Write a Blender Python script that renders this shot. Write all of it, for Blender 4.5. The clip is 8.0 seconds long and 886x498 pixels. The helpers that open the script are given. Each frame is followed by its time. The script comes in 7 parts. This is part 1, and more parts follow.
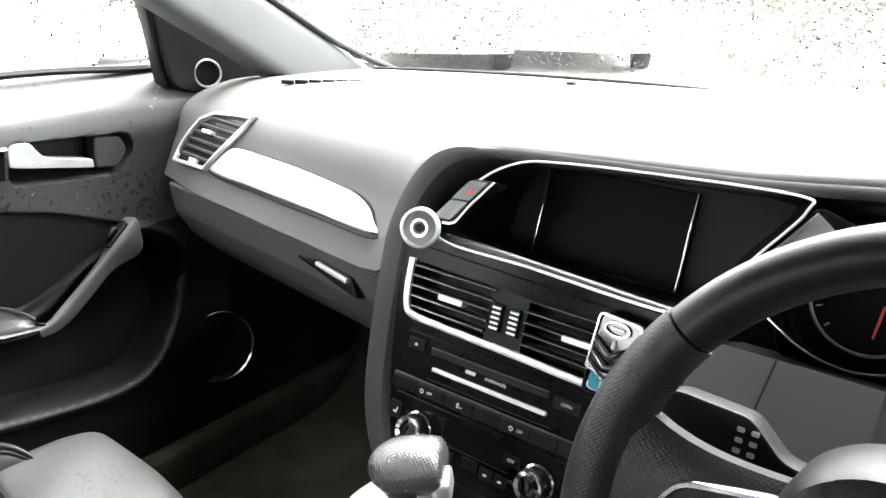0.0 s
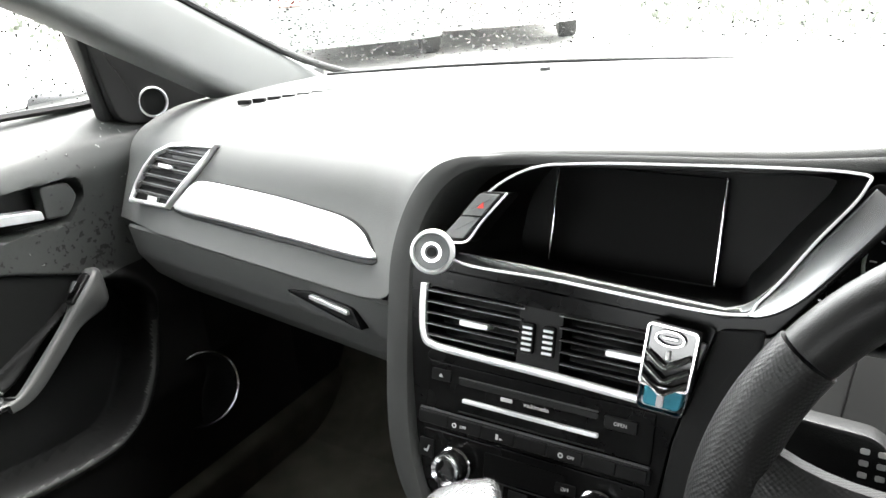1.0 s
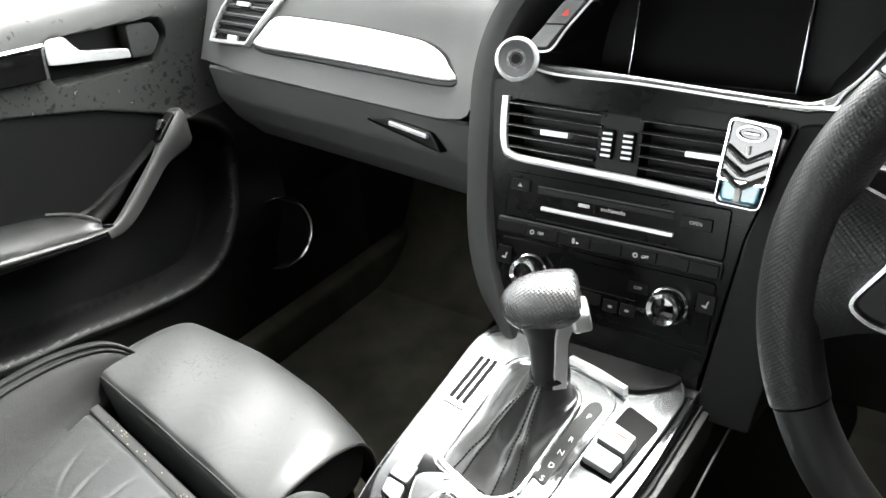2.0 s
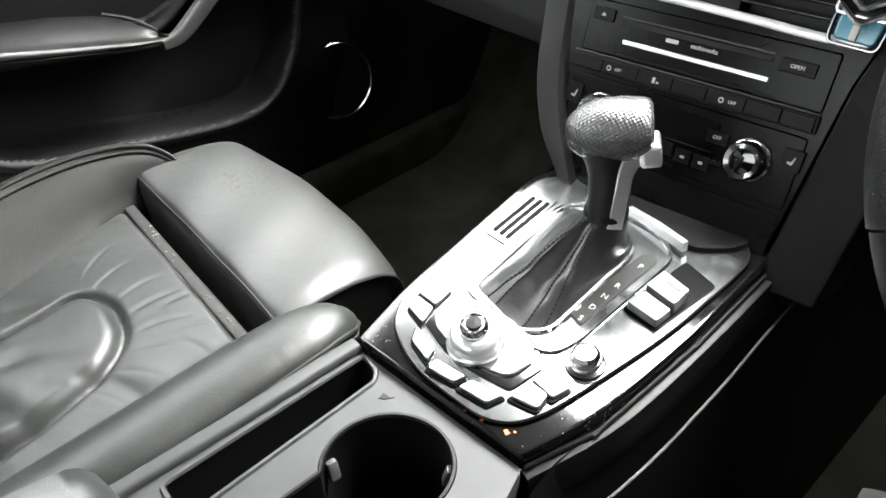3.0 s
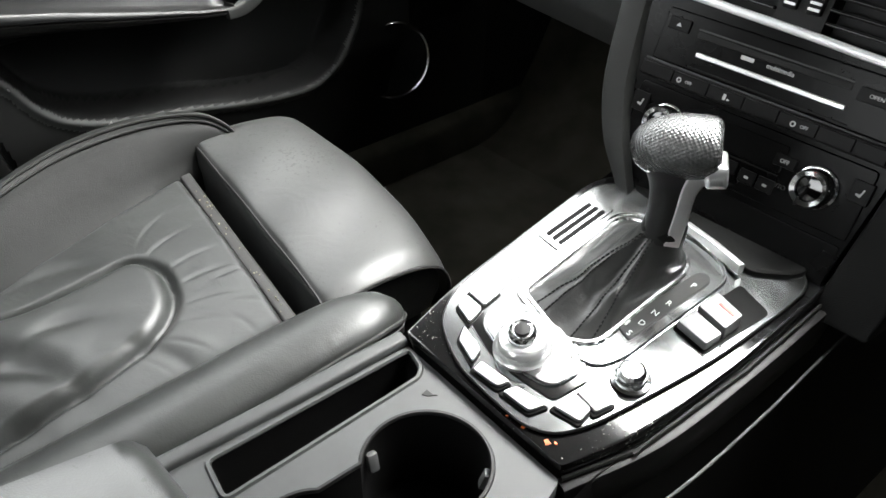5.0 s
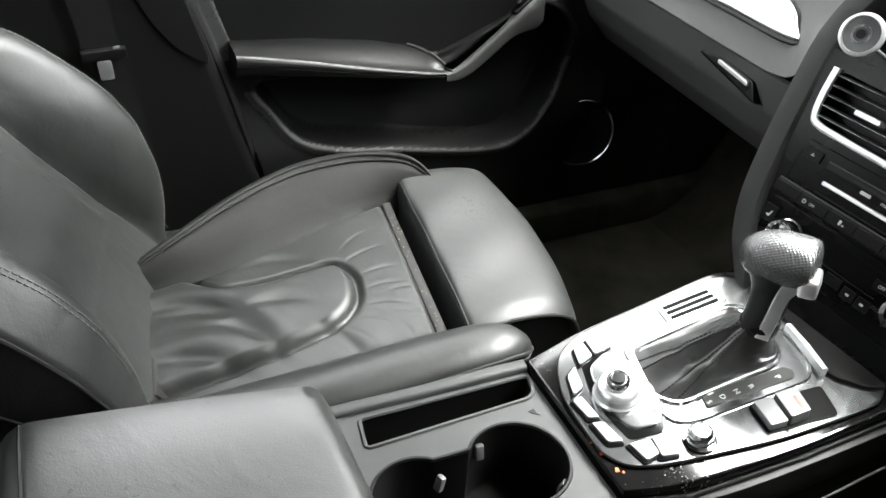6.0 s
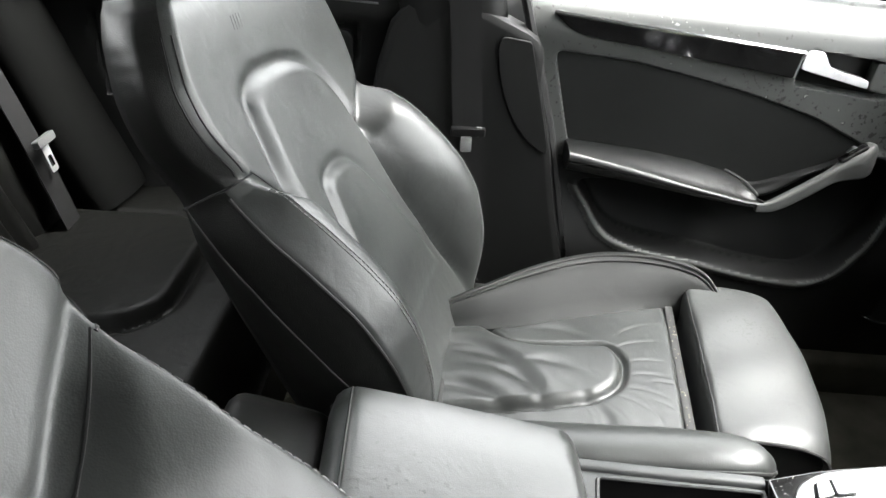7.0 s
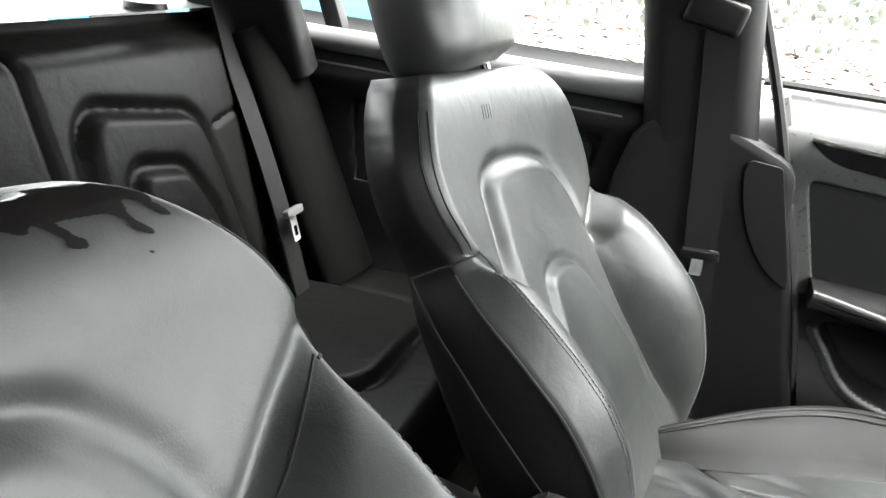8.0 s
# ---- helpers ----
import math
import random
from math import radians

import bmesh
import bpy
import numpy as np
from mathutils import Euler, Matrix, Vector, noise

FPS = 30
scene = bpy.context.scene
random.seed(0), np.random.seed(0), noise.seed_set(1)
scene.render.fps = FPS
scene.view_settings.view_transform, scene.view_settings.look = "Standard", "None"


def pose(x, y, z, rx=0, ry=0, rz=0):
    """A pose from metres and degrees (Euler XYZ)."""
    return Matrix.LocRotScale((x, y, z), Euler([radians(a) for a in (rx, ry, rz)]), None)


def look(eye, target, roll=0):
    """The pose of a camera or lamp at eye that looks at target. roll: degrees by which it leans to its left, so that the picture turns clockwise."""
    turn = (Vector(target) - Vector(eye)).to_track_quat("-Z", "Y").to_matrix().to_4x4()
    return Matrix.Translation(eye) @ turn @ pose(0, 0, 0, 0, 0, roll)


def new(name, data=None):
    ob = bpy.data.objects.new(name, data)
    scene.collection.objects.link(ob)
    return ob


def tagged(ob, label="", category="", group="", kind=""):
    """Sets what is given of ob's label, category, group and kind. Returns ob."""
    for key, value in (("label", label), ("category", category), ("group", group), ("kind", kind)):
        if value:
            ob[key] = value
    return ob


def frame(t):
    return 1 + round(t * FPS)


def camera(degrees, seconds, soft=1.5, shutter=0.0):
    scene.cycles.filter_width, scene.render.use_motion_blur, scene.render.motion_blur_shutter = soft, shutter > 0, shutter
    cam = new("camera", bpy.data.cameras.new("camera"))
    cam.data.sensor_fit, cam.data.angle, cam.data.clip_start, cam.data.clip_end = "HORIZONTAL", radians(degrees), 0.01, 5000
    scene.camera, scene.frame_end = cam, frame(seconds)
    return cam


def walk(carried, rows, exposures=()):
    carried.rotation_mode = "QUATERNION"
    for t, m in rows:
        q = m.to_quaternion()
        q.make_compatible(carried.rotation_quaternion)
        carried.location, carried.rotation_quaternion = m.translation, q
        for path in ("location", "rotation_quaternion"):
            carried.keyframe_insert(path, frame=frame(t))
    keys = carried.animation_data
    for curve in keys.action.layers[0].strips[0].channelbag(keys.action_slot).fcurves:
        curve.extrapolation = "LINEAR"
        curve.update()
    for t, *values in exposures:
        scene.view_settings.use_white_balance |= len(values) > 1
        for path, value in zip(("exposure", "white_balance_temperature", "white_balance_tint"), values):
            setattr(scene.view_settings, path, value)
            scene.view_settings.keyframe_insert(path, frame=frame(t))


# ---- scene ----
cam = camera(59.4, 8.0)
EXPOSURES = [(0.0, 4.65), (2.2, 4.65), (3.3, 4.35), (4.2, 4.25), (5.3, 4.0), (6.0, 4.15), (6.5, 4.5), (7.0, 4.7), (8.0, 4.85)]
PATH = [
    (0, (0.342, -0.202, 0.864), (-0.792, 1.287, 0.158), 0.8),
    (0.3, (0.301, -0.178, 0.878), (-0.778, 1.234, 0.206), -2.2),
    (0.5, (0.278, -0.177, 0.886), (-0.806, 1.341, 0.164), -2.9),
    (0.8, (0.261, -0.168, 0.88), (-0.743, 1.28, 0.17), -5.18),
    (1, (0.255, -0.179, 0.875), (-0.763, 1.373, 0.129), -5.2),
    (1.3, (0.25, -0.199, 0.862), (-0.723, 1.252, 0.116), -6.21),
    (1.5, (0.252, -0.21, 0.853), (-0.806, 1.282, 0.045), -7.2),
    (1.8, (0.254, -0.226, 0.834), (-0.775, 1.117, -0.031), -6.89),
    (2, (0.26, -0.25, 0.818), (-0.82, 1.127, -0.151), -6.4),
    (2.2, (0.274, -0.254, 0.801), (-0.841, 1.056, -0.219), -7.1),
    (3.3, (0.23, -0.255, 0.692), (-0.852, 0.965, -0.467), 1.7),
    (3.5, (0.206, -0.234, 0.673), (-0.842, 1.012, -0.488), 3.1),
    (4, (0.17, -0.193, 0.64), (-0.799, 1.13, -0.505), 7.0),
    (4.2, (0.17, -0.197, 0.647), (-0.833, 1.092, -0.508), 6.1),
    (5.3, (0.274, -0.279, 0.782), (-0.956, 0.776, -0.391), 1.5),
    (5.5, (0.297, -0.288, 0.808), (-1.003, 0.709, -0.34), 1.3),
    (5.8, (0.335, -0.312, 0.827), (-0.994, 0.53, -0.24), 3.91),
    (6, (0.355, -0.316, 0.831), (-1.104, 0.472, -0.288), 4.7),
    (6.3, (0.386, -0.335, 0.849), (-1.118, 0.228, -0.167), 5.88),
    (6.5, (0.413, -0.346, 0.864), (-1.232, 0.093, -0.185), 5.7),
    (6.8, (0.456, -0.356, 0.872), (-1.193, -0.203, -0.06), 6.94),
    (7, (0.472, -0.361, 0.88), (-1.275, -0.245, -0.088), 6.6),
    (7.2, (0.489, -0.358, 0.886), (-1.179, -0.355, -0.024), 5.88),
    (7.5, (0.502, -0.359, 0.882), (-1.282, -0.484, -0.011), 3.8),
    (7.8, (0.496, -0.361, 0.874), (-1.337, -0.621, 0.116), 6.9),
    (8, (0.465, -0.375, 0.837), (-1.343, -0.819, 0.105), 7.5),
]
walk(cam, [(t, look(eye, target, roll)) for t, eye, target, roll in PATH], EXPOSURES)

# ---- place ----
# world: an overcast sky
world = bpy.data.worlds.new("overcast_sky")
scene.world = world
world.use_nodes = True
wn, wl = world.node_tree.nodes, world.node_tree.links
wn.clear()
w_sky = wn.new("ShaderNodeTexSky")
w_sky.sky_type = "NISHITA"
w_sky.sun_disc = False
w_sky.sun_elevation = radians(63.4)
w_sky.sun_rotation = radians(0)
w_sky.air_density, w_sky.dust_density, w_sky.ozone_density = 1.0, 4.0, 0.6
w_hue = wn.new("ShaderNodeHueSaturation")
w_hue.inputs["Saturation"].default_value = 0.05
w_bg = wn.new("ShaderNodeBackground")
w_bg.inputs["Strength"].default_value = 0.15
w_out = wn.new("ShaderNodeOutputWorld")
wl.new(w_sky.outputs[0], w_hue.inputs["Color"])
wl.new(w_hue.outputs[0], w_bg.inputs["Color"])
wl.new(w_bg.outputs[0], w_out.inputs["Surface"])

sun = new("sun", bpy.data.lights.new("sun", "SUN"))
sun.data.energy, sun.data.angle, sun.data.color = 0.7, radians(50), (1.0, 0.97, 0.93)
sun.matrix_world = look((0, 4, 8), (0, 0, 0))


# ---- materials ----
def material(name, color, rough=0.5, metal=0.0, spec=0.5, coat=0.0, vary=0.0, vary_scale=6.0, bump=0.0, bump_scale=600.0,
             wrinkle=0.0, wrinkle_scale=25.0, rough_vary=0.0, voronoi=False, color2=None):
    m = bpy.data.materials.new(name)
    m.use_nodes = True
    n, l = m.node_tree.nodes, m.node_tree.links
    b = n["Principled BSDF"]
    b.inputs["Base Color"].default_value = (*color, 1)
    b.inputs["Roughness"].default_value = rough
    b.inputs["Metallic"].default_value = metal
    b.inputs["Specular IOR Level"].default_value = spec
    b.inputs["Coat Weight"].default_value = coat
    b.inputs["Coat Roughness"].default_value = 0.05
    co = n.new("ShaderNodeTexCoord")
    if vary or color2:
        t = n.new("ShaderNodeTexNoise")
        t.inputs["Scale"].default_value, t.inputs["Detail"].default_value = vary_scale, 6
        l.new(co.outputs["Object"], t.inputs["Vector"])
        r = n.new("ShaderNodeMapRange")
        r.inputs["From Min"].default_value, r.inputs["From Max"].default_value = 0.3, 0.7
        l.new(t.outputs["Fac"], r.inputs["Value"])
        x = n.new("ShaderNodeMix")
        x.data_type = "RGBA"
        c2 = color2 or tuple(c * (1 + vary) for c in color)
        x.inputs[6].default_value = (*(c * (1 - vary) for c in color), 1)
        x.inputs[7].default_value = (*c2, 1)
        l.new(r.outputs[0], x.inputs[0])
        l.new(x.outputs[2], b.inputs["Base Color"])
        if rough_vary:
            q = n.new("ShaderNodeMapRange")
            q.inputs["To Min"].default_value, q.inputs["To Max"].default_value = rough - rough_vary, rough + rough_vary
            l.new(t.outputs["Fac"], q.inputs["Value"])
            l.new(q.outputs[0], b.inputs["Roughness"])
    last = None
    if bump:
        t = n.new("ShaderNodeTexVoronoi" if voronoi else "ShaderNodeTexNoise")
        t.inputs["Scale"].default_value = bump_scale
        l.new(co.outputs["Object"], t.inputs["Vector"])
        p = n.new("ShaderNodeBump")
        p.inputs["Strength"].default_value, p.inputs["Distance"].default_value = bump, 0.001
        l.new(t.outputs[0], p.inputs["Height"])
        last = p
    if wrinkle:
        t = n.new("ShaderNodeTexNoise")
        t.inputs["Scale"].default_value, t.inputs["Detail"].default_value = wrinkle_scale, 7
        t.inputs["Distortion"].default_value = 0.6
        l.new(co.outputs["Object"], t.inputs["Vector"])
        p = n.new("ShaderNodeBump")
        p.inputs["Strength"].default_value, p.inputs["Distance"].default_value = wrinkle, 0.01
        l.new(t.outputs["Fac"], p.inputs["Height"])
        if last:
            l.new(last.outputs[0], p.inputs["Normal"])
        last = p
    if last:
        l.new(last.outputs[0], b.inputs["Normal"])
    return m


def specks(m, dark, dark_at, light=None, light_at=0.72, scale=70.0):
    """Mould and splash specks over a material's base colour."""
    n, l = m.node_tree.nodes, m.node_tree.links
    b = n["Principled BSDF"]
    co = n.new("ShaderNodeTexCoord")
    for i, (col, lo) in enumerate(((dark, dark_at), (light, light_at))):
        if col is None:
            continue
        big = n.new("ShaderNodeTexNoise")
        big.inputs["Scale"].default_value = 7.0 + 3 * i
        small = n.new("ShaderNodeTexNoise")
        small.inputs["Scale"].default_value, small.inputs["Detail"].default_value = scale, 3
        add = n.new("ShaderNodeMath")
        add.operation = "MULTIPLY_ADD"
        add.inputs[1].default_value = 0.45
        l.new(co.outputs["Object"], big.inputs["Vector"])
        l.new(co.outputs["Object"], small.inputs["Vector"])
        l.new(big.outputs["Fac"], add.inputs[0])
        l.new(small.outputs["Fac"], add.inputs[2])
        r = n.new("ShaderNodeMapRange")
        r.inputs["From Min"].default_value, r.inputs["From Max"].default_value = lo, lo + 0.04
        l.new(add.outputs[0], r.inputs["Value"])
        x = n.new("ShaderNodeMix")
        x.data_type = "RGBA"
        x.inputs[7].default_value = (*col, 1)
        l.new(r.outputs[0], x.inputs[0])
        src = b.inputs["Base Color"].links
        if src:
            l.new(src[0].from_socket, x.inputs[6])
        else:
            x.inputs[6].default_value = b.inputs["Base Color"].default_value[:]
        l.new(x.outputs[2], b.inputs["Base Color"])
    return m


def weave(m, scale, strength, angle=45):
    """Fine perforation or woven relief on a grip."""
    n, l = m.node_tree.nodes, m.node_tree.links
    co = n.new("ShaderNodeTexCoord")
    mp = n.new("ShaderNodeMapping")
    mp.inputs["Rotation"].default_value = (radians(20), radians(angle), radians(30))
    t = n.new("ShaderNodeTexVoronoi")
    t.inputs["Scale"].default_value = scale
    t.inputs["Randomness"].default_value = 0.05
    p = n.new("ShaderNodeBump")
    p.inputs["Strength"].default_value, p.inputs["Distance"].default_value = strength, 0.002
    l.new(co.outputs["Object"], mp.inputs["Vector"])
    l.new(mp.outputs[0], t.inputs["Vector"])
    l.new(t.outputs["Distance"], p.inputs["Height"])
    l.new(p.outputs[0], n["Principled BSDF"].inputs["Normal"])
    return m


def clear_glass(name, tint=(0.96, 0.98, 0.97), gloss=0.06):
    m = bpy.data.materials.new(name)
    m.use_nodes = True
    n, l = m.node_tree.nodes, m.node_tree.links
    n.clear()
    a, g, x, o = (n.new("ShaderNode" + k) for k in ("BsdfTransparent", "BsdfGlossy", "MixShader", "OutputMaterial"))
    a.inputs[0].default_value = (*tint, 1)
    g.inputs["Roughness"].default_value = 0.02
    x.inputs[0].default_value = gloss
    l.new(a.outputs[0], x.inputs[1])
    l.new(g.outputs[0], x.inputs[2])
    l.new(x.outputs[0], o.inputs[0])
    return m


M = {
    "leather": material("leather", (0.0200, 0.0215, 0.0204), 0.41, spec=0.45, vary=0.3, vary_scale=16, bump=0.09, bump_scale=800, voronoi=True, wrinkle=0.12, wrinkle_scale=26, rough_vary=0.10),
    # the seat leather again, darkened for flanks that get little light
    "side": material("shaded_side_leather", (0.0085, 0.0088, 0.0083), 0.46, spec=0.17, vary=0.2, bump=0.2, bump_scale=900, voronoi=True, wrinkle=0.1),
    # much darker than the front leather: the rear cabin's shade is in the colour
    "rear": material("shaded_rear_leather", (0.0046, 0.0047, 0.0042), 0.44, spec=0.10, vary=0.15, bump=0.2, bump_scale=800, voronoi=True, wrinkle=0.2),
    "piping": material("piping", (0.017, 0.017, 0.0165), 0.5, spec=0.25, bump=0.2, bump_scale=1500),
    "dash": material("dash_plastic", (0.082, 0.084, 0.082), 0.55, spec=0.3, vary=0.08, vary_scale=5, bump=0.25, bump_scale=1100, voronoi=True),
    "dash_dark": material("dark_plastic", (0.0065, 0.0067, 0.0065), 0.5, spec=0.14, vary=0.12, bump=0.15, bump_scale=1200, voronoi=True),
    "door": material("door_plastic", (0.038, 0.040, 0.038), 0.5, spec=0.3, vary=0.12, vary_scale=8, bump=0.25, bump_scale=1100, voronoi=True),
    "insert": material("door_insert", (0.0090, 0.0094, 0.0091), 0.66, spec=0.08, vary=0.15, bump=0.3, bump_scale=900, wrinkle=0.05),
    "black": material("black_plastic", (0.0045, 0.0045, 0.0045), 0.42, spec=0.20, vary=0.2, bump=0.1, bump_scale=1500),
    "gloss": material("piano_black", (0.004, 0.004, 0.004), 0.08, coat=0.6, vary=0.2, vary_scale=40),
    "screen": material("screen_glass", (0.003, 0.003, 0.003), 0.4, spec=0.04),
    "silver": material("silver_paint", (0.30, 0.31, 0.31), 0.15, metal=0.96, vary=0.06, vary_scale=30, rough_vary=0.03),
    "deck": material("grey_deck", (0.042, 0.044, 0.044), 0.5, metal=0.1, spec=0.3, vary=0.08, vary_scale=30, bump=0.06, bump_scale=2500),
    "satin": material("satin_metal", (0.74, 0.75, 0.75), 0.36, metal=0.75, vary=0.05, vary_scale=60),
    "chrome": material("chrome", (0.78, 0.79, 0.79), 0.14, metal=1.0, vary=0.05, vary_scale=60, rough_vary=0.05),
    "alu": material("brushed_aluminium", (0.80, 0.81, 0.81), 0.3, metal=0.9, vary=0.06, vary_scale=60),
    "button": material("soft_button", (0.0045, 0.0045, 0.0045), 0.36, spec=0.11, vary=0.1, vary_scale=80),
    "grey_button": material("grey_button", (0.105, 0.108, 0.108), 0.35, metal=0.3, vary=0.1, vary_scale=80),
    "print": material("white_print", (0.50, 0.50, 0.49), 0.5),
    "red": material("red_print", (0.6, 0.03, 0.02), 0.4),
    "carpet": material("carpet", (0.034, 0.033, 0.026), 0.95, spec=0.04, vary=0.35, vary_scale=12, bump=1.0, bump_scale=700),
    "headliner": material("headliner", (0.05, 0.05, 0.048), 0.9, spec=0.05, vary=0.05, bump=0.2, bump_scale=900),
    "pillar": material("pillar_trim", (0.085, 0.088, 0.086), 0.62, spec=0.25, vary=0.08, bump=0.3, bump_scale=1400),
    "rubber": material("rubber_seal", (0.012, 0.012, 0.012), 0.6, spec=0.2, vary=0.2),
    "belt": material("belt_webbing", (0.008, 0.008, 0.008), 0.7, spec=0.15, bump=0.4, bump_scale=900),
    "glass": clear_glass("window_glass"),
    "body": material("car_paint", (0.30, 0.30, 0.30), 0.3, metal=0.4, coat=0.5, vary=0.05),
    "blue": material("blue_liquid", (0.05, 0.27, 0.36), 0.1, spec=0.6, coat=0.3, vary=0.2, vary_scale=60),
    "stain": material("dried_stain", (0.003, 0.0024, 0.0022), 0.6, spec=0.1, vary=0.4, vary_scale=60),
    "amber": material("amber_mark", (0.50, 0.09, 0.015), 0.4, vary=0.3, vary_scale=90),
}
M["gloss_dusty"] = specks(material("dusty_piano_black", (0.004, 0.004, 0.004), 0.09, coat=0.6, vary=0.2, vary_scale=40), None, 0, (0.16, 0.16, 0.15), 0.925, 420)
# dash plastic made darker for the glovebox, whose face turns away from light
M["glove"] = material("shaded_dash_plastic", (0.062, 0.064, 0.062), 0.58, spec=0.25, vary=0.08, vary_scale=5, bump=0.25, bump_scale=1100, voronoi=True)
M["strip"] = material("satin_silver_strip", (0.50, 0.51, 0.51), 0.27, metal=0.92, vary=0.05, vary_scale=40)
M["flank"] = material("black_flank", (0.0042, 0.0043, 0.0042), 0.55, spec=0.10, vary=0.15, bump=0.15, bump_scale=1200, voronoi=True)
# near-black colour stands in for the shade on the rear side bolsters
M["fabric"] = material("shaded_rear_bolster", (0.0030, 0.0031, 0.0029), 0.85, spec=0.04, vary=0.2, bump=0.3, bump_scale=900)
M["crumb"] = material("pale_crumbs", (0.24, 0.22, 0.16), 0.8, vary=0.3, vary_scale=300)
M["key"] = material("satin_grey_key", (0.34, 0.35, 0.35), 0.3, metal=0.8, vary=0.06, vary_scale=60)
M["surround"] = material("soft_dark_grey", (0.024, 0.025, 0.024), 0.55, spec=0.25, vary=0.08, vary_scale=6, bump=0.25, bump_scale=1100, voronoi=True)
M["fascia"] = material("satin_black_fascia", (0.0030, 0.0030, 0.0030), 0.22, spec=0.10, vary=0.2, vary_scale=30, rough_vary=0.05)
M["worn"] = material("polished_worn_leather", (0.0205, 0.0218, 0.0208), 0.47, spec=0.48, vary=0.22, vary_scale=8, bump=0.06, bump_scale=900, voronoi=True, wrinkle=0.10, wrinkle_scale=18, rough_vary=0.08)
specks(M["worn"], (0.0015, 0.0015, 0.0014), 0.875, None, 0, 240)
M["lid"] = material("polished_lid_leather", (0.0250, 0.0266, 0.0254), 0.36, spec=0.75, vary=0.25, vary_scale=8, bump=0.08, bump_scale=800, voronoi=True, wrinkle=0.10, wrinkle_scale=16, rough_vary=0.08)
specks(M["lid"], (0.004, 0.004, 0.0038), 0.875, None, 0, 160)
M["dull"] = material("dull_leather", (0.0085, 0.0091, 0.0086), 0.58, spec=0.16, vary=0.2, vary_scale=14, bump=0.15, bump_scale=900, voronoi=True, wrinkle=0.08, wrinkle_scale=18)
M["pad"] = material("door_pad_leather", (0.0095, 0.0099, 0.0096), 0.38, spec=0.34, vary=0.2, bump=0.08, bump_scale=900, voronoi=True, wrinkle=0.1)
M["gaiter"] = material("gaiter_leather", (0.0190, 0.0198, 0.0192), 0.36, spec=0.55, vary=0.2, bump=0.1, bump_scale=900, voronoi=True, wrinkle=0.12, wrinkle_scale=40)
M["thread"] = material("pale_thread", (0.09, 0.09, 0.088), 0.6)
specks(M["door"], (0.008, 0.008, 0.007), 0.865, (0.16, 0.165, 0.155), 0.93, 130)
M["grip"] = weave(material("perforated_grip", (0.010, 0.010, 0.010), 0.4, spec=0.35), 520, 0.22)
M["dark_chrome"] = material("dark_chrome", (0.17, 0.175, 0.18), 0.13, metal=1.0, vary=0.1, vary_scale=50)
M["column"] = material("column_plastic", (0.021, 0.0215, 0.021), 0.5, spec=0.25, vary=0.1, bump=0.1, bump_scale=1400)
M["wheel"] = material("wheel_leather", (0.009, 0.009, 0.009), 0.4, spec=0.3, vary=0.15, bump=0.12, bump_scale=1100, voronoi=True)
M["rail"] = specks(material("rail_plastic", (0.042, 0.0435, 0.042), 0.5, spec=0.25, vary=0.15, bump=0.2, bump_scale=1200), None, 0, (0.06, 0.06, 0.058), 0.93, 180)
M["knob"] = weave(material("dimpled_knob", (0.115, 0.118, 0.118), 0.27, metal=0.7), 420, 0.4)


# ---- building tools ----
def part(name, bm, mat, parent=None, label="", smooth=True, flip=False):
    if flip:
        bmesh.ops.reverse_faces(bm, faces=bm.faces[:])
    me = bpy.data.meshes.new(name)
    bm.to_mesh(me)
    bm.free()
    if smooth:
        me.polygons.foreach_set("use_smooth", [True] * len(me.polygons))
        me.set_sharp_from_angle(angle=radians(42))
    me.materials.append(M[mat] if isinstance(mat, str) else mat)
    ob = new(name, me)
    if parent is not None:
        ob.parent = parent
    if label:
        ob["label"] = label
    return ob


def thing(name, label, category, at=(0, 0, 0), group="", kind=""):
    ob = new(name)
    ob.empty_display_size = 0.05
    ob.location = at
    return tagged(ob, label, category, group, kind)


def smooth_line(pts, n=8, closed=False):
    """A Catmull-Rom line through the points."""
    p = [Vector(q) for q in pts]
    k = len(p)
    out = []
    for i in range(k if closed else k - 1):
        a = p[(i - 1) % k] if closed or i > 0 else p[0]
        b, c = p[i], p[(i + 1) % k]
        d = p[(i + 2) % k] if closed or i + 2 < k else p[-1]
        for j in range(n):
            t = j / n
            out.append(0.5 * ((2 * b) + (c - a) * t + (2 * a - 5 * b + 4 * c - d) * t * t + (3 * b - a - 3 * c + d) * t ** 3))
    if not closed:
        out.append(p[-1])
    return out


def rounded(poly, r=0.005, n=4):
    """A polygon with rounded corners, in 2D or 3D. r: one radius or one a corner."""
    p = [Vector(q) for q in poly]
    rs = r if isinstance(r, (list, tuple)) else [r] * len(p)
    out = []
    for i, b in enumerate(p):
        a, c = p[i - 1], p[(i + 1) % len(p)]
        e = min(rs[i], (a - b).length * 0.48, (c - b).length * 0.48)
        s, f = b + (a - b).normalized() * e, b + (c - b).normalized() * e
        for j in range(n + 1):
            t = j / n
            out.append((1 - t) ** 2 * s + 2 * t * (1 - t) * b + t * t * f)
    return out


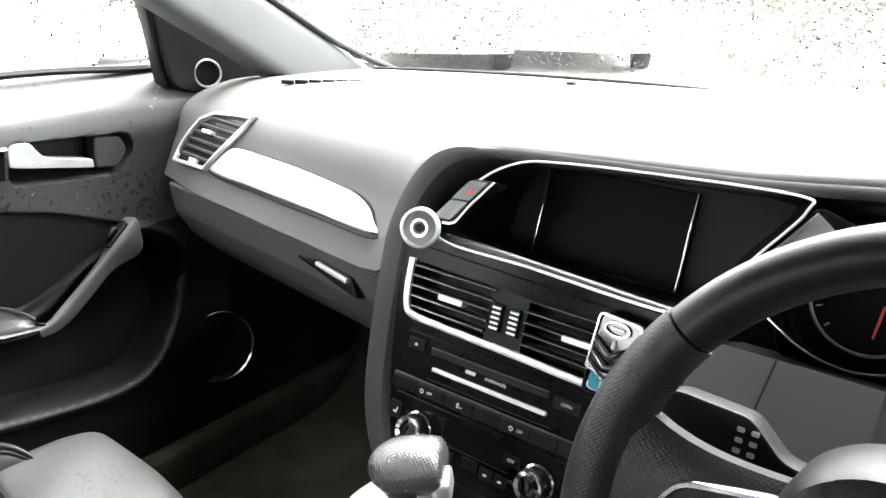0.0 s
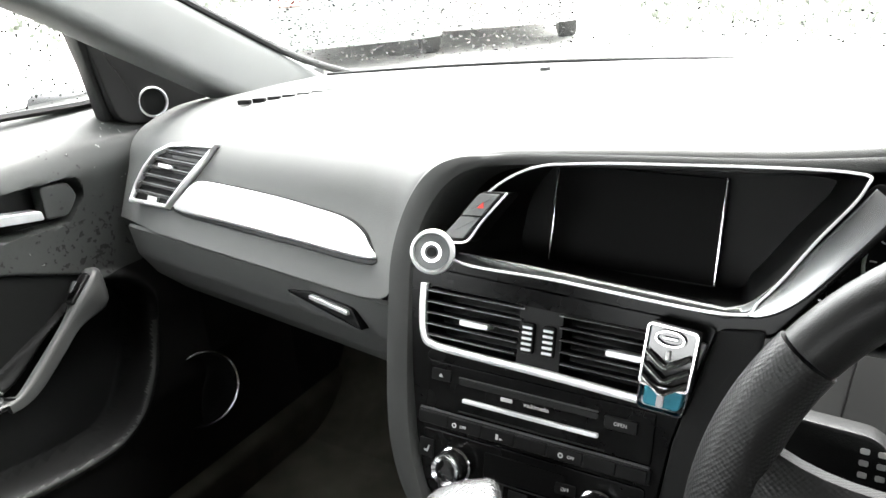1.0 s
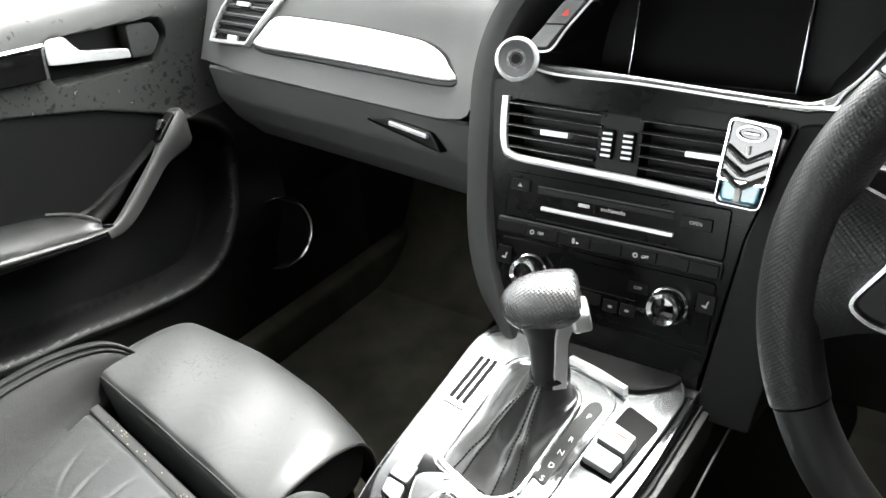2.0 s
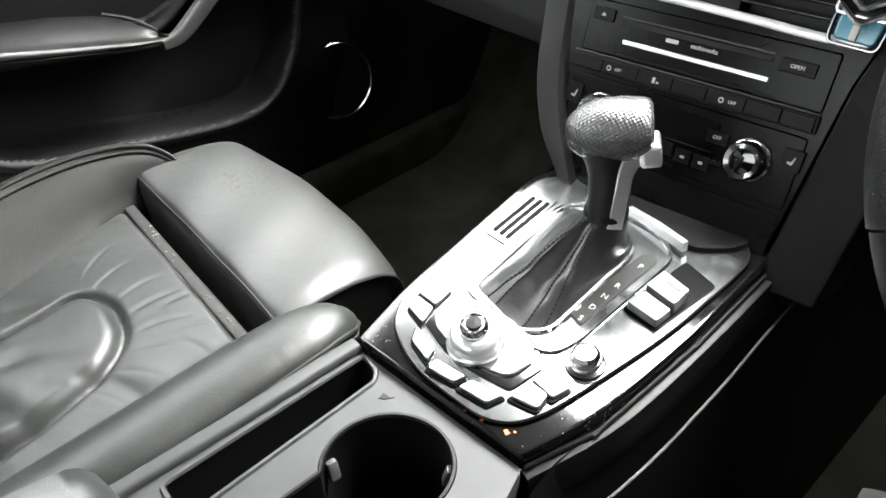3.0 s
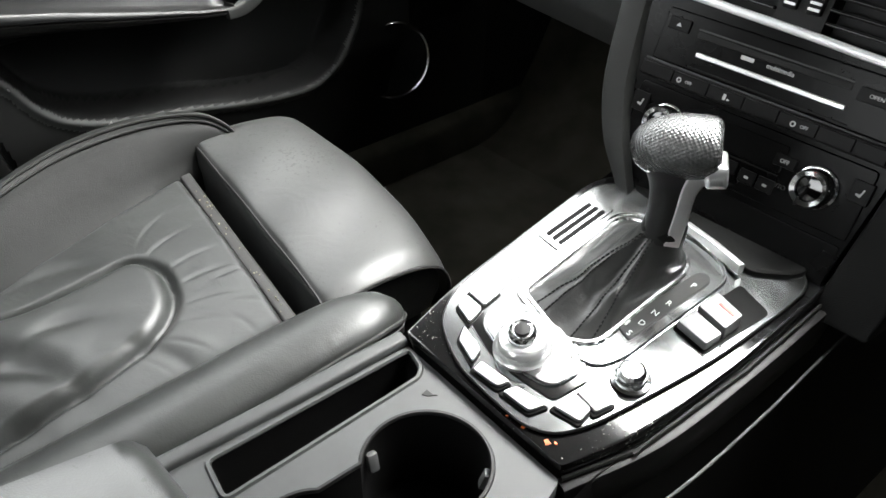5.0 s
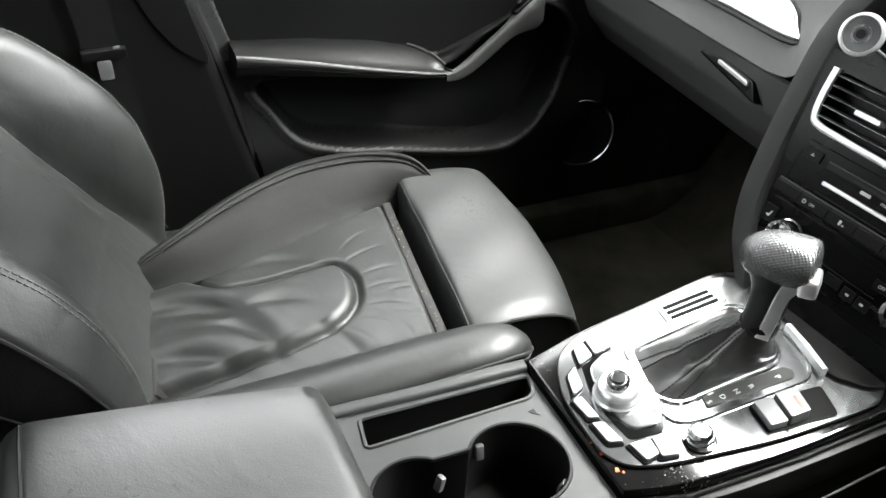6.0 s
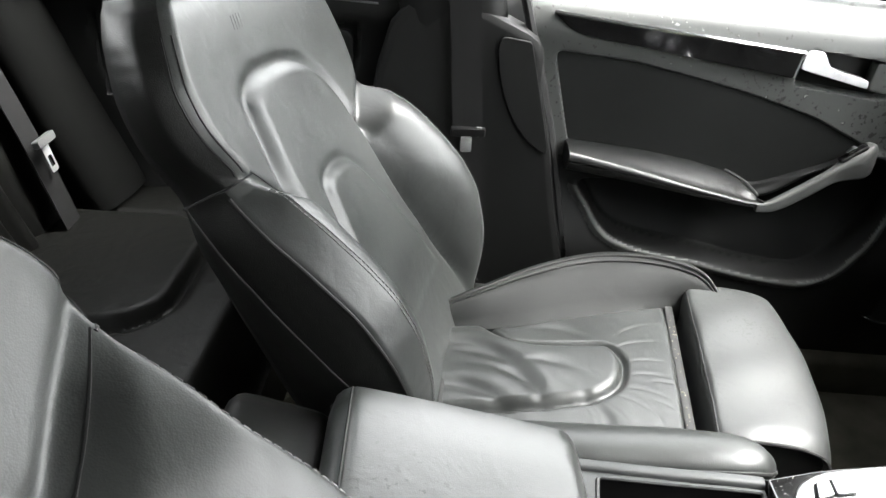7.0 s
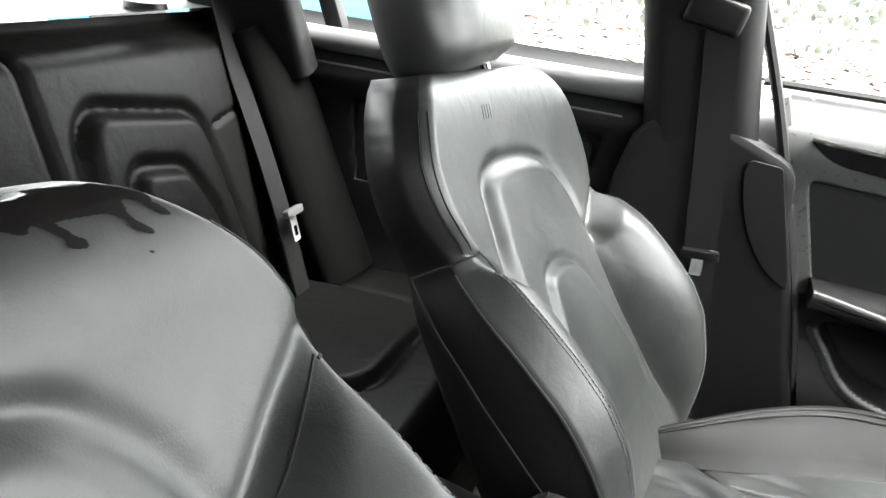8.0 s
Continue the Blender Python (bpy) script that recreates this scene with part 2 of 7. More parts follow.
def loft(rings, closed=True, caps=(True, True), loop=False):
    """A skin through rings of equally many points."""
    bm = bmesh.new()
    vs = [[bm.verts.new(q) for q in r] for r in rings]
    k = len(vs[0])
    rows = list(zip(vs, vs[1:])) + ([(vs[-1], vs[0])] if loop else [])
    for a, b in rows:
        for i in range(k if closed else k - 1):
            j = (i + 1) % k
            bm.faces.new((a[i], a[j], b[j], b[i]))
    if closed and not loop:
        if caps[0]:
            bm.faces.new(vs[0][::-1])
        if caps[1]:
            bm.faces.new(vs[-1])
    bmesh.ops.recalc_face_normals(bm, faces=bm.faces[:])
    return bm


def sheet(f, us, vs):
    """An open grid surface from f(u, v)."""
    bm = bmesh.new()
    g = [[bm.verts.new(f(u, v)) for v in vs] for u in us]
    for a, b in zip(g, g[1:]):
        for i in range(len(vs) - 1):
            bm.faces.new((a[i], b[i], b[i + 1], a[i + 1]))
    return bm


def lin(a, b, n):
    return [a + (b - a) * i / (n - 1) for i in range(n)]


def sweep(path, profile, closed=False, up=(0, 0, 1), scale=None, caps=True):
    """A profile of (across, up) points carried along a path."""
    p = [Vector(q) for q in path]
    rings = []
    for i, q in enumerate(p):
        a = p[i - 1] if closed or i else p[0]
        b = p[(i + 1) % len(p)] if closed or i + 1 < len(p) else p[-1]
        t = (b - a).normalized()
        s = t.cross(Vector(up))
        s = s.normalized() if s.length > 1e-6 else Vector((1, 0, 0))
        u = s.cross(t)
        k = scale(i / (len(p) - 1)) if scale else 1
        rings.append([q + s * x * k + u * y * k for x, y in profile])
    return loft(rings, caps=(caps, caps), loop=closed)


def circle(r, n=12, ry=None):
    return [(r * math.cos(2 * math.pi * i / n), (ry or r) * math.sin(2 * math.pi * i / n)) for i in range(n)]


def tube(path, r, n=8, closed=False, up=(0, 0, 1)):
    return sweep(path, circle(r, n), closed, up)


class Plane:
    """Points on a tilted face: at(a, b, d) is a along ex, b along ey, d out of it."""

    def __init__(self, origin, ex, ey):
        self.o, self.ex = Vector(origin), Vector(ex).normalized()
        n = self.ex.cross(Vector(ey)).normalized()
        self.n, self.ey = n, n.cross(self.ex).normalized()

    def at(self, a, b, d=0.0):
        return self.o + self.ex * a + self.ey * b + self.n * d


def slab(pl, poly, d0, d1, bevel=0.001):
    """A plate of a given outline on a plane, from depth d0 to d1, its upper edge rounded."""
    c = sum((Vector(q[:2]) for q in poly), Vector((0, 0))) / len(poly)

    def ring(shrink, d):
        out = []
        k = len(poly)
        for i, q in enumerate(poly):
            a, b = Vector(poly[i - 1][:2]), Vector(poly[(i + 1) % k][:2])
            t = (b - a).normalized()
            nrm = Vector((t.y, -t.x))
            out.append(pl.at(q[0] - nrm.x * shrink, q[1] - nrm.y * shrink, d))
        return out
    area = sum(poly[i - 1][0] * poly[i][1] - poly[i][0] * poly[i - 1][1] for i in range(len(poly)))
    s = 1 if area > 0 else -1
    # keep the rounding of the edge within the outline's own corner radius
    q = [Vector(p[:2]) for p in poly]
    for i in range(len(q)):
        u, w = q[i] - q[i - 1], q[(i + 1) % len(q)] - q[i]
        turn = s * math.atan2(u.x * w.y - u.y * w.x, u.dot(w))
        if turn > 0.05:
            bevel = min(bevel, 0.6 * (u.length + w.length) / 2 / turn if turn < 1.0 else bevel)
    return loft([ring(0, d0), ring(0, d1 - bevel), ring(s * bevel * 0.3, d1 - bevel * 0.3), ring(s * bevel, d1), ring(s * bevel * 1.35, d1)])


def rect(x0, y0, x1, y1, r=0.002, n=3):
    return rounded([(x0, y0), (x1, y0), (x1, y1), (x0, y1)], r, n)


def frame_on(pl, poly, w, d0, d1):
    """A raised frame of width w along a closed outline."""
    pts = [pl.at(q[0], q[1], (d0 + d1) / 2) for q in poly]
    h = (d1 - d0) / 2
    prof = [(-w / 2, -h), (w / 2, -h), (w / 2, h * 0.5), (w / 4, h), (-w / 4, h), (-w / 2, h * 0.5)]
    return sweep(pts, prof, closed=True, up=pl.n)


def holed(pl, outer, holes, d=0.0):
    """A flat plate with holes through it."""
    bm = bmesh.new()
    edges = []
    for loop in [outer, *holes]:
        v = [bm.verts.new(pl.at(q[0], q[1], d)) for q in loop]
        edges += [bm.edges.new((v[i - 1], v[i])) for i in range(len(v))]
    bmesh.ops.triangle_fill(bm, use_beauty=True, edges=edges, normal=pl.n)
    for f in bm.faces:
        if f.normal.dot(pl.n) < 0:
            f.normal_flip()
    return bm


def well(pl, loop, d0, d1, shrink=0.9):
    """An open pit below a hole."""
    c = sum((Vector(q[:2]) for q in loop), Vector((0, 0))) / len(loop)
    low = [c + (Vector(q[:2]) - c) * shrink for q in loop]
    bm = bmesh.new()
    a = [bm.verts.new(pl.at(q[0], q[1], d0)) for q in loop]
    b = [bm.verts.new(pl.at(q.x, q.y, d1)) for q in low]
    for i in range(len(a)):
        bm.faces.new((a[i - 1], a[i], b[i], b[i - 1]))
    bm.faces.new(b)
    bmesh.ops.recalc_face_normals(bm, faces=bm.faces[:])
    return bm


def turned(profile, axis_o, axis_d, n=28, caps=(True, True)):
    """A turned body: profile of (radius, height) along an axis."""
    o, d = Vector(axis_o), Vector(axis_d).normalized()
    s = d.orthogonal().normalized()
    u = d.cross(s)
    rings = [[o + d * h + (s * math.cos(2 * math.pi * i / n) + u * math.sin(2 * math.pi * i / n)) * r for i in range(n)] for r, h in profile]
    return loft(rings, caps=caps)


def block(lo, hi, bevel=0.004, seg=3):
    """A box with rounded edges."""
    bm = bmesh.new()
    bmesh.ops.create_cube(bm, size=1)
    a, b = Vector(lo), Vector(hi)
    for v in bm.verts:
        v.co = Vector(((a[i] + b[i]) / 2 + v.co[i] * (b[i] - a[i]) for i in range(3)))
    bmesh.ops.bevel(bm, geom=bm.edges[:], offset=bevel, segments=seg, profile=0.6, affect="EDGES")
    return bm


def moved(bm, m):
    bmesh.ops.transform(bm, matrix=m, verts=bm.verts[:])
    return bm


def join(*bms):
    """Several pieces of one part in one mesh."""
    me = bpy.data.meshes.new("tmp")
    out = bmesh.new()
    for b in bms:
        b.to_mesh(me)
        out.from_mesh(me)
        b.free()
    bpy.data.meshes.remove(me)
    return out


def lettering(text, pl, x, y, d, size, mat, parent, name="print"):
    cu = bpy.data.curves.new(name, "FONT")
    cu.body, cu.size, cu.extrude, cu.align_x, cu.align_y = text, size, 0.0002, "CENTER", "CENTER"
    ob = new(name, cu)
    m = Matrix((pl.ex, pl.ey, pl.n)).transposed().to_4x4()
    m.translation = pl.at(x, y, d)
    cu.materials.append(M[mat])
    ob.matrix_world = m
    ob.parent = parent
    return ob


def step(x, a, b):
    t = min(1.0, max(0.0, (x - a) / (b - a)))
    return t * t * (3 - 2 * t)


def interp(x, pts):
    if x <= pts[0][0]:
        return pts[0][1]
    for (a, u), (b, v) in zip(pts, pts[1:]):
        if x <= b:
            return u + (v - u) * (x - a) / (b - a)
    return pts[-1][1]


def signed(p, poly):
    """Signed distances of points (n, 2) to a closed polygon: below 0 inside it."""
    q = np.asarray([tuple(v)[:2] for v in poly], float)
    best = np.full(len(p), 1e9)
    inside = np.zeros(len(p), bool)
    for i in range(len(q)):
        a, b = q[i - 1], q[i]
        e, w = b - a, p - a
        t = np.clip((w @ e) / max(e @ e, 1e-12), 0, 1)
        best = np.minimum(best, np.hypot(*(w - t[:, None] * e).T))
        c = ((a[1] <= p[:, 1]) & (b[1] > p[:, 1])) | ((b[1] <= p[:, 1]) & (a[1] > p[:, 1]))
        with np.errstate(divide="ignore", invalid="ignore"):
            xs = a[0] + (p[:, 1] - a[1]) / (b[1] - a[1]) * e[0]
        inside ^= c & (p[:, 0] < xs)
    return np.where(inside, -best, best)


def ramp(d, a, b):
    t = np.clip((d - a) / (b - a), 0, 1)
    return t * t * (3 - 2 * t)


def scatter(placings):
    """Many small flattened stones, leaves or drops in one mesh: each placing is a 4 x 4 matrix for a 12-cornered ball."""
    b = bmesh.new()
    bmesh.ops.create_icosphere(b, subdivisions=1, radius=1)
    b.verts.ensure_lookup_table()
    v0 = np.array([(*v.co, 1.0) for v in b.verts])
    f0 = np.array([[v.index for v in f.verts] for f in b.faces])
    b.free()
    ms = np.array([np.array(m) for m in placings])
    verts = np.einsum("nij,kj->nki", ms, v0)[:, :, :3].reshape(-1, 3)
    faces = (f0[None] + len(v0) * np.arange(len(ms))[:, None, None]).reshape(-1, 3)
    me = bpy.data.meshes.new("scatter")
    me.from_pydata(verts.tolist(), [], faces.tolist())
    return me


def stuff(name, me, mat, label, category, smooth=False):
    me.name = name
    if smooth:
        me.polygons.foreach_set("use_smooth", [True] * len(me.polygons))
    me.materials.append(M[mat])
    return tagged(new(name, me), label, category, kind="stuff")


def field(us, vs, place, keep=None):
    """A grid mesh: place takes arrays of u and v and gives (n, 3) points; keep drops faces by a mask of the points."""
    U, V = np.meshgrid(us, vs, indexing="ij")
    pts = place(U.ravel(), V.ravel())
    ok = keep(U.ravel(), V.ravel()) if keep else np.ones(len(pts), bool)
    bm = bmesh.new()
    verts = [bm.verts.new(q) for q in pts]
    nv = len(vs)
    for i in range(len(us) - 1):
        for j in range(nv - 1):
            k = (i * nv + j, (i + 1) * nv + j, (i + 1) * nv + j + 1, i * nv + j + 1)
            if all(ok[c] for c in k):
                bm.faces.new([verts[c] for c in k])
    bmesh.ops.delete(bm, geom=[v for v in bm.verts if not v.link_faces], context="VERTS")
    return bm


def lerp_at(x, table, i=1):
    return float(np.interp(x, [r[0] for r in table], [r[i] for r in table]))


def smooth_at(x, table, i=1, w=0.05):
    return float(np.mean([lerp_at(x + o, table, i) for o in (-w, -w / 2, 0, w / 2, w)]))


# ---- the car's shell ----
def build_shell():
    floor = tagged(part("floor", join(block((-0.76, -1.05, -0.03), (0.74, 0.98, 0.0), 0.006, 2)), "carpet"), "worn dark grey-green carpet of the car floor", "carpet", kind="structure")
    def bulkhead(u, v):
        low, high = min(v, 0.55) / 0.55, max(0, v - 0.55) / 0.45
        return (u, 0.72 + 0.28 * low - (0.03 + 0.33 * u * u) * high, 0.002 + 0.36 * low ** 2 + (0.306 - 0.02 * u * u) * high)
    bm = sheet(bulkhead, lin(-0.80, 0.80, 30), lin(0, 1, 21))
    tagged(part("wall_front", bm, "carpet"), "dark carpeted footwell bulkhead under the dashboard", "bulkhead", kind="structure")
    # sill between the carpet and the door
    tagged(part("wall_kick", sheet(lambda u, v: (-0.70 - 0.012 * v, 0.56 + 0.4 * u, 0.06 + 0.50 * v), lin(0, 1, 12), lin(0, 1, 12)), "insert"), "dark carpeted kick panel beside the footwell", "kick panel", kind="structure")
    for s, nm in ((-1, "wall_scuttle_left"), (1, "wall_scuttle_right")):
        tagged(part(nm, block((s * 0.80 - 0.03, 0.60, -0.03), (s * 0.80 + 0.03, 1.02, 0.66), 0.01, 2), "dash_dark"), "dark inner wing wall beside the dashboard", "bulkhead", kind="structure")
    for s in (-1, 1):
        path = [(s * 0.725, y, 0.10) for y in lin(-1.0, 0.92, 20)]
        tagged(part("trim_sill", sweep(path, rounded([(-0.035, -0.11), (0.045, -0.11), (0.045, -0.03), (0.02, -0.015), (-0.02, -0.015), (-0.035, -0.03)], 0.012, 3)), "carpet"), "black plastic door sill cover beside the carpet", "sill", kind="structure")
    # headliner and roof
    def roof(u, v):
        return (u * (0.60 - 0.05 * max(0, v - 0.2)), v, 1.10 - 0.06 * u * u - 0.10 * (v + 0.3) ** 2)
    tagged(part("ceiling", sheet(roof, lin(-1, 1, 24), lin(-1.15, 0.36, 24)), "headliner"), "black fabric headliner", "headliner", kind="structure")
    def skin(u, v):
        p = roof(u, v)
        return (p[0] * 1.04, p[1], p[2] + 0.03)
    tagged(part("roof_panel", sheet(skin, lin(-1, 1, 24), lin(-1.17, 0.38, 24)), "body"), "grey painted metal car roof", "car roof", kind="structure")
    # closed rear flank beside the rear bench and a plain screen behind the driver's door
    tagged(part("wall_right", block((0.74, -1.5, 0.0), (0.86, 0.85, 0.69), 0.03, 4), "dash_dark"), "dark plain doors closing the driver's side", "car door", kind="structure")
    path = smooth_line([(0.74, -0.46, 0.66), (0.70, -0.48, 0.85), (0.61, -0.50, 1.05)], 6)
    tagged(part("trim_pillar_driver", sweep(path, rounded([(-0.08, -0.025), (0.08, -0.025), (0.08, 0.025), (-0.08, 0.025)], 0.015, 3), up=(1, 0, 0.2)), "dash_dark"), "black centre pillar trim behind the driver", "pillar trim", kind="structure")
    # added unseen wall: blocks sky light from the driver's side
    tagged(part("wall_sky_block", block((1.40, -7.0, -0.33), (1.60, 0.75, 2.1), 0.02, 2), "dash"), "plain dark wall added out of view to keep sky light off", "wall", kind="structure")
    # lower body sides and boot wall
    tagged(part("wall_left", block((-0.90, -1.25, -0.18), (-0.80, 0.95, 0.66), 0.03, 4), "body"), "grey painted outer door skin of the car", "car body", kind="structure")
    tagged(part("wall_rear", block((-0.74, -1.55, 0.0), (0.74, -1.45, 0.68), 0.02, 3), "body"), "painted boot wall behind the rear seats", "car body", kind="structure")
    tagged(part("wall_bonnet", sheet(lambda u, v: (u, 1.0 + v, 0.63 - 0.13 * v * v - 0.05 * u * u), lin(-0.8, 0.8, 20), lin(0, 1.0, 12)), "body"), "grey painted car bonnet beyond the windscreen", "car bonnet", kind="structure")


def build_pillars():
    # A-pillars
    for s, nm in ((-1, "trim_pillar_left"), (1, "trim_pillar_right")):
        path = smooth_line([(s * 0.66, 0.92, 0.595), (s * 0.665, 0.80, 0.665), (s * 0.668, 0.68, 0.733), (s * 0.662, 0.52, 0.822), (s * 0.645, 0.36, 0.905), (s * 0.60, 0.12, 1.0), (s * 0.56, -0.1, 1.04)], 6)
        prof = rounded([(-0.035, -0.062), (0.03, -0.068), (0.04, -0.015), (0.018, 0.036), (-0.035, 0.032)], 0.02, 5)
        bm = sweep(path, prof if s < 0 else [(-a, b) for a, b in prof], up=(0, 0.3, 1), scale=lambda k: 1.12 - 0.25 * k)
        tagged(part(nm, bm, "pillar"), "grey fabric-covered windscreen pillar trim", "pillar trim", kind="structure")
    # seal along the windscreen edge of the pillar
    path = smooth_line([(-0.60, 0.905, 0.662), (-0.630, 0.79, 0.713), (-0.638, 0.66, 0.785), (-0.635, 0.50, 0.872)], 8)
    tagged(part("trim_seal", tube(path, 0.006, 8), "rubber"), "black rubber windscreen seal", "seal", kind="structure")
    # B-pillar: upper trim and lower cover
    low = Plane((-0.705, 0, 0), (0, 1, 0), (0, 0, 1))
    outline = smooth_line([(-0.385, 0.62), (-0.195, 0.618), (-0.158, 0.52), (-0.132, 0.43), (-0.098, 0.30), (-0.072, 0.20), (-0.06, 0.06), (-0.42, 0.06), (-0.41, 0.35)], 5, closed=True)
    pil = thing("trim_pillar_centre", "dark grey plastic centre pillar trim beside the seat", "pillar trim", kind="structure")
    part("lower_cover", slab(low, [tuple(q) for q in smooth_line([(-0.40, 0.05), (-0.055, 0.05), (-0.068, 0.2), (-0.098, 0.31), (-0.128, 0.43), (-0.155, 0.52), (-0.19, 0.612), (-0.40, 0.605)], 6, closed=True)], -0.05, 0.008, 0.012), "dash_dark", pil)
    part("raised_panel", slab(low, [tuple(q)[:2] for q in rounded([(-0.232, 0.604), (-0.236, 0.586), (-0.227, 0.540), (-0.207, 0.490), (-0.178, 0.450), (-0.152, 0.431), (-0.136, 0.424), (-0.136, 0.436), (-0.161, 0.520), (-0.186, 0.600)], [0.012, 0.01, 0.03, 0.03, 0.03, 0.02, 0.004, 0.01, 0.04, 0.006], 5)], 0.0, 0.0135, 0.0055), "dash_dark", pil)
    path = smooth_line([(-0.725, -0.30, 0.60), (-0.715, -0.325, 0.72), (-0.70, -0.345, 0.82), (-0.66, -0.37, 0.93), (-0.60, -0.39, 1.06)], 6)
    prof = rounded([(-0.07, -0.025), (0.07, -0.025), (0.085, 0.0), (0.06, 0.025), (-0.06, 0.025), (-0.085, 0.0)], 0.015, 3)
    part("upper_cover", sweep(path, prof, up=(1, 0, 0.2)), "dash_dark", pil)
    # C-pillar
    path = smooth_line([(-0.70, -1.0, 0.60), (-0.66, -1.02, 0.72), (-0.60, -1.0, 0.86), (-0.52, -0.95, 1.04)], 6)
    prof = rounded([(-0.09, -0.03), (0.09, -0.03), (0.09, 0.03), (-0.09, 0.03)], 0.02, 3)
    tagged(part("trim_pillar_rear", sweep(path, prof, up=(1, 0, 0.2)), "dash_dark"), "black rear pillar trim beside the rear window", "pillar trim", kind="structure")
    # door frame seal in front of the centre pillar
    path = smooth_line([(-0.73, -0.285, 0.86), (-0.728, -0.20, 0.655), (-0.722, -0.125, 0.43), (-0.715, -0.076, 0.24), (-0.71, -0.045, 0.08)], 8)
    tagged(part("trim_door_seal", tube(path, 0.008, 8), "rubber"), "black rubber door seal", "seal", kind="structure")


DOOR_X = -0.735
DOOR = Plane((DOOR_X, 0, 0), (0, 1, 0), (0, 0, 1))
INSERT = rounded([(-0.145, 0.585), (-0.013, 0.578), (0.179, 0.545), (0.300, 0.515), (0.415, 0.468), (0.345, 0.43), (0.235, 0.385), (0.10, 0.405), (-0.095, 0.425)], 0.02, 4)
POCKET = [tuple(q)[:2] for q in smooth_line([(-0.06, 0.372), (-0.042, 0.325), (-0.005, 0.283), (0.06, 0.262), (0.15, 0.25), (0.25, 0.232), (0.343, 0.224), (0.392, 0.24), (0.432, 0.278), (0.468, 0.325), (0.49, 0.40), (0.42, 0.455), (0.33, 0.42), (0.24, 0.365), (0.10, 0.375)], 5, closed=True)]
HANDLE = rounded([(0.246, 0.562), (0.40, 0.550), (0.43, 0.585), (0.42, 0.614), (0.246, 0.624)], 0.012, 4)
INLAY = rounded([(-0.156, 0.641), (-0.118, 0.612), (0.236, 0.577), (0.243, 0.617)], [0.004, 0.03, 0.003, 0.003], 4)


def build_front_door():
    door = thing("door_1", "grey car door with black insert, armrest, chrome handle and mould specks", "car door", kind="structure")
    ins, poc, han, inl = (np.array([tuple(q)[:2] for q in s]) for s in (INSERT, POCKET, HANDLE, INLAY))

    def place(u, v):
        p = np.stack([u, v], 1)
        d = 0.0 * u
        d += -0.075 * ramp(v, 0.635, 0.705) ** 1.6 + 0.012 * np.exp(-((v - 0.615) / 0.035) ** 2)
        d += 0.035 * ramp(-v, -0.36, -0.24)
        d += -0.022 * ramp(-signed(p, ins), 0.0, 0.008)
        s = signed(p, poc)
        d += -0.055 * ramp(-s, 0.0, 0.014) + 0.007 * np.exp(-((s - 0.005) / 0.007) ** 2)
        d += -0.04 * ramp(-signed(p, han), 0.0, 0.006)
        d += -0.006 * ramp(-signed(p, inl), 0.0, 0.003)
        return np.stack([DOOR_X + d, u, v], 1)

    def keep(u, v):
        return u > np.interp(v, [0.06, 0.241, 0.428, 0.656, 0.72], [-0.035, -0.072, -0.12, -0.196, -0.22])
    pan = part("panel", field(np.linspace(-0.23, 0.74, 330), np.linspace(0.06, 0.704, 222), place, keep), "door", door)
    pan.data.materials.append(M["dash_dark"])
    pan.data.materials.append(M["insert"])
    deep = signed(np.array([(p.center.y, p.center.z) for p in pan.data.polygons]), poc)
    # shade under the armrest and below is painted in with darker plastic
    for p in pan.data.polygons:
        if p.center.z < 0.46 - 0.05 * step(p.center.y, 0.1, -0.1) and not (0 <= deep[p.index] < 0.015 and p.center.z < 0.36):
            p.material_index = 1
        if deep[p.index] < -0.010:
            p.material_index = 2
    part("edge_band", tube([(-0.745, np.interp(z, [0.06, 0.241, 0.428, 0.656, 0.72], [-0.035, -0.072, -0.12, -0.196, -0.22]) + 0.002, z) for z in lin(0.06, 0.69, 24)], 0.012, 8), "door", door)
    shrink = [tuple(q)[:2] for q in INSERT]
    part("insert", slab(DOOR, shrink, -0.02, -0.006, 0.006), "insert", door, "black padded fabric door insert")
    part("inlay", slab(DOOR, [tuple(q)[:2] for q in INLAY], -0.004, 0.0145, 0.004), "gloss", door, "piano black decorative inlay")
    part("inlay_edge", tube([DOOR.at(y, 0.642 - 0.0603 * (y + 0.156), 0.0135) for y in lin(-0.155, 0.243, 20)], 0.0035, 6), "chrome", door, "bright metal edge strip")
    part("inlay_end", tube([DOOR.at(0.2425, 0.617, 0.0135), DOOR.at(0.2375, 0.578, 0.0135)], 0.003, 6), "chrome", door)
    part("handle_recess", slab(DOOR, [tuple(q)[:2] for q in HANDLE], -0.04, -0.026, 0.002), "black", door)
    lever = [tuple(q)[:2] for q in rounded([(0.246, 0.6245), (0.276, 0.621), (0.292, 0.597), (0.361, 0.583), (0.362, 0.570), (0.262, 0.588), (0.246, 0.592)], [0.003, 0.006, 0.010, 0.004, 0.004, 0.01, 0.004], 4)]
    part("door_handle", slab(DOOR, lever, -0.012, 0.010, 0.003), "satin", door, "satin metal door release handle")
    part("handle_cap", slab(DOOR, [tuple(q)[:2] for q in rounded([(0.368, 0.566), (0.402, 0.562), (0.421, 0.585), (0.412, 0.607), (0.37, 0.612)], 0.008, 4)], -0.02, 0.002, 0.003), "door", door)
    # armrest: a flat padded top with a rounded front edge and a grooved face below it, cut off aslant to a tip
    EDGE = [(-0.10, 0.435), (0.01, 0.4175), (0.107, 0.3975), (0.19, 0.3815), (0.238, 0.3730)]
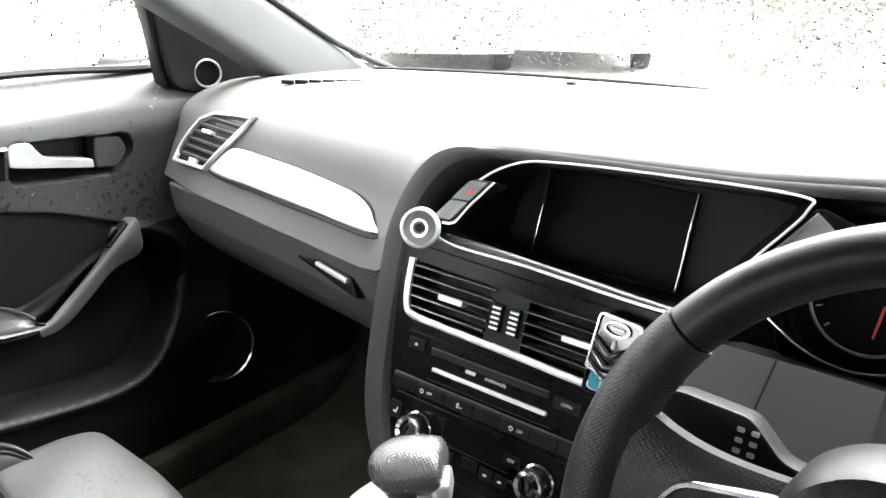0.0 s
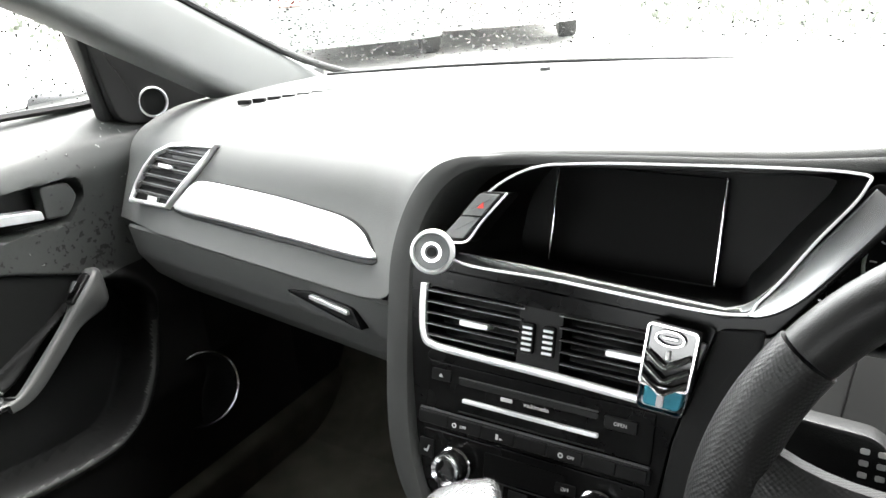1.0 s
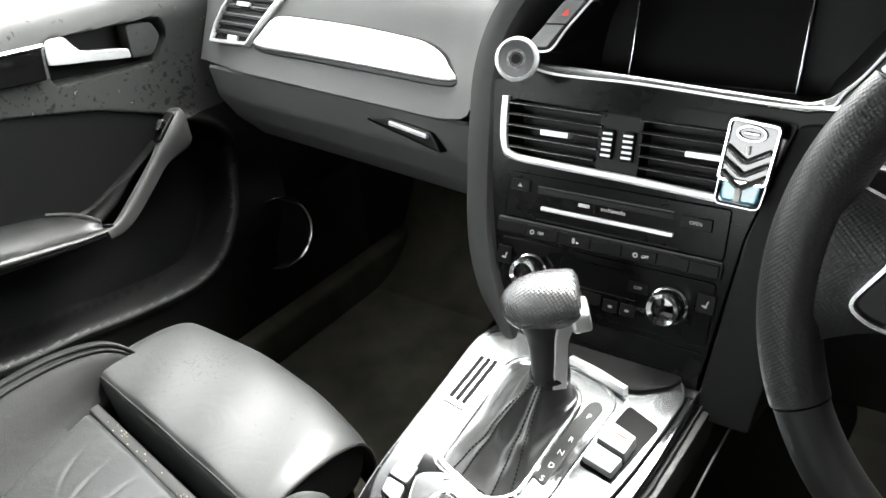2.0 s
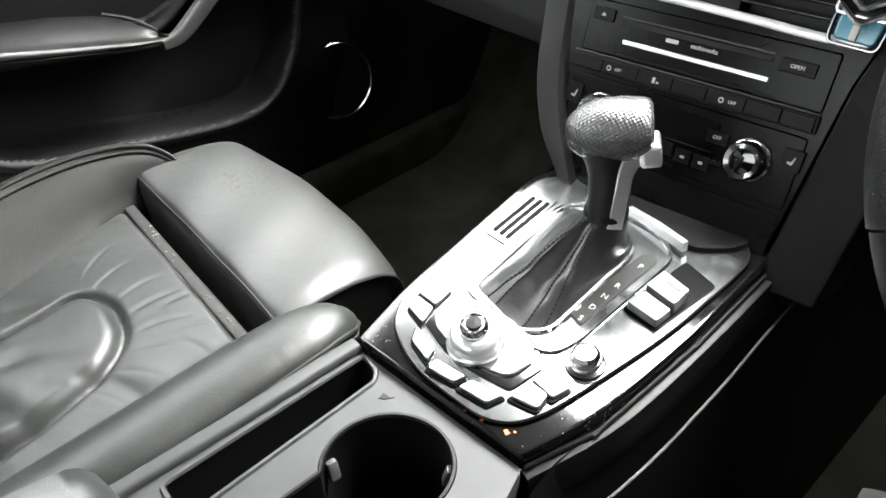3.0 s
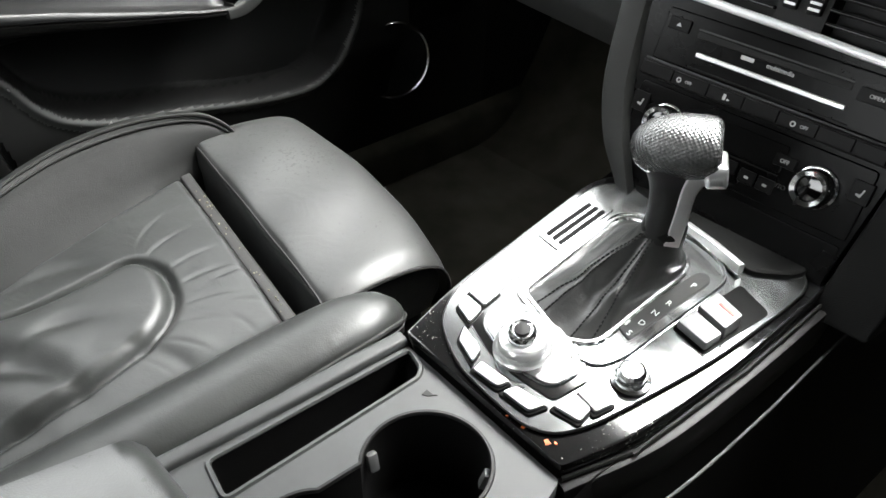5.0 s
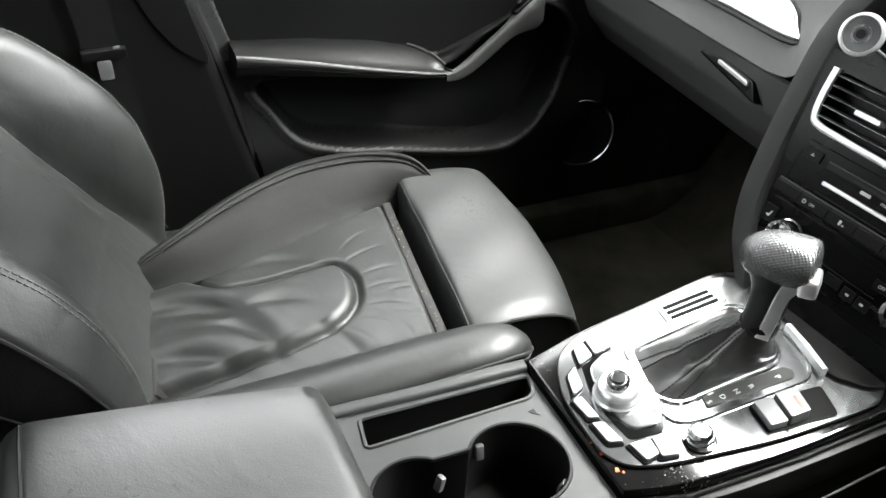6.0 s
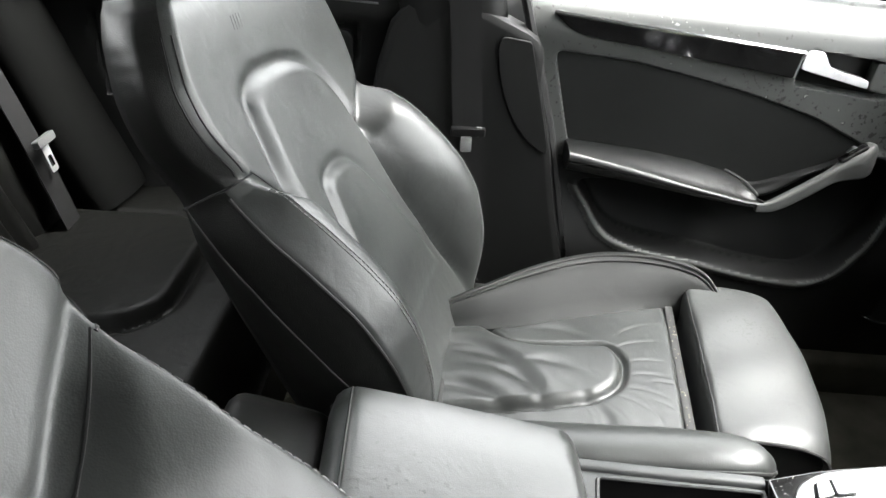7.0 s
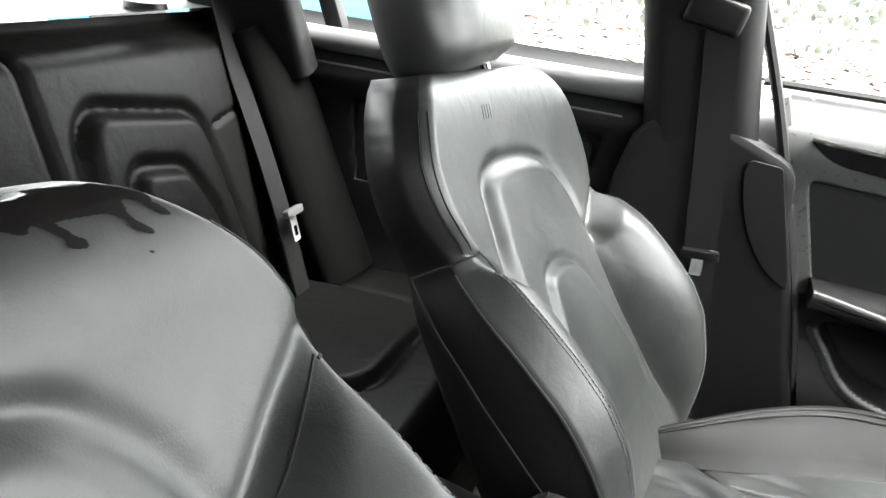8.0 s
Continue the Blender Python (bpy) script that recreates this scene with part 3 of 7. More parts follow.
    REAR = [(-0.10, 0.437), (0.02, 0.431), (0.118, 0.420), (0.19, 0.404), (0.238, 0.3745)]
    rings, groove = [], []
    for k in lin(0, 1, 40):
        y = -0.10 + 0.338 * k
        edge, rear = smooth_at(y, EDGE, w=0.02), smooth_at(y, REAR, w=0.01)
        rx = -0.745 + 0.058 * step(k, 0.84, 1.0) ** 1.5
        inner = -0.683 + 0.006 * math.sin(math.pi * k) - 0.004 * step(k, 0.85, 1.0)
        h = 0.034 - 0.022 * k
        t = 0.4 * h
        front = [(inner - 0.014, edge - h), (inner - 0.006, edge - 0.86 * h), (inner - 0.001, edge - 0.55 * h), (inner, edge - t - 0.002), (inner - 0.0028, edge - t - 0.0008), (inner - 0.0028, edge - t + 0.0002), (inner + 0.0004, edge - t + 0.0014), (inner + 0.0006, edge - 0.6 * t), (inner - 0.0006, edge - 0.32 * t), (inner - 0.0030, edge - 0.12 * t), (inner - 0.0062, edge - 0.02 * t), (inner - 0.0100, edge)]
        top = [(inner - 0.010 + (rx - inner + 0.010) * f, edge + (rear - edge) * f + 0.0022 * math.sin(math.pi * f)) for f in (0.15, 0.35, 0.55, 0.75, 0.9, 1.0)]
        rings.append([Vector((a, y, b)) for a, b in [(rx, edge - h)] + front + top])
        groove.append(Vector((inner - 0.0026, y, edge - t - 0.0003)))
    arm = part("armrest", loft(rings), "pad", door, "black leather door armrest pad")
    part("seam", tube(groove[:-1], 0.0006, 5), "rubber", arm)
    part("end_trim", tube(smooth_line([(-0.7405, 0.180, 0.4075), (-0.7340, 0.205, 0.3985), (-0.7220, 0.222, 0.3895), (-0.705, 0.233, 0.3800)], 5), 0.0022, 6), "rail", arm)
    # pull rail: a narrow ridge that rises from the armrest's tip and broadens round the window switch
    path = smooth_line([(-0.688, 0.226, 0.3715), (-0.692, 0.250, 0.3760), (-0.698, 0.285, 0.3965), (-0.703, 0.33, 0.4280), (-0.710, 0.368, 0.4560), (-0.717, 0.392, 0.4720), (-0.730, 0.408, 0.4780)], 7)
    part("pull_rail", sweep(path, rounded([(-0.008, -0.022), (0.008, -0.022), (0.008, -0.002), (0.005, 0.003), (-0.005, 0.003), (-0.008, -0.002)], 0.003, 3), scale=lambda k: 0.55 + 0.35 * step(k, 0.0, 0.3) + 0.95 * step(k, 0.5, 0.72) - 0.4 * step(k, 0.92, 1.0)), "rail", door, "dusty grey plastic pull handle rail")
    tilt = Euler((radians(36), 0, radians(9))).to_matrix().to_4x4()
    part("switch_well", moved(block((-0.009, -0.026, 0), (0.007, 0.022, 0.004), 0.004, 3), Matrix.Translation((-0.7125, 0.374, 0.4665)) @ tilt), "black", door)
    part("window_switch", moved(block((-0.006, -0.014, 0), (0.005, 0.006, 0.010), 0.003, 2), Matrix.Translation((-0.7125, 0.372, 0.4685)) @ tilt), "chrome", door, "chrome electric window switch")
    # loudspeaker
    c, n = Vector((-0.703, 0.526, 0.218)), Vector((1, -0.25, 0.12)).normalized()
    sp = part("speaker", turned([(0.0625, -0.02), (0.0625, 0.002), (0.059, 0.0035), (0.055, 0.001), (0.03, 0.003), (0.001, 0.004)], c, n, 40), "insert", door, "round black loudspeaker grille")
    part("speaker_ring", turned([(0.0625, 0.000), (0.0645, 0.003), (0.0625, 0.0055), (0.0605, 0.003), (0.0625, 0.000)], c, n, 48, (False, False)), "chrome", sp, "thin chrome ring")
    # tweeter triangle
    tri = [tuple(q)[:2] for q in rounded([(0.478, 0.83), (0.503, 0.70), (0.512, 0.668), (0.545, 0.655), (0.66, 0.648), (0.72, 0.68), (0.60, 0.76)], [0.01, 0.03, 0.015, 0.02, 0.02, 0.02, 0.02], 3)]
    part("mirror_cover", slab(Plane((-0.742, 0, 0), (0, 1, 0), (0, 0, 1)), tri, -0.03, 0.012, 0.006), "dash_dark", door, "black triangular mirror cover panel")
    tw = part("tweeter", turned([(0.0195, -0.004), (0.0195, 0.002), (0.001, 0.005)], (-0.729, 0.572, 0.683), (1, -0.3, 0.05), 28), "insert", door)
    part("tweeter_ring", turned([(0.0195, 0.0), (0.0228, 0.002), (0.0228, 0.005), (0.0208, 0.006), (0.0195, 0.004), (0.0195, 0.0)], (-0.729, 0.572, 0.683), (1, -0.3, 0.05), 36, (False, False)), "satin", tw, "satin metal tweeter ring")
    path = smooth_line([(-0.757, 0.512, 0.672), (-0.752, 0.503, 0.72), (-0.742, 0.487, 0.79), (-0.73, 0.47, 0.86)], 6)
    part("window_frame", sweep(path, rounded([(-0.012, -0.012), (0.012, -0.012), (0.012, 0.012), (-0.012, 0.012)], 0.004, 2), up=(1, 0, 0)), "dash_dark", door)
    part("window_seal", tube([(-0.792, y, 0.703 - 0.012 * step(y, 0.3, 0.55)) for y in lin(-0.23, 0.55, 20)], 0.006, 6), "rubber", door)
    g = part("window_pane", sheet(lambda u, v: (-0.80 + 0.16 * v ** 1.4, u, 0.69 + 0.35 * v), lin(-0.26, 0.62, 10), lin(0, 1, 8)), "glass", door, "clear side window glass")
    g.visible_shadow = False


def build_rear_door():
    door = thing("door_2", "dark rear car door with padded top and black panel", "car door", kind="structure")

    def place(u, v):
        d = -0.07 * ramp(v, 0.63, 0.70) ** 1.6 + 0.014 * np.exp(-((v - 0.615) / 0.03) ** 2) + 0.03 * ramp(-v, -0.34, -0.2)
        ins = np.array([(-0.44, 0.60), (-0.86, 0.575), (-0.84, 0.44), (-0.46, 0.42)])
        d += -0.015 * ramp(-signed(np.stack([u, v], 1), ins), 0, 0.01)
        return np.stack([-0.735 + d, u, v], 1)
    part("panel", field(np.linspace(-1.1, -0.36, 90), np.linspace(0.06, 0.70, 80), place), "dash_dark", door)
    part("insert", slab(Plane((-0.735, 0, 0), (0, 1, 0), (0, 0, 1)), rect(-0.85, 0.43, -0.455, 0.58, 0.02), -0.02, -0.004, 0.005), "insert", door)
    part("inlay_line", tube([(-0.724, y, 0.628 - 0.01 * (y + 0.5)) for y in lin(-0.98, -0.42, 12)], 0.002, 6), "dash", door)
    part("top_rail", tube([(-0.735, y, 0.668) for y in lin(-1.0, -0.38, 14)], 0.02, 10), "dash", door)
    path = smooth_line([(-0.77, -0.90, 0.67), (-0.755, -0.925, 0.75), (-0.72, -0.94, 0.85)], 5)
    part("window_frame", sweep(path, rounded([(-0.015, -0.015), (0.015, -0.015), (0.015, 0.015), (-0.015, 0.015)], 0.004, 2), up=(1, 0, 0)), "rubber", door)
    g = part("window_pane", sheet(lambda u, v: (-0.80 + 0.16 * v ** 1.4, u, 0.69 + 0.35 * v), lin(-1.05, -0.38, 10), lin(0, 1, 8)), "glass", door, "wet rear side window glass")
    g.visible_shadow = False


def build_windscreen():
    def glass(u, v):
        base_y = 0.955 - 0.33 * u * u
        return (u * (1 - 0.12 * v), base_y * (1 - v) + (0.38 - 0.12 * u * u) * v, 0.672 + 0.40 * v - 0.02 * u * u + 0.03 * math.sin(math.pi * v))
    g = tagged(part("window_1", sheet(glass, lin(-0.70, 0.70, 28), lin(0, 1, 16)), "glass"), "rain-spotted clear windscreen glass", "windscreen", kind="structure")
    g.visible_shadow = False
    tagged(part("trim_cowl", sweep([Vector(glass(u, 0.0)) + Vector((0, -0.012, 0.014)) for u in lin(-0.60, 0.70, 40)], circle(0.006, 8), scale=lambda k: 0.35 + 0.75 * k), "dash_dark"), "black seal along the foot of the windscreen", "seal", kind="structure")
    rng = random.Random(4)
    ms = []
    for _ in range(9000):
        u, v = rng.uniform(-0.62, 0.62), rng.uniform(0.07, 0.62)
        p = Vector(glass(u, v))
        e = 1e-3
        nrm = (Vector(glass(u + e, v)) - p).cross(Vector(glass(u, v + e)) - p).normalized()
        r = rng.choice((0.0006, 0.0008, 0.0011, 0.0015, 0.0020))
        m = Matrix.Translation(p + nrm * 0.001) @ nrm.to_track_quat("Z", "Y").to_matrix().to_4x4() @ Matrix.Diagonal((r * rng.uniform(0.8, 1.5), r, r * 0.45, 1))
        ms.append(m)
    for _ in range(900):
        u, v = rng.uniform(-0.05, 0.55), rng.uniform(0.02, 0.6)
        r = rng.choice((0.0008, 0.0011, 0.0015, 0.0022))
        ms.append(Matrix.Translation((-0.802 + 0.16 * v ** 1.4, u, 0.69 + 0.35 * v)) @ Euler((0, radians(-75), 0)).to_matrix().to_4x4() @ Matrix.Diagonal((r * rng.uniform(0.8, 1.6), r, r * 0.45, 1)))
    drops = stuff("raindrops", scatter(ms), "drop", "raindrops beaded on the windscreen and side window, tinted dark for their rims", "raindrops", True)
    drops.visible_shadow = False
    r = tagged(part("window_2", sheet(lambda u, v: (u, -1.42 + 0.42 * v, 0.70 + 0.36 * v), lin(-0.62, 0.62, 12), lin(0, 1, 6)), "glass"), "clear rear window glass", "rear window", kind="structure")
    r.visible_shadow = False


drop_mat = bpy.data.materials.new("raindrop")
drop_mat.use_nodes = True
drop_mat.node_tree.nodes["Principled BSDF"].inputs["Transmission Weight"].default_value = 1.0
# near-black tint stands in for the dark refracted rims of clear drops
drop_mat.node_tree.nodes["Principled BSDF"].inputs["Base Color"].default_value = (0.012, 0.0125, 0.0125, 1)
drop_mat.node_tree.nodes["Principled BSDF"].inputs["Roughness"].default_value = 0.02
drop_mat.node_tree.nodes["Principled BSDF"].inputs["IOR"].default_value = 1.33
M["drop"] = drop_mat
build_shell()
build_pillars()
build_front_door()
build_rear_door()
build_windscreen()


# ---- the dashboard ----
STACK = Plane((0, 0.32, 0.49), (1, 0, 0), (0, 0.33, 1))


def sz(z):
    """Along the stack's face, for a height."""
    return (z - 0.49) * 1.053


DASH_CUTS = [
    # x, then four (y, z) from the front edge up and over the top
    (-0.72, 0.470, 0.539, 0.500, 0.600, 0.525, 0.645, 0.60, 0.668),
    (-0.60, 0.437, 0.539, 0.470, 0.603, 0.500, 0.655, 0.58, 0.682),
    (-0.40, 0.408, 0.538, 0.440, 0.602, 0.470, 0.658, 0.55, 0.690),
    (-0.22, 0.382, 0.537, 0.412, 0.600, 0.442, 0.660, 0.52, 0.695),
    (-0.175, 0.374, 0.545, 0.395, 0.600, 0.425, 0.662, 0.50, 0.698),
    (-0.153, 0.374, 0.605, 0.385, 0.632, 0.412, 0.672, 0.49, 0.700),
    (-0.135, 0.388, 0.653, 0.393, 0.664, 0.411, 0.682, 0.485, 0.703),
    (-0.108, 0.397, 0.680, 0.402, 0.687, 0.418, 0.694, 0.485, 0.707),
    (-0.06, 0.403, 0.693, 0.408, 0.698, 0.424, 0.703, 0.49, 0.712),
    (0.05, 0.405, 0.698, 0.410, 0.705, 0.428, 0.711, 0.50, 0.719),
    (0.18, 0.405, 0.704, 0.410, 0.712, 0.430, 0.719, 0.50, 0.722),
    (0.30, 0.402, 0.716, 0.407, 0.727, 0.430, 0.735, 0.50, 0.734),
    (0.42, 0.402, 0.718, 0.407, 0.729, 0.430, 0.736, 0.50, 0.734),
    (0.54, 0.410, 0.690, 0.418, 0.705, 0.445, 0.718, 0.52, 0.725),
    (0.62, 0.437, 0.539, 0.470, 0.603, 0.500, 0.655, 0.58, 0.685),
    (0.72, 0.470, 0.539, 0.500, 0.600, 0.525, 0.645, 0.60, 0.668),
]


def dash_section(x):
    xs = [c[0] for c in DASH_CUTS]
    c = [float(np.mean([np.interp(x + o, xs, [r[i] for r in DASH_CUTS]) for o in (-0.012, -0.006, 0, 0.006, 0.012)])) for i in range(1, 9)]
    wy = 0.965 - 0.33 * x * x
    pts = [(c[0], c[1]), (c[2], c[3]), (c[4], c[5]), (c[6], c[7]), ((c[6] + wy) / 2, c[7] + 0.001 - 0.05 * max(0, c[7] - 0.70)), (wy, 0.682 - 0.02 * x * x)]
    return smooth_line([(x, y, z) for y, z in pts], 8)


def build_dash():
    dash = thing("dashboard", "dark grey soft-touch dashboard with metal inlay, chrome vents and screen recess", "dashboard")
    xs = lin(-0.72, 0.72, 145)
    bm = loft([dash_section(x) for x in xs], closed=False)
    part("top_pad", bm, "dash", dash, "grained grey dashboard top pad")
    # glovebox, below a shadow gap
    def glove(u, v):
        yg = 0.378 + (-0.195 - u) * 0.145 if u < -0.195 else 0.378
        prof = [(0.004, 0.5365), (0.000, 0.5335), (0.006, 0.49), (0.03, 0.45), (0.075, 0.405), (0.16, 0.37), (0.30, 0.355)]
        k = v * (len(prof) - 1)
        i = min(int(k), len(prof) - 2)
        a, b = prof[i], prof[i + 1]
        t = k - i
        return (u, yg + 0.004 + a[0] + (b[0] - a[0]) * t, a[1] + (b[1] - a[1]) * t)
    gb = part("glovebox", sheet(glove, lin(-0.685, -0.15, 50), lin(0, 1, 37)), "glove", dash, "grey glovebox lid, darkened for its downward slope")
    part("gap_backing", sheet(lambda u, v: (u, 0.40 + max(0, -0.195 - u) * 0.145 + 0.002, 0.50 + 0.06 * v), lin(-0.70, -0.15, 20), lin(0, 1, 3)), "black", dash)
    pl = Plane((-0.27, 0.394, 0.513), (1, -0.145, 0), (0, 0.22, 1))
    part("handle_recess", slab(pl, [tuple(q)[:2] for q in rounded([(-0.074, 0.002), (-0.033, 0.0085), (0.033, 0.004), (0.050, -0.017), (0.0, -0.0085)], 0.004, 4)], -0.01, 0.0045, 0.003), "black", gb)
    part("glovebox_handle", slab(pl, [tuple(q)[:2] for q in rounded([(-0.031, 0.0065), (-0.030, 0.0015), (0.031, -0.0035), (0.030, 0.0018)], 0.002, 3)], 0.0, 0.009, 0.002), "satin", gb, "bright metal glovebox handle")
    # decorative metal inlay and outer vent on the slanted face
    face = Plane((-0.554, 0.447, 0.572), (1, -0.145, 0), (0, 0.5, 1))

    def on(x, z):
        return ((x + 0.554) * 1.0105, (z - 0.572) * 1.118)
    inlay = [on(q.x, q.y) for q in smooth_line([(*q, 0) for q in ((-0.562, 0.572), (-0.552, 0.592), (-0.535, 0.606), (-0.512, 0.6115), (-0.45, 0.6125), (-0.372, 0.612), (-0.30, 0.609), (-0.259, 0.606), (-0.232, 0.598), (-0.218, 0.588), (-0.209, 0.573), (-0.32, 0.572), (-0.45, 0.572))], 4, closed=True)]
    part("inlay", slab(face, inlay, -0.012, 0.0075, 0.003), "alu", dash, "brushed aluminium dashboard inlay")
    part("inlay_gap", slab(face, [on(q.x, q.y) for q in smooth_line([(*q, 0) for q in ((-0.5645, 0.5690), (-0.5545, 0.5930), (-0.536, 0.6075), (-0.512, 0.613), (-0.45, 0.614), (-0.372, 0.6135), (-0.30, 0.6105), (-0.258, 0.6075), (-0.2305, 0.5995), (-0.2165, 0.589), (-0.207, 0.5690), (-0.32, 0.5675), (-0.45, 0.5675))], 4, closed=True)], -0.012, 0.004, 0.001), "black", dash)
    outline = [on(*q) for q in ((-0.670, 0.570), (-0.664, 0.590), (-0.652, 0.612), (-0.632, 0.633), (-0.60, 0.645), (-0.56, 0.649), (-0.505, 0.652), (-0.518, 0.638), (-0.535, 0.622), (-0.556, 0.602), (-0.572, 0.585), (-0.582, 0.573))]
    vent = part("side_vent", slab(face, outline, -0.03, -0.002 + 0.003, 0.001), "black", dash, "outer air vent with black slats and chrome frame")
    part("vent_frame", frame_on(face, outline, 0.0062, -0.004, 0.009), "satin", vent, "satin chrome vent frame")
    for i in range(6):
        z = 0.585 + 0.0108 * i
        inside = [x for x in lin(-0.67, -0.50, 120) if signed(np.array([on(x, z)]), outline)[0] < -0.003]
        if inside:
            a, b = face.at(*on(inside[0], z), 0.002), face.at(*on(inside[-1], z), 0.002)
            sl = part("slat", sweep([a, a.lerp(b, 0.5), b], rounded([(-0.006, -0.0013), (0.006, -0.0013), (0.006, 0.0013), (-0.006, 0.0013)], 0.001, 2), up=(0, -0.4, 1)), "black", vent)
            # thin grey tube as the highlight on the black slat
            lip = face.n * 0.0052
            part("slat_highlight", tube([a + lip, b + lip], 0.0007, 5), "grey_button", sl, "pale painted highlight on the front edge")
    part("vent_tab", slab(face, rect(*on(-0.615, 0.6165), *on(-0.588, 0.6215), 0.0015), 0.0, 0.010, 0.002), "satin", vent)
    part("vent_wheel", slab(face, rect(*on(-0.632, 0.5725), *on(-0.610, 0.583), 0.003), 0.0, 0.006, 0.002), "satin", vent)
    # demister grille along the pillar foot
    for i in range(7):
        k = i / 6
        x, y = -0.535 + 0.085 * k, 0.535 + 0.085 * k
        part("demister_slat", moved(block((-0.009, -0.004, -0.004), (0.009, 0.004, 0.0025), 0.0012, 2), Matrix.Translation((x, y + 0.035, 0.690 + 0.0 * k)) @ Euler((0, 0, radians(20))).to_matrix().to_4x4()), "black", dash)
    part("light_sensor", turned([(0.008, -0.004), (0.007, 0.002), (0.004, 0.0035), (0.001, 0.004)], (-0.195, 0.80, 0.697), (0, 0, 1), 20), "surround", dash, "small round dark light sensor")
    # soft surround of the centre stack
    path = smooth_line([(-0.072, 0.268, 0.362), (-0.092, 0.281, 0.386), (-0.111, 0.292, 0.412), (-0.126, 0.306, 0.450), (-0.135, 0.325, 0.50), (-0.140, 0.344, 0.552), (-0.143, 0.364, 0.603), (-0.132, 0.383, 0.647), (-0.106, 0.394, 0.677), (-0.06, 0.400, 0.690), (0.05, 0.402, 0.696), (0.18, 0.402, 0.702), (0.30, 0.400, 0.714), (0.42, 0.400, 0.716), (0.54, 0.408, 0.688)], 8)
    def surround_ring(i, q):
        a, b = path[max(0, i - 1)], path[min(len(path) - 1, i + 1)]
        t = (b - a).normalized()
        out = Vector((0, -1, 0.33)).normalized()
        s = t.cross(out).normalized()
        w = 0.016 - 0.011 * step(q.x, -0.13, -0.06)
        f = 1 - 0.85 * step(q.x, -0.11, -0.05)
        return [q + s * x * w + out * (y * f if y > 0 else y) for x, y in ((-1, -0.05), (1.0, -0.05), (1.0, 0.0), (0.7, 0.007), (0.0, 0.0095), (-0.7, 0.007), (-1, 0.0))]
    part("stack_surround", loft([surround_ring(i, q) for i, q in enumerate(path)]), "surround", dash, "soft grey surround of the centre stack")
    # dark body behind everything on the stack
    part("stack_body", slab(STACK, [(-0.06, sz(0.33)), (0.10, sz(0.33)), (0.125, sz(0.58)), (-0.12, sz(0.60)), (-0.11, sz(0.42))], -0.2, -0.022, 0.002), "black", dash)
    return dash


def build_stack(dash):
    # piano-black fascia with an opening for the vents
    outer = rounded([(-0.085, sz(0.372)), (0.102, sz(0.372)), (0.118, sz(0.50)), (0.142, sz(0.588)), (-0.130, sz(0.598)), (-0.126, sz(0.50)), (-0.108, sz(0.42))], 0.004, 3)
    hole = rounded([(-0.106, sz(0.533)), (0.118, sz(0.527)), (0.130, sz(0.575)), (-0.112, sz(0.583))], [0.018, 0.012, 0.004, 0.01], 5)
    part("fascia", holed(STACK, outer, [hole]), "fascia", dash, "piano black centre fascia")
    vents = part("centre_vent", well(STACK, [tuple(q)[:2] for q in hole], 0.0, -0.03, 0.97), "black", dash, "pair of centre air vents with black slats")
    u = smooth_line([(-0.114, sz(0.584)), (-0.1135, sz(0.560)), (-0.110, sz(0.540)), (-0.100, sz(0.5325)), (-0.06, sz(0.5305)), (0.02, sz(0.5285)), (0.10, sz(0.526)), (0.120, sz(0.530)), (0.127, sz(0.552)), (0.134, sz(0.577))], 6)
    pts = [STACK.at(q[0], q[1], 0.002) for q in u]
    part("vent_bezel", sweep(pts, rounded([(-0.0035, -0.003), (0.0035, -0.003), (0.0035, 0.003), (-0.0035, 0.003)], 0.002, 2), up=STACK.n), "satin", vents, "satin chrome U-shaped vent trim")
    for x0, x1 in ((-0.108, -0.0195), (0.023, 0.122)):
        for i in range(5):
            z = 0.5395 + 0.0095 * i
            a, b = STACK.at(x0 - 0.001 * i, sz(z - 0.01 * x0), -0.004), STACK.at(x1 + 0.0015 * i, sz(z - 0.01 * x1), -0.004)
            sl = part("slat", sweep([a, b], rounded([(-0.007, -0.0012), (0.007, -0.0012), (0.007, 0.0012), (-0.007, 0.0012)], 0.001, 2), up=(0, 0.35, 1)), "black", vents)
            # highlight along the slat's front, laid on as a bright tube
            lip = STACK.n * 0.0062
            part("slat_highlight", tube([a + lip, b + lip], 0.0009, 5), "alu", sl, "bright painted highlight on the front edge")
    part("divider", slab(STACK, rect(-0.0185, sz(0.530), 0.0215, sz(0.582), 0.002), -0.03, -0.0005, 0.001), "black", vents)
    for x in (-0.008, 0.011):
        wh = part("thumb_wheel", slab(STACK, rect(x - 0.0055, sz(0.542), x + 0.0055, sz(0.567), 0.002), -0.005, 0.004, 0.003), "dash_dark", vents)
        for k in range(5):
            part("rib", slab(STACK, rect(x - 0.0045, sz(0.5445 + 0.0045 * k), x + 0.0045, sz(0.5465 + 0.0045 * k), 0.0006, 2), 0.003, 0.0052, 0.0006), "satin", wh)
    part("vent_tab", slab(STACK, rect(-0.072, sz(0.5545), -0.044, sz(0.5595), 0.0015), -0.004, 0.008, 0.002), "satin", vents, "chrome vent adjuster")
    part("vent_tab", slab(STACK, rect(0.062, sz(0.5540), 0.094, sz(0.5590), 0.0015), -0.004, 0.008, 0.002), "satin", vents, "chrome vent adjuster")
    # media player
    md = part("media_player", slab(STACK, rect(-0.103, sz(0.4775), 0.106, sz(0.519), 0.003), 0.0, 0.002, 0.001), "fascia", dash, "black disc player panel")
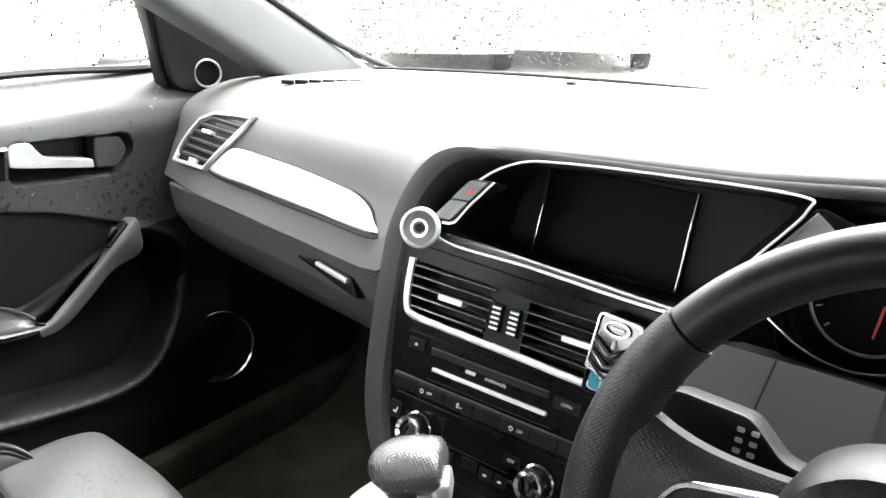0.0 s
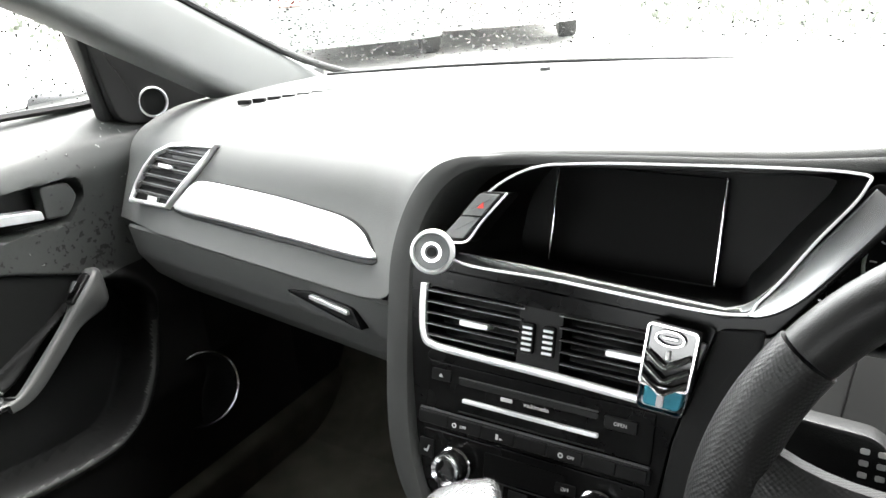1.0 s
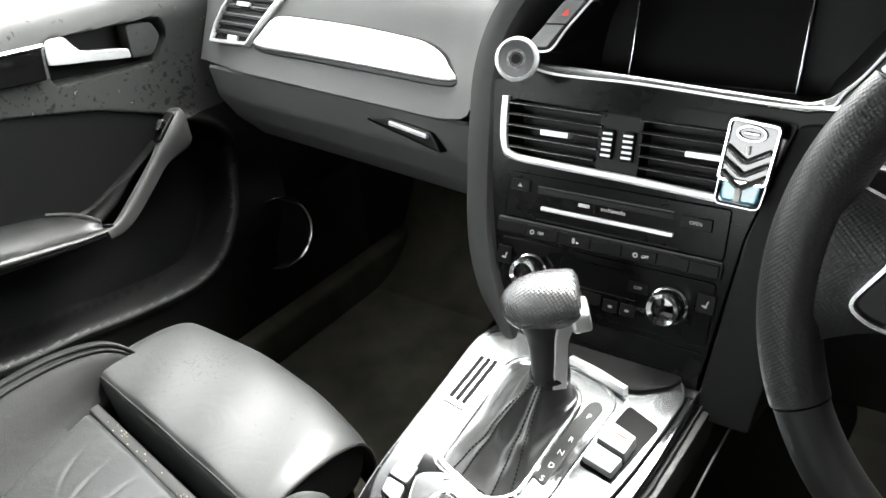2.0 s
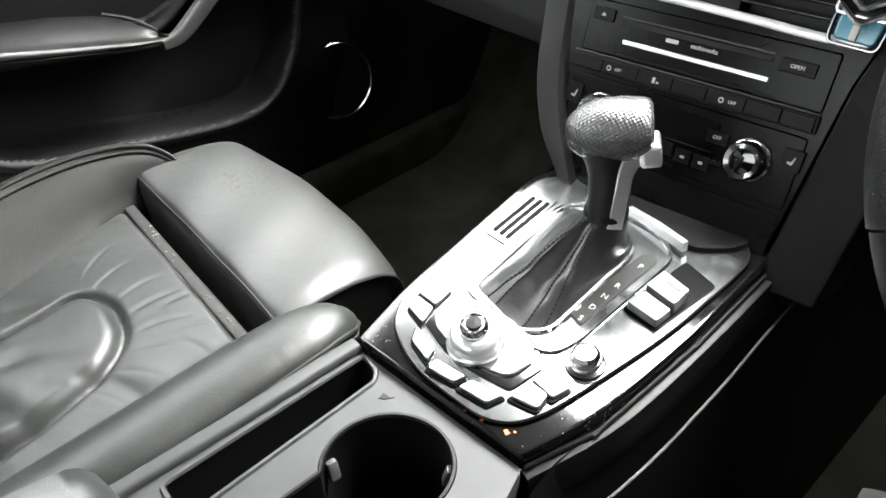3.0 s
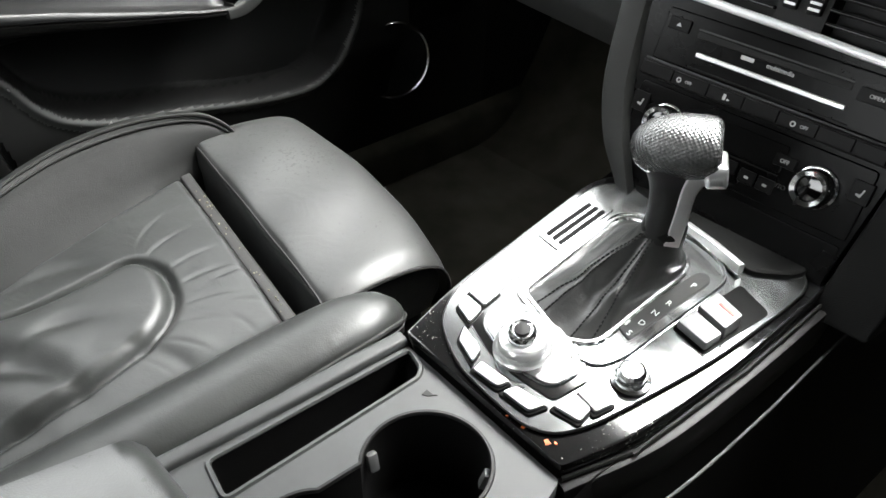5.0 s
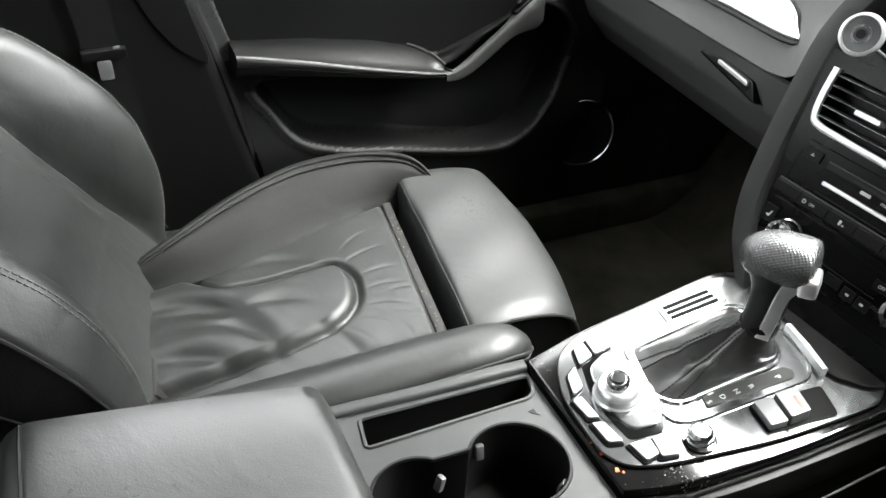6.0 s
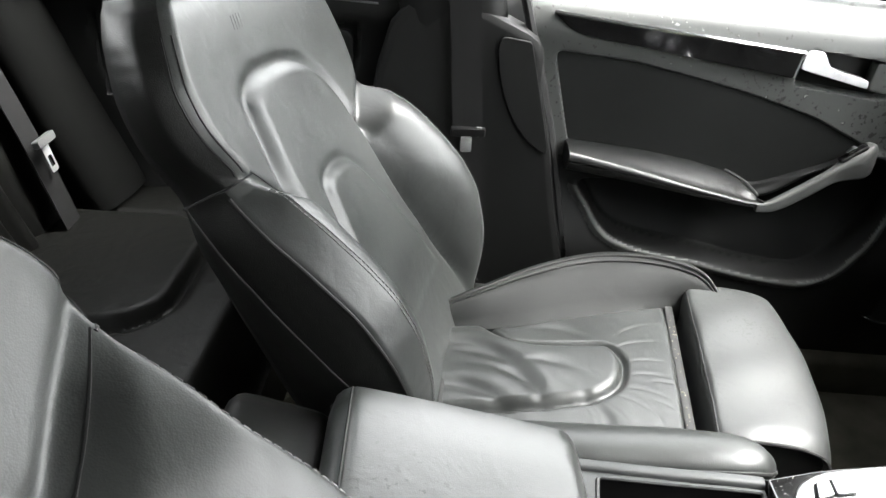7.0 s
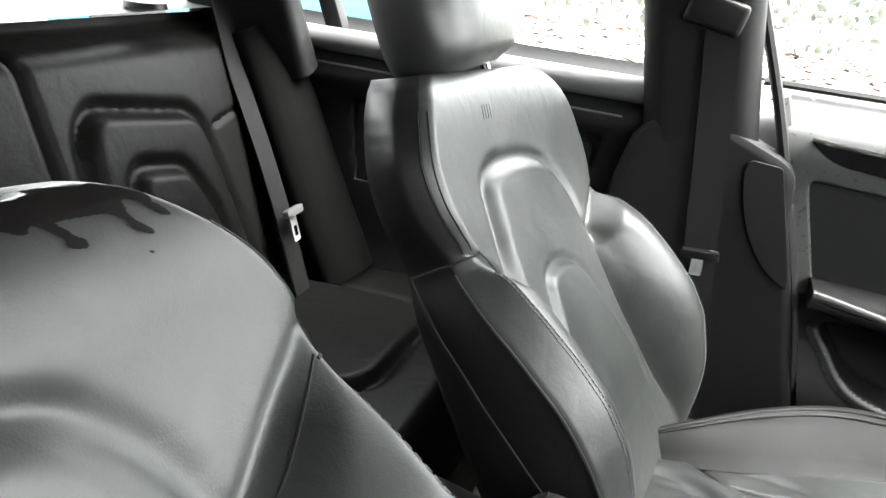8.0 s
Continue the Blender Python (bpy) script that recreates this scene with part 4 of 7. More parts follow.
    part("eject_button", slab(STACK, rect(-0.098, sz(0.503), -0.078, sz(0.513), 0.001), 0.001, 0.0042, 0.001), "button", md)
    part("eject_mark", slab(STACK, [(-0.0905, sz(0.5065)), (-0.0855, sz(0.5065)), (-0.088, sz(0.5095))], 0.004, 0.0044, 0.0001), "print", md)
    part("disc_slot", slab(STACK, rect(-0.070, sz(0.503), 0.060, sz(0.5075), 0.001), 0.0005, 0.0026, 0.0004), "black", md)
    part("slot_lip", slab(STACK, rect(-0.070, sz(0.5085), 0.060, sz(0.5097), 0.0003, 2), 0.001, 0.0034, 0.0006), "deck", md)
    part("silver_strip", slab(STACK, rect(-0.064, sz(0.4888), 0.062, sz(0.4925), 0.0012), 0.001, 0.005, 0.001), "alu", md, "bright metal strip")
    part("lower_lip", slab(STACK, rect(-0.068, sz(0.4795), 0.068, sz(0.4807), 0.0003, 2), 0.001, 0.0032, 0.0006), "dash_dark", md)
    part("brand_bar", slab(STACK, rect(-0.0275, sz(0.4985), -0.0165, sz(0.5015), 0.0004, 2), 0.0023, 0.0029, 0.0001), "print", md)
    lettering("multimedia", STACK, 0.006, sz(0.500), 0.0026, 0.0052, "print", md)
    part("open_button", slab(STACK, rect(0.066, sz(0.4985), 0.093, sz(0.5085), 0.001), 0.001, 0.0042, 0.001), "button", md)
    lettering("OPEN", STACK, 0.0795, sz(0.5035), 0.0045, 0.0042, "print", md)
    # button row
    row = part("switch_panel", slab(STACK, rect(-0.109, sz(0.4625), 0.107, sz(0.4755), 0.002), 0.0, 0.003, 0.001), "black", dash, "black strip of push buttons")
    edges = [-0.107, -0.076, -0.042, -0.010, 0.020, 0.052, 0.080, 0.105]
    for a, b in zip(edges, edges[1:]):
        part("button", slab(STACK, rect(a + 0.0004, sz(0.464), b - 0.0004, sz(0.474), 0.0008, 2), 0.002, 0.006, 0.0015), "button", row)
    part("row_edge", tube([STACK.at(-0.107, sz(0.4765), 0.003), STACK.at(0.106, sz(0.4765), 0.003)], 0.0009, 5), "deck", row)
    for x, w in ((-0.062, "OFF"), (0.040, "OFF")):
        part("symbol", turned([(0.0019, 0), (0.0023, 0.0002), (0.0019, 0.0004), (0.0013, 0.0002), (0.0019, 0)], STACK.at(x - 0.007, sz(0.4685), 0.0061), STACK.n, 14, (False, False)), "print", row)
        lettering(w, STACK, x + 0.002, sz(0.4685), 0.0062, 0.0037, "print", row)
    part("symbol", slab(STACK, [(-0.0275, sz(0.4665)), (-0.0250, sz(0.4665)), (-0.0250, sz(0.471)), (-0.0275, sz(0.471))], 0.006, 0.0064, 0.0001), "print", row)
    part("symbol", slab(STACK, [(-0.0235, sz(0.4665)), (-0.0205, sz(0.4675)), (-0.0235, sz(0.4685))], 0.006, 0.0064, 0.0001), "print", row)
    # climate panel
    cl = part("climate_panel", slab(STACK, rect(-0.103, sz(0.405), 0.104, sz(0.459), 0.004), 0.0, 0.002, 0.001), "fascia", dash, "black climate control panel")
    part("display", slab(STACK, rect(-0.038, sz(0.431), 0.038, sz(0.452), 0.002), 0.001, 0.003, 0.0005), "screen", cl, "dark climate display")
    part("display_edge", slab(STACK, rect(-0.036, sz(0.4285), 0.038, sz(0.4295), 0.0003, 2), 0.001, 0.0032, 0.0005), "dash_dark", cl)
    part("air_slot", slab(STACK, rect(-0.012, sz(0.4165), 0.006, sz(0.4265), 0.001), 0.001, 0.0035, 0.0008), "button", cl)
    for x in (-0.028, 0.016, 0.032):
        part("button", slab(STACK, rect(x - 0.007, sz(0.414), x + 0.007, sz(0.4245), 0.001), 0.001, 0.0035, 0.0008), "button", cl)
        part("symbol", slab(STACK, rect(x - 0.0019, sz(0.4180), x + 0.0019, sz(0.4200), 0.0006, 2), 0.0033, 0.0037, 0.0001), "print", cl)
    for x in (-0.067, 0.068):
        c = STACK.at(x, sz(0.4325), 0)
        kn = part("climate_knob", turned([(0.0168, 0.0), (0.0168, 0.004), (0.0154, 0.005), (0.0149, 0.018), (0.0134, 0.021), (0.0100, 0.0195), (0.0094, 0.0165)], c, STACK.n, 36, (True, False)), "chrome", cl, "knurled chrome rotary knob")
        part("knob_centre", turned([(0.0096, 0.010), (0.0094, 0.0172), (0.005, 0.0178), (0.001, 0.018)], c, STACK.n, 28), "gloss", kn)
        part("knob_index", moved(block((-0.0011, -0.0035, -0.0005), (0.0011, 0.0035, 0.0008), 0.0004, 1), Matrix.Translation(STACK.at(x - 0.004, sz(0.4325) - 0.0112, 0.0205)) @ Matrix((STACK.ex, STACK.ey, STACK.n)).transposed().to_4x4()), "black", kn)
        s = -1 if x < 0 else 1
        part("seat_button", slab(STACK, rect(min(x + s * 0.023, x + s * 0.038), sz(0.4335), max(x + s * 0.023, x + s * 0.038), sz(0.4495), 0.001), 0.001, 0.0038, 0.0008), "button", cl)
        q = x + s * 0.030
        part("seat_symbol", slab(STACK, [(q - 0.0025, sz(0.4388)), (q + 0.0014, sz(0.4380)), (q + 0.0030, sz(0.4442)), (q + 0.0018, sz(0.4442)), (q + 0.0006, sz(0.4402)), (q - 0.0025, sz(0.4402))], 0.0036, 0.0041, 0.0001), "print", cl)
    part("off_button", slab(STACK, rect(0.030, sz(0.4365), 0.048, sz(0.4455), 0.001), 0.001, 0.0038, 0.0008), "button", cl)
    lettering("OFF", STACK, 0.039, sz(0.441), 0.0041, 0.0042, "print", cl)
    lettering("AUTO", STACK, 0.041, sz(0.4225), 0.0024, 0.0048, "deck", cl)
    # lower blank and side cheek
    part("lower_cover", slab(STACK, [tuple(q)[:2] for q in rounded([(-0.075, sz(0.352)), (0.102, sz(0.352)), (0.103, sz(0.400)), (-0.098, sz(0.400))], 0.003, 3)], -0.01, 0.0015, 0.001), "fascia", dash, "matt black storage lid")
    cheek = [(0.103, sz(0.345)), (0.150, sz(0.345)), (0.168, sz(0.50)), (0.176, sz(0.592)), (0.144, sz(0.588)), (0.120, sz(0.50))]
    part("side_cheek", slab(STACK, [tuple(q)[:2] for q in rounded(cheek, 0.004, 3)], -0.08, 0.002, 0.003), "dash_dark", dash, "dark plastic cheek beside the stack")


def build_screen(dash):
    front = smooth_line([(-0.078, 0.346, 0.6135), (0.02, 0.345, 0.610), (0.148, 0.346, 0.6045), (0.172, 0.352, 0.618), (0.202, 0.370, 0.660), (0.226, 0.386, 0.694), (0.214, 0.394, 0.7025), (0.10, 0.396, 0.6985), (0.02, 0.394, 0.694), (-0.022, 0.391, 0.688), (-0.055, 0.380, 0.670), (-0.084, 0.363, 0.636)], 8, closed=True)
    back = smooth_line([(-0.052, 0.437, 0.588), (0.02, 0.437, 0.585), (0.130, 0.440, 0.581), (0.150, 0.444, 0.598), (0.176, 0.453, 0.635), (0.20, 0.462, 0.668), (0.19, 0.464, 0.676), (0.10, 0.465, 0.678), (0.02, 0.465, 0.676), (-0.022, 0.464, 0.672), (-0.045, 0.455, 0.655), (-0.058, 0.447, 0.62)], 8, closed=True)
    bm = bmesh.new()
    a, b = [bm.verts.new(q) for q in front], [bm.verts.new(q) for q in back]
    for i in range(len(a)):
        bm.faces.new((a[i - 1], a[i], b[i], b[i - 1]))
    bm.faces.new(b)
    bmesh.ops.recalc_face_normals(bm, faces=bm.faces[:])
    rec = part("screen_recess", bm, "dash_dark", dash, "deep dark recess round the screen", flip=True)
    part("recess_frame", sweep(front, rounded([(-0.0010, -0.0015), (0.0010, -0.0015), (0.0010, 0.0015), (-0.0010, 0.0015)], 0.0005, 2), closed=True, up=(0, -1, 0.33)), "satin", rec, "satin metal frame of the screen recess")
    sc = Plane((0.047, 0.4465, 0.628), (0.150, -0.004, 0), (0, 0.027, 0.081))
    part("screen", slab(sc, rect(-0.076, -0.045, 0.076, 0.045, 0.002), -0.004, 0.0025, 0.0008), "screen", rec, "switched-off dark display")
    for x in (-0.0755, 0.0755):
        part("screen_edge", slab(sc, rect(x - 0.0008, -0.045, x + 0.0008, 0.045, 0.0002, 1), 0.0, 0.0034, 0.0003), "chrome", rec)
    part("screen_edge", slab(sc, rect(-0.0755, -0.0456, 0.0755, -0.0446, 0.0002, 1), 0.0, 0.0034, 0.0003), "dash", rec)
    # broad lower metal strip and piano-black band that rises beside the cluster
    band = rounded([(-0.128, sz(0.588)), (0.150, sz(0.583)), (0.182, sz(0.588)), (0.262, sz(0.690)), (0.232, sz(0.699)), (0.160, sz(0.602)), (-0.08, sz(0.6105)), (-0.125, sz(0.616))], 0.006, 3)
    part("gloss_band", slab(STACK, [tuple(q)[:2] for q in band], -0.03, -0.004, 0.002), "fascia", dash, "piano black band under the screen")
    strip = smooth_line([STACK.at(-0.092, sz(0.611), -0.002), STACK.at(0.0, sz(0.6075), 0.000), STACK.at(0.128, sz(0.6010), 0.0005), STACK.at(0.152, sz(0.6015), 0.0005), STACK.at(0.172, sz(0.6130), 0.000), STACK.at(0.205, sz(0.652), -0.001), STACK.at(0.236, sz(0.692), -0.004)], 8)
    rings = []
    for i, q in enumerate(strip):
        t = (strip[min(i + 1, len(strip) - 1)] - strip[max(i - 1, 0)]).normalized()
        side = t.cross(STACK.n).normalized()
        rise = step(i / (len(strip) - 1), 0.50, 0.78)
        near, far = 0.004 + 0.014 * rise, -0.0042
        rings.append([q + side * x + STACK.n * y for x, y in ((far, -0.003), (near, -0.004), (near, 0.0), (near - 0.0015, 0.0020), (far + 0.0015, 0.0030), (far, 0.0020))])
    part("metal_strip", loft(rings), "strip", dash, "satin metal strip under the screen, broadening as it rises")
    # hazard and lock buttons on a slanted holder
    hz = Plane((-0.066, 0.362, 0.650), (1, 0.12, 0), (0, 0.34, 1))
    part("button_holder", slab(hz, [tuple(p)[:2] for p in rounded([(-0.032, -0.023), (-0.004, -0.023), (0.031, 0.022), (0.008, 0.022)], 0.004, 3)], -0.03, 0.0, 0.001), "black", dash)
    for k, lab in ((0, "black hazard warning button with red triangle"), (1, "black push button")):
        # grey material on black buttons: the reflection on top is put into the colour
        bt = part("dash_button", slab(hz, [tuple(p)[:2] for p in rounded([(-0.0265 + 0.0165 * (1 - k), -0.0195 + 0.0205 * (1 - k)), (-0.0075 + 0.0165 * (1 - k), -0.0195 + 0.0205 * (1 - k)), (0.0078 + 0.0165 * (1 - k), 0.0205 * (1 - k) - 0.0005), (-0.0105 + 0.0165 * (1 - k), 0.0205 * (1 - k) - 0.0005)], 0.002, 3)], -0.02, 0.003, 0.0015), "grey_button", dash, lab)
        if k == 0:
            part("triangle", slab(hz, [(0.0045, 0.0075), (0.0105, 0.0075), (0.0100, 0.0130)], 0.0028, 0.0036, 0.0001), "red", bt)
    part("button_edge", tube(smooth_line([hz.at(-0.016, -0.0235, 0.001), hz.at(-0.003, -0.021, 0.002), hz.at(0.010, -0.003, 0.002), hz.at(0.0305, 0.0215, 0.002)], 6), 0.0011, 6), "satin", dash)


def build_cluster(dash):
    c = Vector((0.36, 0.455, 0.625))
    n = Vector((0, -1, 0.28)).normalized()
    pl = Plane(c, (1, 0, 0), (0, 0.28, 1))
    part("cluster_backing", slab(pl, rounded([(-0.15, -0.085), (0.15, -0.085), (0.17, 0.06), (0.10, 0.085), (-0.10, 0.085), (-0.17, 0.06)], 0.03, 4) and [tuple(q)[:2] for q in rounded([(-0.15, -0.085), (0.15, -0.085), (0.17, 0.06), (0.10, 0.085), (-0.10, 0.085), (-0.17, 0.06)], 0.03, 4)], -0.02, 0.0, 0.004), "black", dash, "black instrument cluster backing")
    for s in (-1, 1):
        o = pl.at(s * 0.088, -0.012, 0)
        g = part("gauge", turned([(0.062, 0.0), (0.062, 0.006), (0.058, 0.004), (0.001, 0.003)], o, n, 48), "screen", dash, "round dark gauge with white marks and red needle")
        part("gauge_ring", turned([(0.062, 0.0), (0.067, 0.010), (0.064, 0.013), (0.061, 0.006), (0.062, 0.0)], o, n, 60, (False, False)), "black", g)
        part("inner_ring", turned([(0.044, 0.003), (0.0455, 0.006), (0.044, 0.0065), (0.0428, 0.005), (0.044, 0.003)], o, n, 48, (False, False)), "alu", g)
        for k in range(12):
            a = radians(225 - 24.5 * k)
            part("tick", moved(block((-0.0025, -0.0006, 0), (0.0025, 0.0006, 0.0006), 0.0002, 1), Matrix.Translation(pl.at(s * 0.088 + 0.038 * math.cos(a), -0.012 + 0.038 * math.sin(a), 0.0045)) @ Matrix((pl.ex, pl.ey, pl.n)).transposed().to_4x4() @ Euler((0, 0, a)).to_matrix().to_4x4()), "print", g)
        part("needle", slab(pl, [(s * 0.088 + 0.0095, -0.014), (s * 0.088 + 0.0070, -0.040), (s * 0.088 + 0.0085, -0.041), (s * 0.088 + 0.0120, -0.014)], 0.008, 0.010, 0.0003), "red", g, "red needle")
    # chrome arc and grey lower cover of the cluster
    arc = smooth_line([pl.at(x, y, 0.03) for x, y in ((-0.163, -0.037), (-0.136, -0.054), (-0.113, -0.064), (-0.088, -0.067), (-0.062, -0.062), (-0.03, -0.050), (0.03, -0.050), (0.062, -0.062), (0.088, -0.067), (0.113, -0.064), (0.136, -0.054), (0.163, -0.037))], 8)
    part("cluster_trim", sweep(arc, rounded([(-0.0017, -0.002), (0.0017, -0.002), (0.0017, 0.002), (-0.0017, 0.002)], 0.001, 2), up=pl.n), "chrome", dash, "chrome arc under the gauges")
    part("cluster_shroud", sheet(lambda u, v: (0.36 + u, 0.325 - 0.045 * v, 0.602 - 0.072 * v), lin(-0.18, -0.055, 12), lin(0, 1, 8)), "column", dash, "grey plastic cover under the gauges")
    part("cluster_floor", sheet(lambda u, v: (0.36 + u, 0.325 + 0.13 * v, 0.600 - 0.055 * v), lin(-0.18, 0.18, 12), lin(0, 1, 6)), "black", dash)
    part("lower_cover", sheet(lambda u, v: (0.36 + u, 0.327 - 0.045 * v, 0.600 - 0.072 * v), lin(-0.06, 0.18, 12), lin(0, 1, 8)), "column", dash)
    part("cover_joint", tube([(0.237, 0.3205, 0.604), (0.233, 0.2975, 0.572), (0.231, 0.282, 0.545)], 0.0009, 5), "black", dash)
    part("column_panel", sheet(lambda u, v: (u, 0.300 + 0.07 * v + 0.06 * v * v, 0.532 - 0.25 * v), lin(0.165, 0.70, 20), lin(0, 1, 10)), "dash_dark", dash, "dark plastic knee panel under the column")


def build_wheel():
    w = thing("steering_wheel", "black leather sports steering wheel with perforated grips and flat bottom", "steering wheel")
    c = Vector((0.359, 0.142, 0.587))
    pl = Plane(c, (1, 0, 0), (0, 0.33, 1))

    def rim(a):
        r = 0.168
        x, y = r * math.cos(a), r * math.sin(a)
        y = max(y, -0.138 - 0.012 * math.cos(3 * a) * 0)
        return x, y

    def arc(a0, a1, n, rx, ry, name, mat, label="", bulge=0.0):
        rings = []
        for i in range(n + 1):
            a = radians(a0 + (a1 - a0) * i / n)
            x, y = rim(a)
            e = Vector((math.cos(a), math.sin(a)))
            k = 1 + bulge * math.sin(math.pi * i / n)
            rings.append([pl.at(x + e.x * rx * k * math.cos(t), y + e.y * rx * k * math.cos(t), ry * k * math.sin(t)) for t in lin(0, 2 * math.pi * 15 / 16, 16)])
        part(name, loft(rings), mat, w, label)
    arc(36, 144, 40, 0.0150, 0.0175, "rim_top", "wheel", "smooth black leather upper rim")
    arc(144.6, 205, 26, 0.0162, 0.0185, "grip", "grip", "perforated black leather grip", 0.08)
    arc(-25, 35.4, 26, 0.0162, 0.0185, "grip", "grip", "perforated black leather grip", 0.08)
    arc(205.6, 334.4, 44, 0.0150, 0.0170, "rim_bottom", "wheel", "black leather flat lower rim")
    # spokes
    for s in (-1, 1):
        rings = []
        for k in lin(0, 1, 10):
            x = s * (0.165 - 0.095 * k)
            mid = 0.008 + 0.004 * k
            h = 0.028 + 0.026 * (1 - k) ** 3
            rings.append([pl.at(x, mid + dy * h, dz) for dy, dz in ((-1, -0.008), (1, -0.008), (1.0, 0.004), (0.6, 0.012), (-0.6, 0.012), (-1.0, 0.004))])
        part("spoke", loft(rings), "grip", w, "leather-covered side spoke")
        out = [tuple(q)[:2] for q in rounded([(s * 0.139, -0.009), (s * 0.119, 0.024), (s * 0.070, 0.034), (s * 0.062, -0.020), (s * 0.126, -0.017)], 0.008, 4)]
        sp = part("spoke_trim", slab(pl, out, 0.006, 0.016, 0.003), "black", w)
        part("trim_frame", frame_on(pl, out, 0.004, 0.012, 0.019), "chrome", sp, "satin chrome frame of the wheel buttons")
        part("multifunction_button", slab(pl, [tuple(q)[:2] for q in rounded([(s * 0.124, -0.006), (s * 0.112, 0.014), (s * 0.080, 0.022), (s * 0.075, -0.012)], 0.005, 3)], 0.014, 0.021, 0.002), "button", sp)
        part("paddle", slab(pl, [tuple(q)[:2] for q in rounded([(s * 0.085, -0.010), (s * 0.135, -0.010), (s * 0.148, -0.002), (s * 0.142, 0.010), (s * 0.105, 0.010)], 0.005, 4)], -0.032, -0.026, 0.002), "dash_dark", w, "black gearshift paddle")
    part("airbag_cover", slab(pl, [tuple(q)[:2] for q in rounded([(-0.075, 0.045), (-0.068, -0.05), (-0.035, -0.09), (0.035, -0.09), (0.068, -0.05), (0.075, 0.045), (0.045, 0.068), (-0.045, 0.068)], 0.02, 5)], -0.03, 0.035, 0.018), "wheel", w, "black airbag cover")
    part("lower_spoke", slab(pl, [tuple(q)[:2] for q in rounded([(-0.035, -0.09), (0.035, -0.09), (0.045, -0.15), (-0.045, -0.15)], 0.01, 4)], -0.008, 0.008, 0.004), "alu", w)
    # column and stalks behind the wheel
    col = thing("steering_column", "dark grey steering column cover with indicator stalks", "steering column")
    a, b = pl.at(0, -0.01, -0.035), pl.at(0, -0.01, -0.24)
    part("column_cover", sweep([a, a.lerp(b, 0.5), b], [tuple(q)[:2] for q in rounded([(-0.055, -0.05), (0.055, -0.05), (0.06, 0.02), (0.035, 0.05), (-0.035, 0.05), (-0.06, 0.02)], 0.02, 4)]), "dash_dark", col)
    for s in (-1, 1):
        st = Plane(pl.at(0, 0, -0.055), (1, 0, 0), (0, 0.33, 1))
        stalk = part("stalk", slab(st, [tuple(q)[:2] for q in rounded([(s * 0.05, 0.014), (s * 0.104, 0.026), (s * 0.145, 0.030), (s * 0.169, 0.031), (s * 0.166, 0.048), (s * 0.149, 0.056), (s * 0.105, 0.054), (s * 0.084, 0.036), (s * 0.05, 0.032)], 0.006, 4)], -0.011, 0.011, 0.009), "dash_dark", col, "black indicator stalk with white symbols")
        for i in range(3):
            for j in range(2):
                part("symbol", slab(st, rect(s * 0.101 + s * 0.008 * j - 0.0022, 0.0320 + 0.0062 * i, s * 0.101 + s * 0.008 * j + 0.0022, 0.0350 + 0.0062 * i, 0.001, 2), 0.0108, 0.0114, 0.0001), "print", stalk)


DASHBOARD = build_dash()
build_stack(DASHBOARD)
build_screen(DASHBOARD)
build_cluster(DASHBOARD)
build_wheel()


# ---- the seats ----
# local frame of a front seat: x across from its middle (minus: the outer side), y forward, z up from the floor
BACK_LINE = [(0.0, -0.262, 0.215), (0.266, -0.345, 0.355), (0.52, -0.430, 0.490), (0.73, -0.502, 0.600), (0.845, -0.532, 0.660), (1.0, -0.550, 0.728)]
BACK_HALF = [(0.0, 0.190), (0.12, 0.222), (0.3, 0.240), (0.45, 0.238), (0.56, 0.230), (0.62, 0.219), (0.66, 0.216), (0.70, 0.232), (0.75, 0.241), (0.82, 0.240), (0.88, 0.226), (0.93, 0.205), (0.97, 0.172), (1.0, 0.130)]
BACK_RIDGE = [(0.0, 0.170), (0.15, 0.193), (0.3, 0.202), (0.5, 0.202), (0.6, 0.198), (0.66, 0.195), (0.70, 0.209), (0.75, 0.217), (0.82, 0.213), (0.88, 0.198), (0.93, 0.178), (0.97, 0.148), (1.0, 0.110)]
BACK_CREASE = [(0.0, 0.172), (0.17, 0.160), (0.3, 0.140), (0.44, 0.126), (0.6, 0.124), (1.0, 0.124)]
BACK_WING = [(0.0, 0.004), (0.06, 0.014), (0.12, 0.034), (0.2, 0.058), (0.3, 0.075), (0.38, 0.075), (0.46, 0.064), (0.54, 0.048), (0.60, 0.031), (0.66, 0.013), (0.70, 0.004), (1.0, 0.004)]
BACK_EDGE = [(0.0, -0.010), (0.1, 0.012), (0.2, 0.036), (0.3, 0.046), (0.4, 0.040), (0.5, 0.020), (0.58, 0.000), (0.65, -0.016), (0.72, -0.022), (1.0, -0.024)]


# how the two backrests differ: outline, upward shift of the bolsters, turn and roll, sideways set of the shoulder
PASSENGER = {"half": BACK_HALF, "ridge": BACK_RIDGE, "up": 0.0, "turn": 0.10, "roll": 0.05, "set": -0.008, "thread": 0.0003, "soft": 1}
DRIVER_HALF = [(0.0, 0.190), (0.12, 0.215), (0.35, 0.240), (0.52, 0.240), (0.62, 0.232), (0.70, 0.246), (0.74, 0.248), (0.79, 0.256), (0.84, 0.242), (0.90, 0.214), (0.95, 0.185), (0.98, 0.160), (1.0, 0.128)]
DRIVER = {"half": DRIVER_HALF, "ridge": [(s, 0.93 * h) for s, h in DRIVER_HALF], "up": 0.085, "turn": 0.0, "roll": 0.0, "set": 0.0, "thread": -0.0009, "soft": 8}


